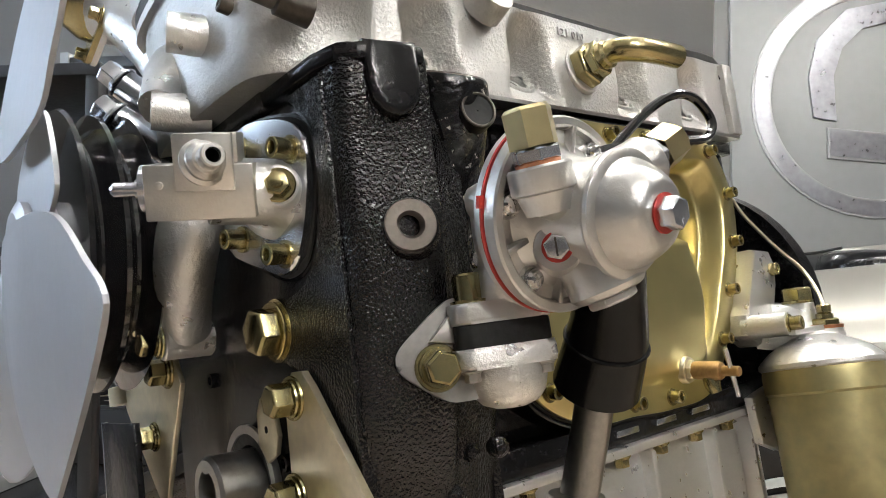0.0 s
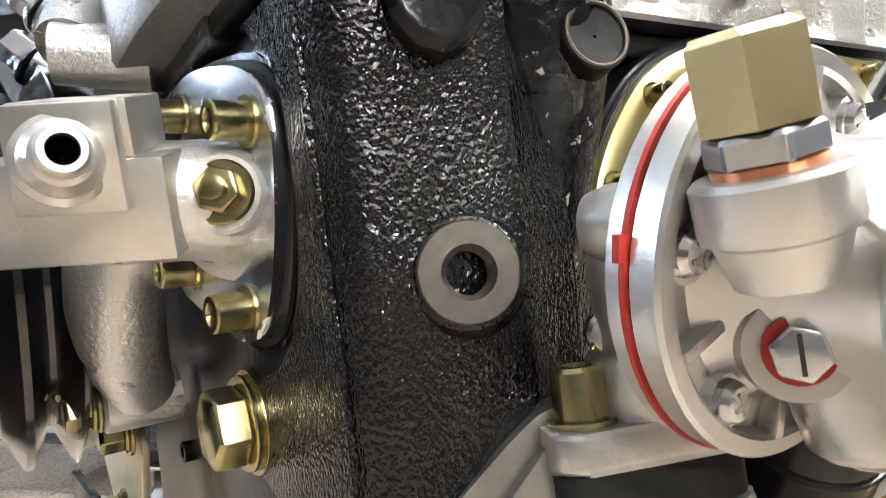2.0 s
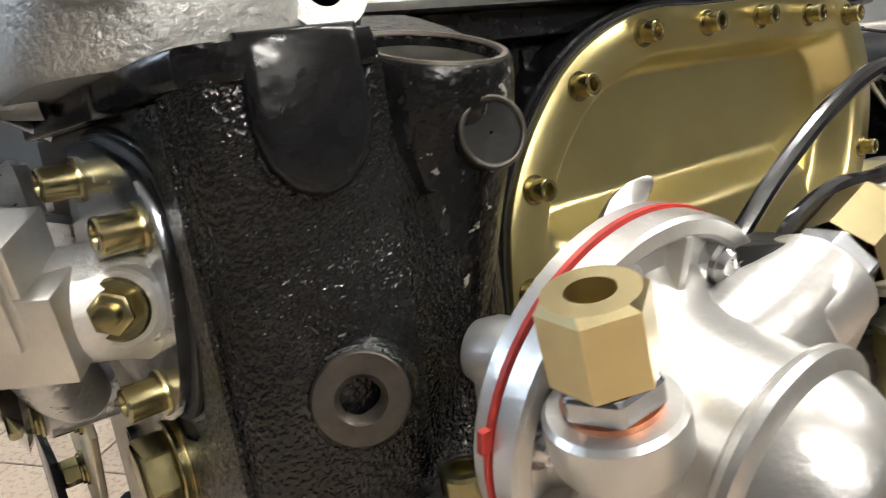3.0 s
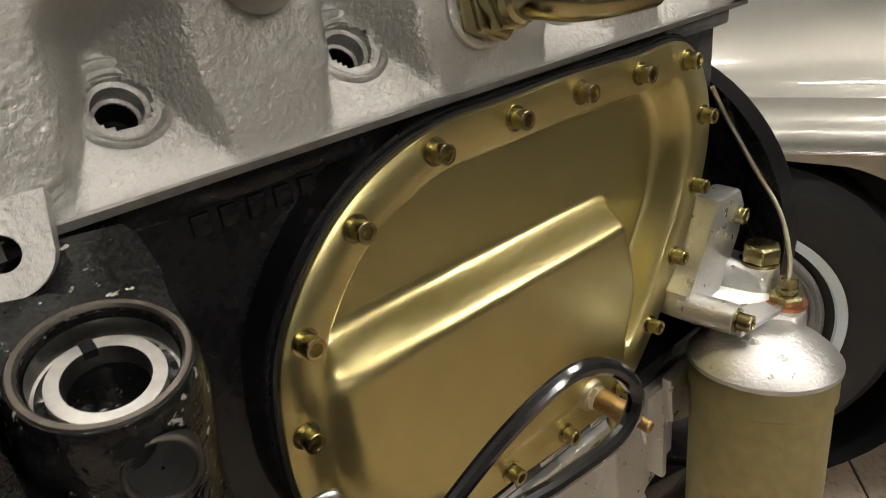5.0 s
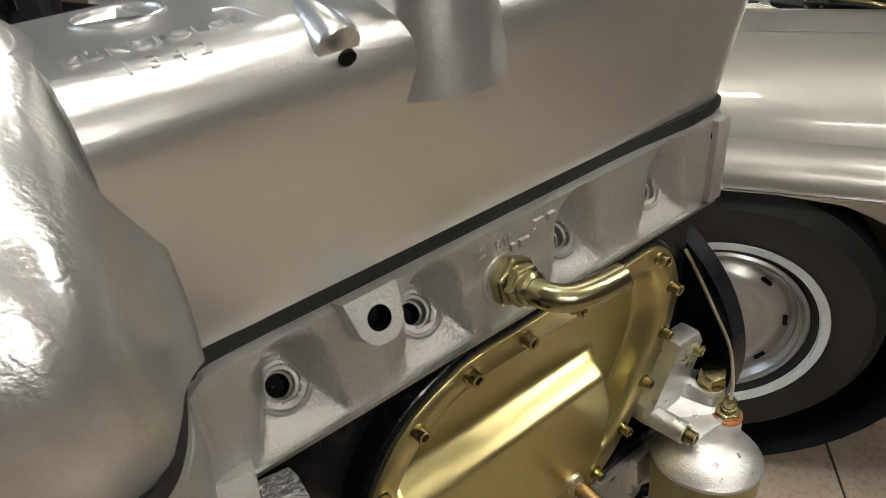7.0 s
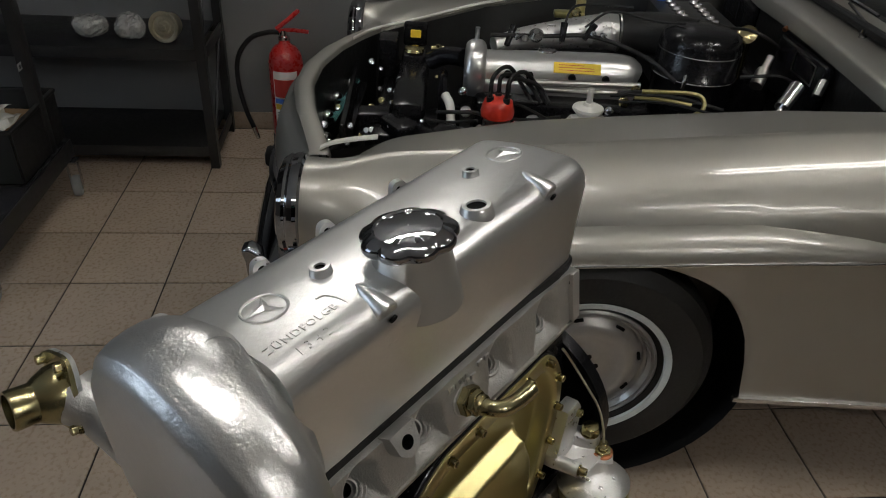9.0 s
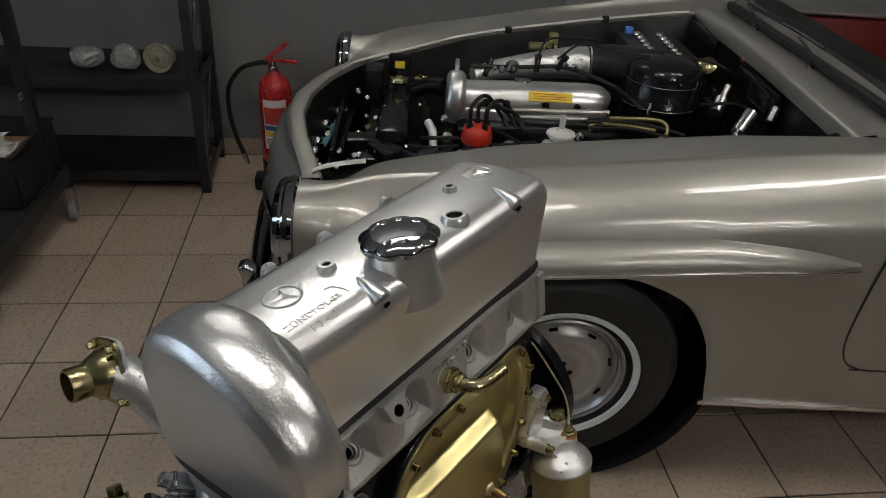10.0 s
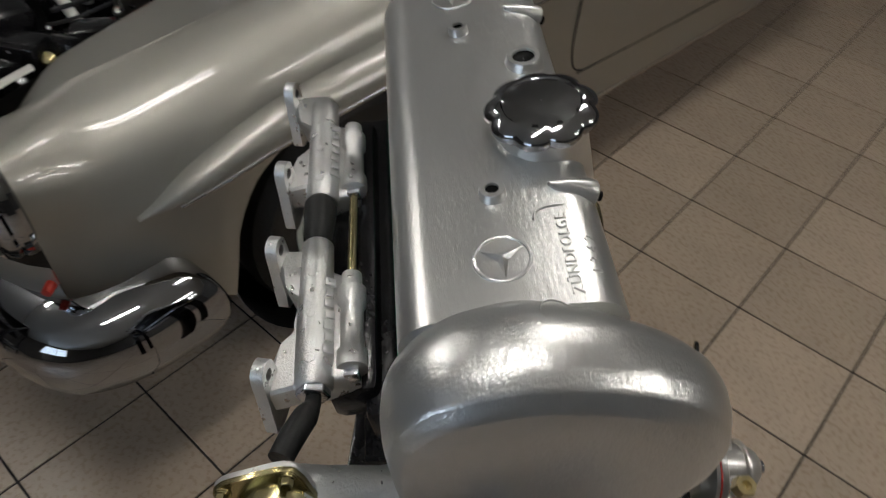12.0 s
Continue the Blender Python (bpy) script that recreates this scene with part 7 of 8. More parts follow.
# engine with silver valve cover
cov = bay_part("bay_engine_cover", COVER, "silver valve cover of the installed engine", (hose, [(-0.29, 0.815, 0.842), (-0.1, 0.82, 0.846), (0.10, 0.83, 0.848), (0.15, 0.835, 0.842), (0.17, 0.836, 0.83)], 0.06, 6, 28, True, [0.060, 0.061, 0.061, 0.058, 0.040]), (block, (-0.30, 0.745, 0.785), (0.165, 0.90, 0.835), Matrix(), 0.010), sharp=60)
bay_part("cover_dome", COVER, "rounded chain hood of the installed engine", (prism, [(x * 1.0, y) for x, y in [(0.085 * math.cos(a) * 1.0, 0.075 * math.sin(a)) for a in [2 * math.pi * k / 32 for k in range(32)]]], 0, 0.062, basis((-0.285, 0.79, 0.855), (-1, 0, 0), (0, 0, 1)), 0.024, 4), (rod, (-0.315, 0.83, 0.925), (-0.315, 0.83, 0.965), 0.007), sharp=60)
bay_part("cover_plug", DULLCHROME, "oil filler cap of the installed engine", (lathe, [(0.030, 0), (0.032, 0.012), (0.026, 0.024), (0.001, 0.026)], Matrix.Translation((-0.10, 0.835, 0.886)), 24))
for u in (-0.22, -0.155, -0.03, 0.07):
    bay_part("cover_nut", HOLE, "dark cover fastening", (rod, (u, 0.752, 0.858), (u, 0.742, 0.856), 0.011))
bay_part("sticker", YELLOWTAG, "yellow sticker with faint red lines", (block, (-0.070, -0.0005, -0.017), (0.070, 0.0015, 0.017), Matrix.Translation((-0.015, 0.767, 0.880)) @ Matrix.Rotation(-0.75, 4, "X"), 0.0008))
for k in range(3):
    bay_part("sticker_line", LABELRED, "", (block, (-0.055, -0.0016, 0.008 - 0.008 * k), (0.050 - 0.03 * (k == 0), -0.0004, 0.0095 - 0.008 * k), Matrix.Translation((-0.015, 0.767, 0.880)) @ Matrix.Rotation(-0.75, 4, "X")))
bay_part("engine_side", BLACKSM, "black side of the installed engine", (block, (-0.31, 0.66, 0.52), (0.20, 0.94, 0.80), Matrix(), 0.012), (block, (-0.20, 0.62, 0.62), (0.10, 0.70, 0.76), Matrix(), 0.015))
bay_part("fuel_rail", STEEL, "dark rail along the cover", (rod, (-0.16, 0.725, 0.845), (0.17, 0.735, 0.850), 0.010), (rod, (-0.14, 0.715, 0.828), (0.16, 0.722, 0.830), 0.008))
# intake pipe and hose to the air filter
bay_part("intake_pipe", CAST, "silver intake pipe", (hose, [(-0.26, 0.90, 0.895), (-0.16, 0.95, 0.905), (-0.02, 0.99, 0.915), (0.09, 1.01, 0.922), (0.14, 1.01, 0.922)], 0.05, 8, 24, True, [0.022, 0.034, 0.046, 0.055, 0.056]), sharp=60)
bay_part("pipe_clamp", STEEL, "clamp ring on the intake hose", (torus, 0.056, 0.004, basis((0.142, 1.01, 0.922), (1, 0, 0)), 32, 6))
bay_part("intake_hose", RUBBER, "thick black hose to the air filter", (hose, [(0.14, 1.01, 0.922), (0.20, 1.005, 0.928), (0.28, 0.98, 0.93), (0.36, 0.93, 0.93)], 0.06, 8, 24, True, [0.057, 0.063, 0.068, 0.07]))
AF = Matrix.Translation((0.36, 0.86, 0.0))
bay_part("air_filter", BLACKSM, "black drum air filter", (lathe, [(0.118, 0.72), (0.122, 0.76), (0.122, 0.850), (0.127, 0.856), (0.127, 0.868), (0.121, 0.874), (0.121, 0.955), (0.112, 0.982), (0.085, 0.995), (0.02, 1.0), (0.001, 1.0)], AF, 48), sharp=50)
for z, r in ((0.862, 0.128), (0.935, 0.122)):
    bay_part("filter_ring", DULLCHROME, "bright band on the filter", (torus, r, 0.0022, AF @ Matrix.Translation((0, 0, z)), 48, 6))
bay_part("clip", DULLCHROME, "bright spring clip on the filter", (hose, [(0.30, 0.745, 0.885), (0.297, 0.735, 0.872), (0.297, 0.736, 0.845), (0.300, 0.742, 0.83)], 0.006, 5, 8))
# throttle rods, banjo fittings and cables over the cover
for pts, r in (([(-0.27, 0.895, 0.925), (-0.10, 0.915, 0.925), (0.05, 0.92, 0.93), (0.20, 0.85, 0.90), (0.28, 0.76, 0.86)], 0.007), ([(0.02, 0.93, 0.955), (0.10, 0.96, 1.0), (0.22, 0.92, 0.99), (0.30, 0.85, 1.005)], 0.004), ([(-0.05, 0.92, 0.93), (-0.02, 1.0, 0.985), (0.04, 1.06, 0.99), (0.18, 1.02, 1.0)], 0.004), ([(0.06, 0.62, 0.86), (0.14, 0.60, 0.875), (0.24, 0.58, 0.88), (0.36, 0.56, 0.86)], 0.005), ([(0.08, 0.60, 0.85), (0.2, 0.56, 0.87), (0.34, 0.52, 0.86)], 0.004), ([(0.10, 0.70, 0.84), (0.2, 0.66, 0.86), (0.3, 0.62, 0.85)], 0.006), ([(-0.42, 0.62, 0.78), (-0.36, 0.58, 0.80), (-0.30, 0.60, 0.79), (-0.26, 0.56, 0.76)], 0.006), ([(0.45, 0.72, 0.90), (0.52, 0.66, 0.93), (0.60, 0.70, 0.90), (0.66, 0.78, 0.88)], 0.005), ([(0.44, 1.0, 0.96), (0.52, 0.92, 0.98), (0.6, 0.9, 0.95), (0.66, 0.95, 0.9)], 0.005)):
    bay_part("cable", RUBBER, "thin black cable", (hose, pts, r, 6, 8))
for u, v, z, r, mt in ((-0.13, 0.905, 0.925, 0.022, DULLCHROME), (0.045, 0.915, 0.94, 0.009, PLATED), (0.075, 0.915, 0.935, 0.010, PLATED), (0.10, 0.935, 0.93, 0.024, CAST), (-0.19, 0.90, 0.92, 0.009, PLATED), (-0.165, 0.905, 0.915, 0.012, STEEL), (0.02, 1.13, 0.94, 0.018, BRASS), (0.10, 1.10, 0.95, 0.008, PLATED), (0.13, 1.12, 0.94, 0.012, PLATED), (0.15, 0.70, 0.85, 0.012, BRASS), (0.21, 0.64, 0.86, 0.013, BRASS), (0.10, 0.62, 0.84, 0.016, BRASS), (0.06, 0.60, 0.82, 0.012, PLATED)):
    bay_part("union", mt, "small metal union in the bay", (lathe, [(r, 0), (r * 1.05, r * 0.5), (r * 0.7, r * 0.9), (r * 0.4, r * 1.2)], basis((u, v, z), (rnd.uniform(-0.3, 0.3), -0.6, 0.8)), 16))
for a, b in (((-0.22, 0.885, 0.90), (-0.20, 0.93, 0.945)), ((-0.05, 0.905, 0.915), (-0.045, 0.93, 0.965)), ((0.02, 0.92, 0.92), (0.05, 0.935, 0.965))):
    bay_part("lever", BLACKSM, "dark linkage lever", (rod, a, b, 0.009, 0.012, 10))
bay_part("gold_bracket", GOLD, "yellow passivated bracket", (block, (-0.05, 1.12, 0.925), (0.05, 1.16, 0.945), Matrix(), 0.004), (block, (0.02, 1.13, 0.93), (0.05, 1.16, 0.985), Matrix(), 0.004))
bay_part("fuel_pipe", GOLD, "yellow passivated fuel pipe", (hose, [(0.14, 0.60, 0.885), (0.26, 0.585, 0.893), (0.30, 0.575, 0.885), (0.305, 0.56, 0.86), (0.28, 0.55, 0.845)], 0.006, 6, 10), (hose, [(0.12, 0.59, 0.87), (0.2, 0.57, 0.875), (0.27, 0.56, 0.87)], 0.005, 5, 8))
# distributor with leads
dist = bay_part("distributor", REDPLASTIC, "red distributor cap with black leads", (lathe, [(0.046, 0), (0.048, 0.014), (0.044, 0.03), (0.040, 0.045), (0.030, 0.052), (0.001, 0.054)], Matrix.Translation((-0.252, 0.598, 0.79)), 28))
bay_part("distributor_body", STEEL, "steel distributor body", (rod, (-0.252, 0.598, 0.66), (-0.252, 0.598, 0.79), 0.034, 0.040))
for k, (du, dv) in enumerate(((-0.025, -0.015), (0.020, -0.022), (0.0, 0.02), (0.026, 0.014))):
    tip = (-0.252 + du, 0.598 + dv, 0.85)
    bay_part("lead_boot", RUBBER, "black plug lead", (rod, (tip[0], tip[1], 0.832), tip, 0.010), (hose, [tip, (tip[0] + 0.005, tip[1] + 0.01, 0.905 - 0.006 * k), (tip[0] + 0.05, 0.66, 0.91 - 0.012 * k), (tip[0] + 0.10, 0.70, 0.84), (tip[0] + 0.13, 0.68, 0.80)], 0.006, 6, 8))
# white reservoir with a stepped body and pale neck
res = bay_part("washer_reservoir", WHITEPLASTIC, "white plastic reservoir", (prism, [(-0.09, 0.70), (-0.035, 0.78), (0.05, 0.79), (0.065, 0.78), (0.06, 0.66), (-0.09, 0.66)], 0.60, 0.69, Matrix(((1, 0, 0, 0), (0, 0, 1, 0), (0, 1, 0, 0), (0, 0, 0, 1))), 0.012, 3), (lathe, [(0.03, 0.78), (0.046, 0.800), (0.044, 0.806), (0.018, 0.812), (0.014, 0.82)], Matrix.Translation((0.014, 0.66, 0)), 24))
bay_part("reservoir_neck", SEALRUB, "pale neck of the reservoir", (rod, (0.014, 0.66, 0.815), (0.014, 0.66, 0.862), 0.009))
bay_part("reservoir_strap", BLACKSM, "black strap over the reservoir", (block, (-0.018, 0.594, 0.70), (-0.006, 0.70, 0.80), Matrix.Rotation(0.1, 4, "Y"), 0.002))
# white kinked hose and bright bits by the radiator
bay_part("white_hose", WHITEPLASTIC, "white kinked hose", (hose, [(-0.40, 0.70, 0.80), (-0.385, 0.66, 0.785), (-0.38, 0.62, 0.75), (-0.37, 0.57, 0.72)], 0.013, 6, 12))
for u, v, z, r, mt in ((-0.60, 0.55, 0.74, 0.013, PLATED), (-0.57, 0.56, 0.75, 0.010, BRASS), (-0.56, 0.48, 0.72, 0.014, PLATED), (-0.64, 0.48, 0.70, 0.010, PLATED), (-0.49, 0.49, 0.74, 0.020, BRASS), (-0.54, 0.80, 0.80, 0.010, PLATED), (-0.34, 0.63, 0.78, 0.016, CAST), (-0.35, 0.66, 0.83, 0.012, PLATED), (-0.20, 0.56, 0.78, 0.012, PLATED), (-0.15, 0.60, 0.77, 0.022, CAST), (-0.30, 0.56, 0.76, 0.013, STEEL)):
    bay_part("fitting", mt, "small bright fitting in the bay", (lathe, [(r, 0), (r, r * 0.6), (r * 0.75, r * 0.9), (r * 0.3, r)], basis((u, v, z), (rnd.uniform(-0.5, 0.3), -0.6, 0.7)), 14))
bay_part("fan_shroud", BLACKSM, "black fan and belt guard ahead of the engine", (lathe, [(0.14, 0), (0.15, 0.012), (0.14, 0.024), (0.05, 0.03), (0.04, 0.07)], basis((-0.42, 0.82, 0.68), (1, 0, 0)), 32), (hose, [(-0.45, 0.93, 0.82), (-0.40, 0.90, 0.85), (-0.35, 0.86, 0.86)], 0.028, 6, 14))
# rear of the bay: battery, regulator, can, plates on the firewall
bat = bay_part("battery", BAYDARK, "black battery with two rows of pale caps", (block, (0.33, 1.06, 0.70), (0.56, 1.42, 0.935), Matrix(), 0.01))
for i in range(2):
    for k in range(6):
        g = bmesh.new()
        lathe(g, [(0.016, 0), (0.017, 0.006), (0.013, 0.014), (0.001, 0.016)], Matrix.Translation((0.395 + 0.09 * i, 1.12 + 0.05 * k, 0.935)), 14)
        part("battery_cap", g, DULLCHROME, bay)
bay_part("battery_terminal", LABELBLUE, "blue battery terminal", (block, (0.355, 1.385, 0.935), (0.385, 1.41, 0.96), Matrix(), 0.004))
bay_part("brass_disc", BRASS, "brass disc on a bracket", (lathe, [(0.030, 0), (0.032, 0.006), (0.020, 0.012), (0.001, 0.013)], basis((0.545, 0.985, 0.945), (-0.4, -0.6, 0.6)), 24), (rod, (0.56, 1.0, 0.80), (0.548, 0.99, 0.94), 0.012))
bay_part("solenoid", STEEL, "small steel solenoid", (rod, (0.51, 0.74, 0.87), (0.535, 0.775, 0.905), 0.020), (rod, (0.535, 0.775, 0.905), (0.555, 0.80, 0.94), 0.011))
bay_part("silver_can", DULLCHROME, "short silver can", (rod, (0.485, 0.50, 0.90), (0.53, 0.545, 0.945), 0.020), (rod, (0.47, 0.485, 0.885), (0.485, 0.50, 0.90), 0.009))
for lo, hi in (((0.628, 0.62, 0.80), (0.662, 0.94, 0.975)), ((0.64, 1.20, 0.82), (0.662, 1.50, 0.985)), ((0.56, 0.95, 0.62), (0.662, 1.15, 0.83))):
    bay_part("relay_box", BLACKSM, "dark box on the firewall", (block, lo, hi, Matrix(), 0.012))
for y0, y1, z0, z1 in ((0.66, 0.80, 0.905, 0.965), (1.34, 1.45, 0.90, 0.96)):
    g = bmesh.new()
    x = 0.625 if y0 < 1 else 0.637
    for lo, hi in (((x - 0.002, y0, z0), (x, y1, z0 + 0.004)), ((x - 0.002, y0, z1 - 0.004), (x, y1, z1)), ((x - 0.002, y0, z0 + 0.004), (x, y0 + 0.004, z1 - 0.004)), ((x - 0.002, y1 - 0.004, z0 + 0.004), (x, y1, z1 - 0.004))):
        block(g, lo, hi)
    part("plate_frame", g, STEEL if y0 < 1 else DARKPLATE, bay, "thin bright frame of a data plate")
bay_part("chrome_hook", DULLCHROME, "small chrome fitting on the firewall", (rod, (0.62, 0.60, 0.90), (0.64, 0.625, 0.935), 0.014))
bay_part("copper_stud", COPPER, "small copper stud", (rod, (0.63, 0.93, 0.985), (0.64, 0.935, 0.99), 0.008))
for k in range(26):
    u, v = rnd.uniform(-0.62, 0.60), rnd.uniform(0.42, 0.62)
    if abs(u - 0.0) < 0.1 or abs(u + 0.25) < 0.06:
        continue
    r = rnd.uniform(0.014, 0.035)
    bay_part("bay_fitting", BLACKSM if k % 3 else RUBBER, "dark auxiliary part in the bay", (block, (-r * 1.6, -r, -r), (r * 1.6, r, r), Matrix.Translation((u, v, rnd.uniform(0.66, 0.76))) @ Matrix.Rotation(rnd.uniform(0, 3), 4, "Z") @ Matrix.Rotation(rnd.uniform(-0.4, 0.4), 4, "X"), r * 0.3))
for k in range(14):
    p = Vector((rnd.uniform(-0.5, 0.5), rnd.uniform(0.42, 0.62), rnd.uniform(0.72, 0.80)))
    pts = [p]
    for j in range(3):
        pts.append(pts[-1] + Vector((rnd.uniform(-0.10, 0.14), rnd.uniform(-0.05, 0.07), rnd.uniform(-0.03, 0.03))))
    bay_part("wire", RUBBER, "thin black wire", (hose, [tuple(q) for q in pts], 0.0045, 5, 7))

# ======== the workshop ========
T = 0.33
bm = bmesh.new()
block(bm, (-7.5, -5.2, -0.12), (1.0, 3.6, -0.0035))
floor = tagged(finish("floor", bm, GROUT), "beige square floor tiles with dark joints", "floor", kind="structure")


def tile_bm(bm, m=Matrix()):
    block(bm, (-T / 2 + 0.003, -T / 2 + 0.003, -0.006), (T / 2 - 0.003, T / 2 - 0.003, 0.0), m, bev=0.0008, seg=1)


bm = bmesh.new()
NEAR_X, NEAR_Y = range(-10, 3), range(-11, 6)
for i in range(-22, 3):
    for j in range(-15, 11):
        if not (i in NEAR_X and j in NEAR_Y):
            tile_bm(bm, Matrix.Translation(((i + 0.5) * T, (j + 0.5) * T, 0)))
tagged(finish("far_tile", bm, TILE, floor), kind="stuff")
bm = bmesh.new()
block(bm, (0.999, -5.2, -0.1), (1.12, 3.6, 3.1))
tagged(finish("wall_east", bm, WALLPAINT), "plain grey painted workshop wall", "wall", kind="structure")
bm = bmesh.new()
block(bm, (-7.5, 3.6, -0.1), (1.12, 3.72, 1.30))
block(bm, (-7.5, 3.6, 2.85), (1.12, 3.72, 3.1))
block(bm, (-7.5, 3.6, 1.30), (-3.4, 3.72, 2.85))
block(bm, (-1.0, 3.6, 1.30), (1.12, 3.72, 2.85))
tagged(finish("wall_north", bm, GREYWALL), "plain light grey painted wall", "wall", kind="structure")
bm = bmesh.new()
block(bm, (-7.5, -5.32, -0.1), (1.12, -5.2, 3.1))
tagged(finish("wall_south", bm, GREYWALL), "plain light grey painted wall", "wall", kind="structure")
bm = bmesh.new()
block(bm, (-7.62, -5.32, -0.1), (-7.5, 3.72, 3.1))
tagged(finish("wall_west", bm, GREYWALL), "plain light grey painted wall", "wall", kind="structure")
bm = bmesh.new()
block(bm, (-7.62, -5.32, 3.1), (1.12, 3.72, 3.22))
tagged(finish("ceiling", bm, CEILING), "plain white ceiling", "ceiling", kind="structure")
win = root("window_1", "wide white framed window with overcast daylight", "window", kind="structure")
g = bmesh.new()
for lo, hi in (((-3.4, 3.62, 1.30), (-1.0, 3.70, 1.36)), ((-3.4, 3.62, 2.79), (-1.0, 3.70, 2.85)), ((-3.4, 3.62, 1.36), (-3.34, 3.70, 2.79)), ((-1.06, 3.62, 1.36), (-1.0, 3.70, 2.79)), ((-2.23, 3.62, 1.36), (-2.17, 3.70, 2.79))):
    block(g, lo, hi, bev=0.004)
part("window_frame", g, WHITEPAINT, win)
for x0, x1 in ((-3.34, -2.23), (-2.17, -1.06)):
    g = bmesh.new()
    block(g, (x0, 3.655, 1.36), (x1, 3.661, 2.79))
    pn_ = part("pane", g, PANE, win)
    pn_.visible_shadow = False
g = bmesh.new()
block(g, (-4.2, 4.20, 0.2), (-0.2, 4.22, 3.6))
tagged(finish("backdrop", g, SKYGLOW), "pale overcast sky outside the window", "sky", kind="structure")
# skirting tiles
sk = root("baseboard", "beige skirting tiles along the grey wall", "baseboard", kind="structure")
g = bmesh.new()
block(g, (-0.006, -T / 2 + 0.0015, 0), (0, T / 2 - 0.0015, 0.09), bev=0.001, seg=1)
st = part("skirting_tile", g, TILE, sk)
st.matrix_local = Matrix.Translation((0.999, -1.5 * T, 0.0))
for k in range(-8, 8):
    if k != -2:
        again(st, Matrix.Translation((0.999, (k + 0.5) * T, 0)))

# fluorescent fixtures
LAMPS = [(-1.75, -0.62), (-1.5, -2.5), (-3.9, -2.2), (-5.2, -2.9)]


def ceiling_light(x, y):
    r = root("ceiling_light", "white twin tube fluorescent ceiling fixture", "lamp", "ceiling fixtures", Matrix.Translation((x, y, 3.1)))
    g = bmesh.new()
    block(g, (-0.09, -0.62, -0.06), (0.09, 0.62, 0.0), bev=0.008)
    part("housing", g, WHITEPAINT, r)
    for s in (-0.05, 0.05):
        g = bmesh.new()
        rod(g, (s, -0.59, -0.078), (s, 0.59, -0.078), 0.014, seg=12)
        part("tube", g, TUBE, r, "lit fluorescent tube")
    return r


first = ceiling_light(*LAMPS[0])
for x, y in LAMPS[1:]:
    copy_thing(first, Matrix.Translation((x, y, 3.1)))
wl = root("wall_light", "white twin tube fluorescent strip high by the wall", "lamp", "", Matrix.Translation((0.72, -0.35, 3.1)))
g = bmesh.new()
block(g, (-0.07, -0.55, -0.05), (0.07, 0.55, 0.0), bev=0.006)
part("housing", g, WHITEPAINT, wl)
for s in (-0.035, 0.035):
    g = bmesh.new()
    rod(g, (s, -0.52, -0.066), (s, 0.52, -0.066), 0.014, seg=12)
    part("tube", g, TUBE, wl, "lit fluorescent tube")

# ---- wall sign: grey panel with a ring and a stepped letter shape, plain ----
sign = root("wall_sign", "grey wall sign with a brushed metal ring emblem", "sign")
g = bmesh.new()
block(g, (0.965, -4.1, 0.55), (0.999, -1.765, 3.0), bev=0.004)
part("panel", g, SIGNGREY, sign)
cy, cz = -2.414, 1.75
sm = basis((0.965, cy, cz), (-1, 0, 0), (0, 0, 1))
g = bmesh.new()
lathe(g, [(0.560, 0.0), (0.560, 0.010), (0.472, 0.010), (0.472, 0.0)], sm, 96, cap=False)
part("ring", g, SIGNEDGE, sign)
g = bmesh.new()
lathe(g, [(0.550, 0.009), (0.550, 0.014), (0.482, 0.014), (0.482, 0.009)], sm, 96, cap=False)
part("ring_face", g, SIGNMETAL, sign)
def flat_shape(name, pts, d0, d1, material):
    """A flat piece of the emblem: pts are (y, z) on the panel."""
    g = bmesh.new()
    prism(g, [(p[1] - cz, -(p[0] - cy)) for p in pts], d0, d1, sm)
    part(name, g, material, sign)


flat_shape("stem", [(-2.130, 2.150), (-2.200, 2.195), (-2.330, 2.195), (-2.330, 2.120), (-2.322, 2.120), (-2.322, 1.572), (-2.640, 1.612), (-2.640, 1.470), (-2.190, 1.422), (-2.196, 2.130), (-2.140, 2.105)], 0.0, 0.012, SIGNEDGE)
flat_shape("stem_face", [(-2.200, 2.185), (-2.312, 2.185), (-2.312, 1.560), (-2.630, 1.602), (-2.630, 1.480), (-2.196, 1.434)], 0.0122, 0.016, SIGNMETAL)
flat_shape("bow", [(-2.345, 2.195), (-2.55, 2.16), (-2.68, 2.02), (-2.72, 1.85), (-2.70, 1.66), (-2.60, 1.64), (-2.61, 1.85), (-2.57, 1.98), (-2.48, 2.07), (-2.345, 2.10)], 0.0, 0.014, SIGNMETAL)

# floor tiles near the camera
g = bmesh.new()
tile_bm(g)
first_tile = part("tile", g, TILE, floor)
first_tile.matrix_local = Matrix.Translation((0.5 * T, 0.5 * T, 0))
for i in NEAR_X:
    for j in NEAR_Y:
        if (i, j) != (0, 0):
            again(first_tile, Matrix.Translation(((i + 0.5) * T, (j + 0.5) * T, 0)))
# ======== shelf, trolley and extinguisher by the grey wall ========
shelf = root("metal_shelf", "dark grey steel shelf rack with parts on it", "shelf", m=Matrix.Translation((0.57, -0.02, 0)))
L, D, H = 1.34, 0.40, 1.95


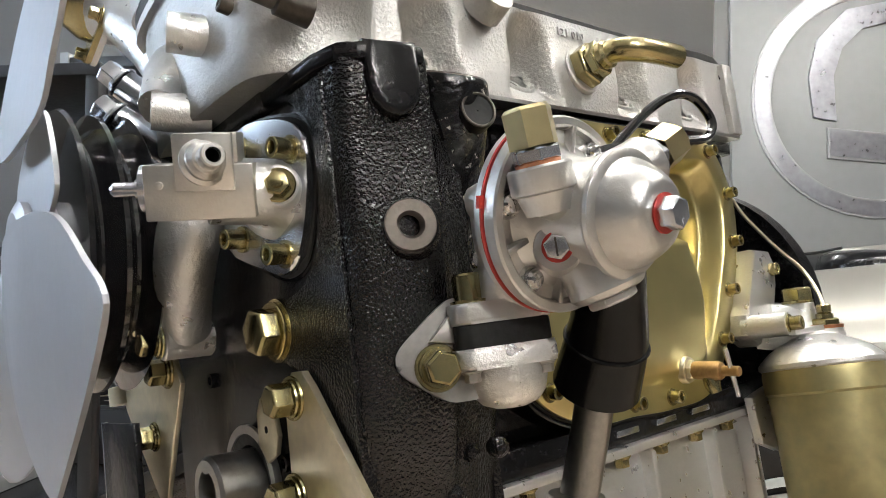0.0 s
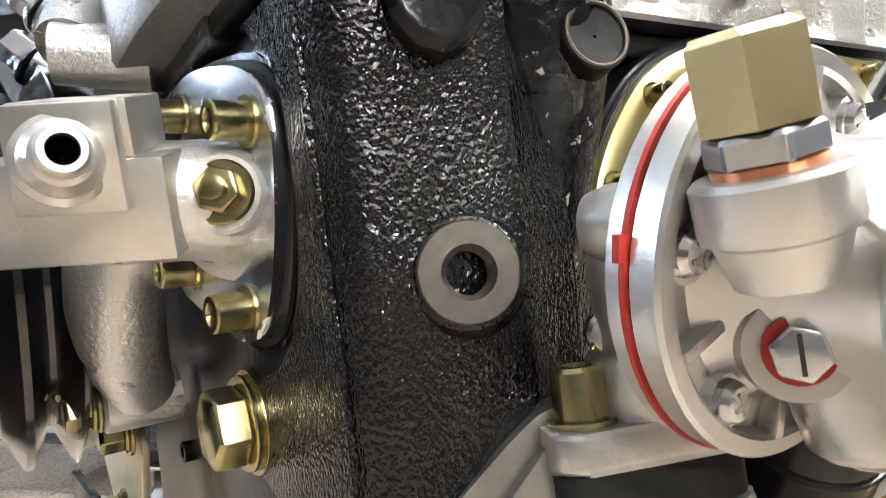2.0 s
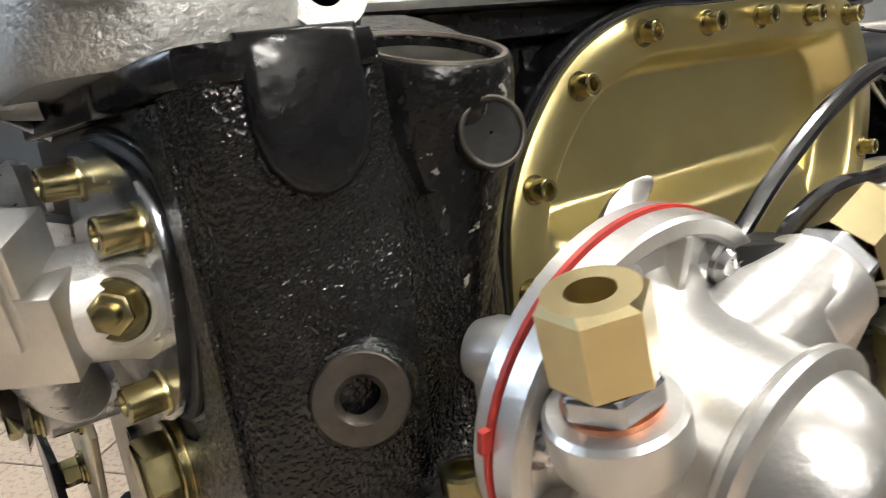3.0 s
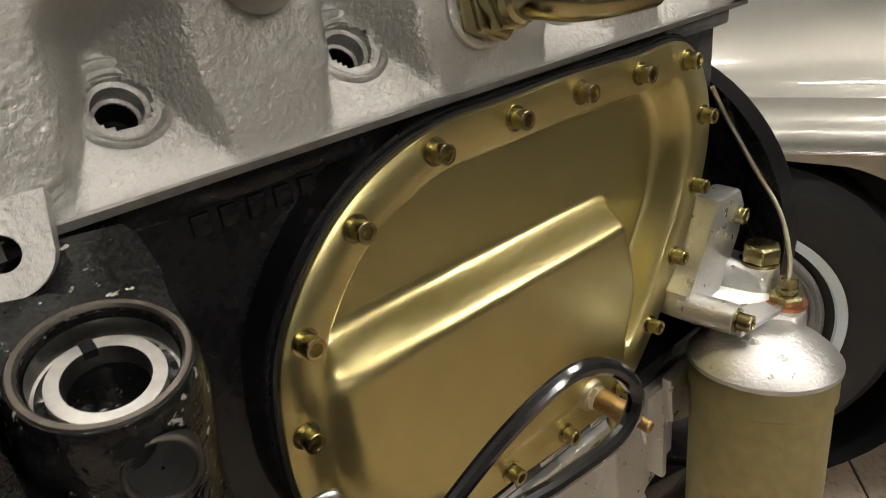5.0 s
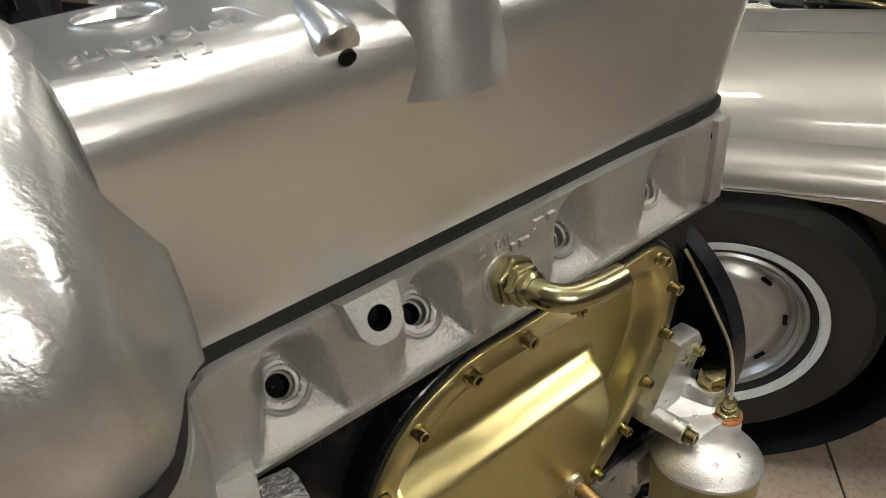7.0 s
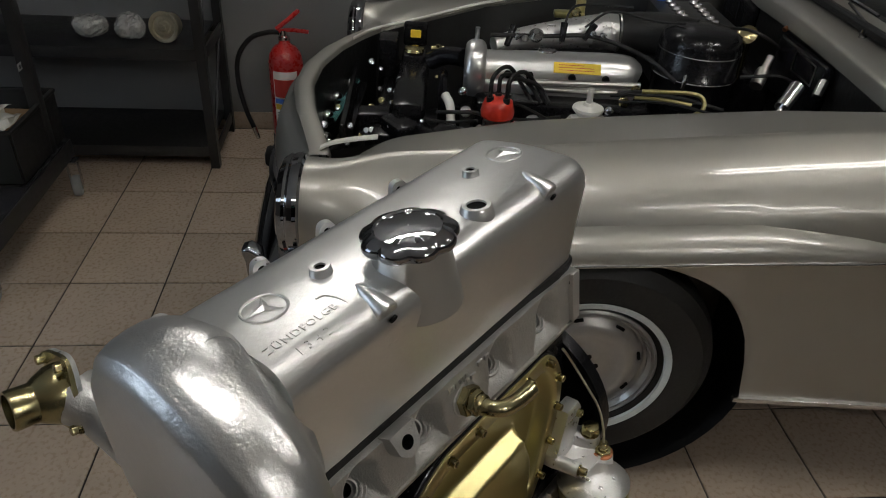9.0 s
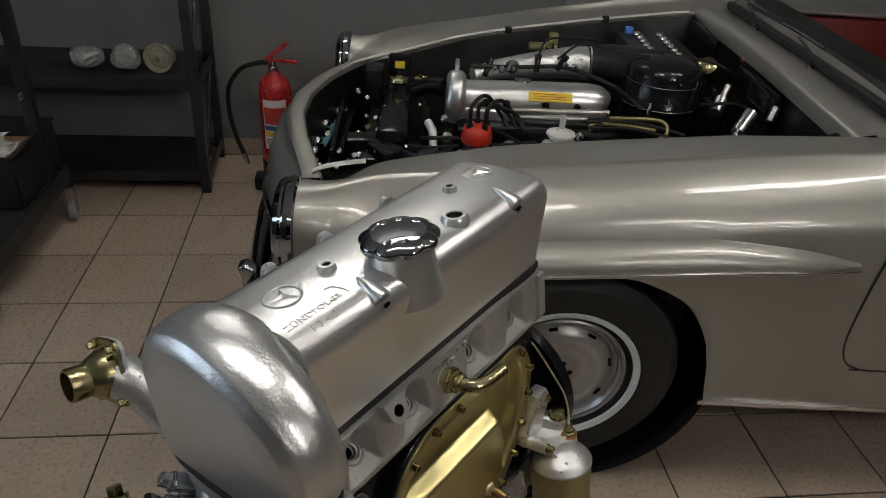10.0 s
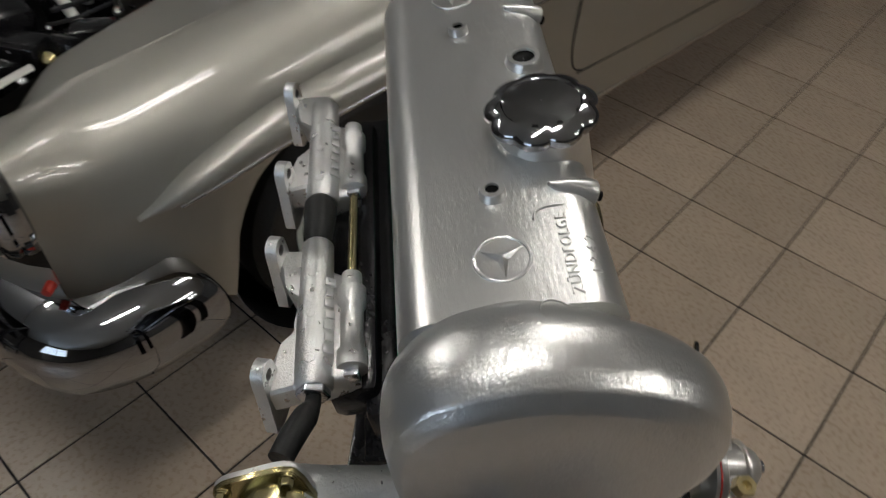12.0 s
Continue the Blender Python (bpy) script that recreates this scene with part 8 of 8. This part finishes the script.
def upright(x, y):
    g = bmesh.new()
    prism(g, [(-0.020, -0.020), (0.020, -0.020), (0.020, -0.016), (-0.016, -0.016), (-0.016, 0.020), (-0.020, 0.020)], 0.0, H, Matrix.Translation((x, y, 0)) @ Matrix.Rotation(math.pi / 2 * (0 if x < 0.2 else 1) * (1 if y < 0.5 else -1), 4, "Z"))
    block(g, (x - 0.018, y - 0.018, 0), (x + 0.018, y + 0.018, H - 0.002))
    part("upright", g, ZINCGREY if y > 1 else SHELFPAINT, shelf)


for x in (0.0, D):
    for y in (0.0, L):
        upright(x, y)
for z in (0.105, 0.555, 1.30, 1.93):
    g = bmesh.new()
    block(g, (-0.006, 0.019, z - 0.012), (D + 0.006, L - 0.019, z), bev=0.003)
    tray = part("shelf_board", g, SHELFBLACK if z < 0.2 else SHELFPAINT, shelf, "dark steel shelf board")
    g = bmesh.new()
    block(g, (-0.010, 0.019, z - 0.050), (-0.006, L - 0.019, z - 0.001), bev=0.001)
    block(g, (D + 0.006, 0.019, z - 0.050), (D + 0.010, L - 0.019, z - 0.001), bev=0.001)
    part("shelf_lip", g, SHELFPAINT, tray)
    g = bmesh.new()
    block(g, (0.0185, -0.016, z - 0.050), (D - 0.0185, -0.008, z), bev=0.001)
    part("end_lip", g, SHELFPAINT, tray)
for z0, z1 in ((0.12, 0.54), (0.57, 1.28)):
    g = bmesh.new()
    rod(g, (0.02, -0.006, z0), (D - 0.02, -0.006, z1), 0.008, seg=8)
    part("brace", g, SHELFPAINT, shelf)


def wrapped_part(name, seed, m, label, sx, sy, sz):
    rnd = random.Random(seed)
    g = bmesh.new()
    bmesh.ops.create_icosphere(g, subdivisions=4, radius=1.0)
    dirs = [(Vector((rnd.uniform(-1, 1), rnd.uniform(-1, 1), rnd.uniform(-0.4, 1))).normalized(), rnd.uniform(0.05, 0.30), rnd.uniform(2, 7)) for _ in range(16)]
    for v in g.verts:
        n = v.co.normalized()
        k = 0.75
        for d, a, p in dirs:
            k += a * max(0.0, n.dot(d)) ** p * 0.8
        k += 0.06 * math.sin(n.x * 13 + n.y * 7 + seed) * math.sin(n.z * 11 + n.y * 9)
        v.co = Vector((n.x * k * sx, n.y * k * sy, max(-sz * 0.55, n.z * k * sz)))
    ob = tagged(finish(name, g, PLASTICBAG, sharp=25), label, "wrapped part", "wrapped parts on the shelf")
    ob.matrix_world = m
    return ob


wrapped_part("wrapped_part", 3, Matrix.Translation((0.66, 0.44, 0.605)), "grey metal part wrapped in creased plastic film", 0.055, 0.070, 0.055)
wrapped_part("wrapped_part", 8, Matrix.Translation((0.66, 0.275, 0.608)), "grey metal part wrapped in creased plastic film", 0.05, 0.055, 0.060)
g = bmesh.new()
PM = basis((0.645, 0.135, 0.555 + 0.066), (-0.97, 0.15, 0.12))
lathe(g, [(0.050, -0.07), (0.055, -0.01), (0.064, 0.0), (0.066, 0.006), (0.063, 0.012), (0.050, 0.010), (0.046, 0.002), (0.030, 0.004), (0.024, 0.012), (0.014, 0.014), (0.011, 0.020), (0.0008, 0.021)], PM, 40, cap=False)
tagged(finish("flanged_pulley", g, PALEGOLD, sharp=40), "brass coloured flanged pulley lying on the shelf", "pulley")
for k, (y, r, h, mt, lab) in enumerate(((1.16, 0.04, 0.17, WHITEPLASTIC, "white plastic bottle"), (1.05, 0.035, 0.20, WHITEPLASTIC, "white plastic bottle"))):
    g = bmesh.new()
    lathe(g, [(r * 0.95, 0), (r, 0.006), (r, h * 0.7), (r * 0.8, h * 0.82), (r * 0.35, h * 0.88), (r * 0.35, h)], Matrix.Translation((0.72, y, 1.30)), 24)
    tagged(finish("bottle", g, mt), lab + " on the shelf", "bottle", "bottles on the shelf")
g = bmesh.new()
block(g, (0.64, 0.70, 1.301), (0.90, 0.98, 1.44), bev=0.006)
tagged(finish("carton", g, CARTON), "brown cardboard carton on the steel shelf", "box")

# ---- trolley with a black crate ----
trolley = root("trolley", "dark grey steel workshop trolley on castors", "trolley", m=Matrix.Translation((-0.07, 0.50, 0)))
g = bmesh.new()
block(g, (-0.37, 0.0, 0.205), (0.40, 0.78, 0.235), bev=0.006)
deck = part("deck", g, DARKPLATE, trolley, "worn dark grey deck")
g = bmesh.new()
block(g, (-0.375, -0.006, 0.17), (0.405, 0.0, 0.245), bev=0.002)
part("deck_lip", g, SHELFPAINT, deck)
g = bmesh.new()
block(g, (0.399, 0.0, 0.17), (0.406, 0.78, 0.245), bev=0.002)
part("deck_lip", g, SHELFPAINT, deck)
for x, y in ((-0.35, 0.03), (-0.35, 0.75), (0.37, 0.75), (0.30, 0.04)):
    g = bmesh.new()
    block(g, (x - 0.022, y - 0.022, 0.235), (x + 0.022, y + 0.022, 1.56), bev=0.003)
    part("post", g, SHELFPAINT, trolley)
g = bmesh.new()
block(g, (-0.38, 0.0, 1.54), (0.41, 0.78, 1.58), bev=0.006)
part("top_tray", g, SHELFPAINT, trolley, "dark grey top tray")
g = bmesh.new()
block(g, (-0.38, 0.0, 0.98), (0.41, 0.78, 1.01), bev=0.006)
part("middle_tray", g, SHELFPAINT, trolley, "dark grey middle tray")
for x, y in ((-0.36, 0.035), (0.37, 0.0), (-0.33, 0.72), (0.36, 0.72)):
    g = bmesh.new()
    WMt = basis((x, y, 0.045), (0.25, -1, 0))
    lathe(g, [(0.012, -0.016), (0.040, -0.016), (0.045, -0.010), (0.045, 0.010), (0.040, 0.016), (0.022, 0.017), (0.018, 0.013), (0.008, 0.014)], WMt, 28)
    cst = part("castor", g, ZINCGREY, trolley, "grey castor wheel")
    g = bmesh.new()
    block(g, (-0.026, -0.024, 0.0), (0.026, 0.030, 0.012), Matrix.Translation((x, y, 0.155)), bev=0.002)
    for s in (-0.021, 0.021):
        block(g, (-0.018, s - 0.002, 0.035), (0.022, s + 0.002, 0.157), Matrix.Translation((x, y, 0)) @ Matrix.Rotation(0.25, 4, "Z"), bev=0.001)
    part("castor_fork", g, PLATED, cst)
crate = root("crate", "open black plastic crate with papers in it", "crate", m=Matrix.Translation((0.16, 0.73, 0.236)))
g = bmesh.new()
prism(g, [(-0.19, -0.19), (0.19, -0.19), (0.19, 0.19), (-0.19, 0.19)], 0, 0.006, Matrix())
part("crate_base", g, SHELFBLACK, crate)
for lo, hi in (((-0.20, -0.206, 0.005), (0.20, -0.198, 0.21)), ((-0.20, 0.198, 0.005), (0.20, 0.206, 0.21)), ((-0.206, -0.198, 0.005), (-0.198, 0.198, 0.21)), ((0.198, -0.198, 0.005), (0.206, 0.198, 0.21))):
    g = bmesh.new()
    block(g, lo, hi, bev=0.002)
    block(g, (lo[0] - 0.005, lo[1] - 0.005, 0.200), (hi[0] + 0.005, hi[1] + 0.005, 0.214), bev=0.003)
    part("crate_wall", g, SHELFBLACK, crate)
rnd = random.Random(5)
for k in range(4):
    g = bmesh.new()
    bmesh.ops.create_grid(g, x_segments=10, y_segments=8, size=1)
    for v in g.verts:
        v.co = Vector((v.co.x * 0.10, v.co.y * 0.07, 0.006 * math.sin(v.co.x * 5 + k) * math.cos(v.co.y * 4) + 0.004 * (k % 2)))
    p = tagged(finish("paper", g, PAPER), "creased white paper lying in the crate", "paper", "papers in the crate")
    sol = p.modifiers.new("thickness", "SOLIDIFY")
    sol.thickness = 0.0012
    p.matrix_world = Matrix.Translation((0.10 + 0.03 * k, 0.66 + 0.03 * k, 0.40 + 0.012 * k)) @ Matrix.Rotation(0.5 * k, 4, "Z") @ Matrix.Rotation(0.12 * (k - 1), 4, "X")
g = bmesh.new()
block(g, (0.0, 0.56, 0.243), (0.30, 0.90, 0.392), bev=0.01)
tagged(finish("carton", g, CARTON), "brown cardboard carton inside the black crate", "box")
g = bmesh.new()
block(g, (-0.055, -0.002, -0.014), (0.055, 0.0, 0.014), bev=0.001)
tag_plate = part("name_plate", g, SIGNEDGE, trolley, "small pale plate with dark marks")
tag_plate.matrix_local = Matrix.Translation((0.30, 0.045, 0.60))
for k in range(5):
    g = bmesh.new()
    block(g, (-0.045 + 0.02 * k, -0.003, -0.007), (-0.033 + 0.02 * k, -0.002, 0.007))
    ob = part("plate_mark", g, BAYDARK, tag_plate)
g = bmesh.new()
block(g, (-0.43, 0.84, 0.2365), (0.0, 1.22, 0.3575), bev=0.006)
tool_case = tagged(finish("tool_case", g, ZINCGREY), "grey steel tool case with a dark lid on the trolley deck", "tool case")
g = bmesh.new()
block(g, (-0.44, 0.83, 0.3580), (0.01, 1.23, 0.376), bev=0.004)
part("lid", g, DARKPLATE, tool_case, "dark grey flat lid")
# white bottles lying on the tool case
for k, (x, y, a, lab) in enumerate(((-0.30, 1.01, 0.35, "white plastic squeeze bottle with a blue dot"), (-0.06, 1.08, 0.1, "ribbed white plastic bottle lying down"))):
    bt = root("squeeze_bottle", lab, "bottle", "white bottles on the trolley", Matrix.Translation((x, y, 0.376 + 0.045)) @ Matrix.Rotation(a, 4, "Z"))
    g = bmesh.new()
    prof = [(0.010, -0.15), (0.014, -0.12), (0.026, -0.10), (0.040, -0.06), (0.044, -0.02), (0.044, 0.08), (0.040, 0.095), (0.01, 0.10)] if k == 0 else [(0.02, -0.11), (0.042, -0.10)] + [(0.044 - 0.003 * (j % 2), -0.09 + 0.015 * j) for j in range(12)] + [(0.04, 0.095), (0.01, 0.10)]
    lathe(g, prof, basis((0, 0, 0), (1, 0, 0)), 28)
    part("bottle_body", g, WHITEPLASTIC, bt)
    if k == 0:
        g = bmesh.new()
        lathe(g, [(0.016, 0.0), (0.015, 0.004), (0.0005, 0.006)], basis((0.01, -0.042, 0.006), (0, -1, 0.1)), 20)
        part("blue_dot", g, LABELBLUE, bt, "blue round dot")

# ---- fire extinguisher ----
ext = root("fire_extinguisher", "red fire extinguisher with white and red label", "extinguisher", m=Matrix.Translation((0.72, -0.352, 0.0)))
g = bmesh.new()
lathe(g, [(0.060, 0.0), (0.078, 0.004), (0.080, 0.02), (0.080, 0.11), (0.074, 0.12)], Matrix(), 36)
part("foot", g, RUBBER, ext, "black plastic foot")
g = bmesh.new()
lathe(g, [(0.070, 0.05), (0.077, 0.07), (0.077, 0.455), (0.070, 0.495), (0.050, 0.525), (0.026, 0.540), (0.022, 0.560), (0.015, 0.565)], Matrix(), 40)
part("cylinder", g, EXTRED, ext, "red painted cylinder", 50)
g = bmesh.new()
lathe(g, [(0.022, 0.555), (0.026, 0.560), (0.026, 0.572), (0.016, 0.578), (0.016, 0.600)], Matrix(), 20)
part("valve", g, DULLCHROME, ext)
g = bmesh.new()
hose(g, [(0.0, 0.02, 0.595), (-0.005, -0.03, 0.603), (-0.01, -0.11, 0.598)], 0.009, 6, 10)
hose(g, [(0.0, 0.03, 0.605), (-0.005, -0.02, 0.645), (-0.01, -0.07, 0.690)], 0.010, 6, 10)
part("lever", g, EXTRED, ext, "red squeeze lever")
g = bmesh.new()
hose(g, [(0.0, 0.02, 0.590), (0.0, 0.07, 0.588), (0.01, 0.15, 0.555), (0.03, 0.215, 0.46), (0.03, 0.225, 0.34), (0.01, 0.20, 0.22), (-0.01, 0.165, 0.13)], 0.011, 10, 12)
hs = part("discharge_hose", g, RUBBER, ext, "curved black hose")
g = bmesh.new()
rod(g, (-0.01, 0.168, 0.14), (-0.018, 0.15, 0.085), 0.013, 0.010, 14)
part("nozzle", g, DULLCHROME, hs)
g = bmesh.new()
block(g, (-0.15, 0.02, 0.0), (-0.05, 0.11, 0.07), bev=0.015)
part("foot_clip", g, RUBBER, ext, "black foot bracket")


def label_band(r, a0, a1, z0, z1, material, name):
    g = bmesh.new()
    n = 10
    lo = [g.verts.new((r * math.cos(a0 + (a1 - a0) * k / n), r * math.sin(a0 + (a1 - a0) * k / n), z0)) for k in range(n + 1)]
    hi = [g.verts.new((v.co.x, v.co.y, z1)) for v in lo]
    for k in range(n):
        g.faces.new((lo[k], lo[k + 1], hi[k + 1], hi[k]))
    part(name, g, material, ext)


A0 = math.pi
label_band(0.0775, A0 - 0.75, A0 + 0.75, 0.19, 0.435, LABELWHITE, "label_ground")
label_band(0.0780, A0 - 0.68, A0 + 0.68, 0.315, 0.398, LABELRED, "label_red_band")
label_band(0.0780, A0 - 0.68, A0 + 0.68, 0.255, 0.282, YELLOWTAG, "label_yellow_band")
label_band(0.0780, A0 - 0.68, A0 + 0.1, 0.285, 0.308, LABELBLUE, "label_blue_band")
for k in range(4):
    label_band(0.0780, A0 - 0.6, A0 + 0.5 - 0.15 * (k % 2), 0.200 + 0.012 * k, 0.205 + 0.012 * k, BAYDARK, "label_line")
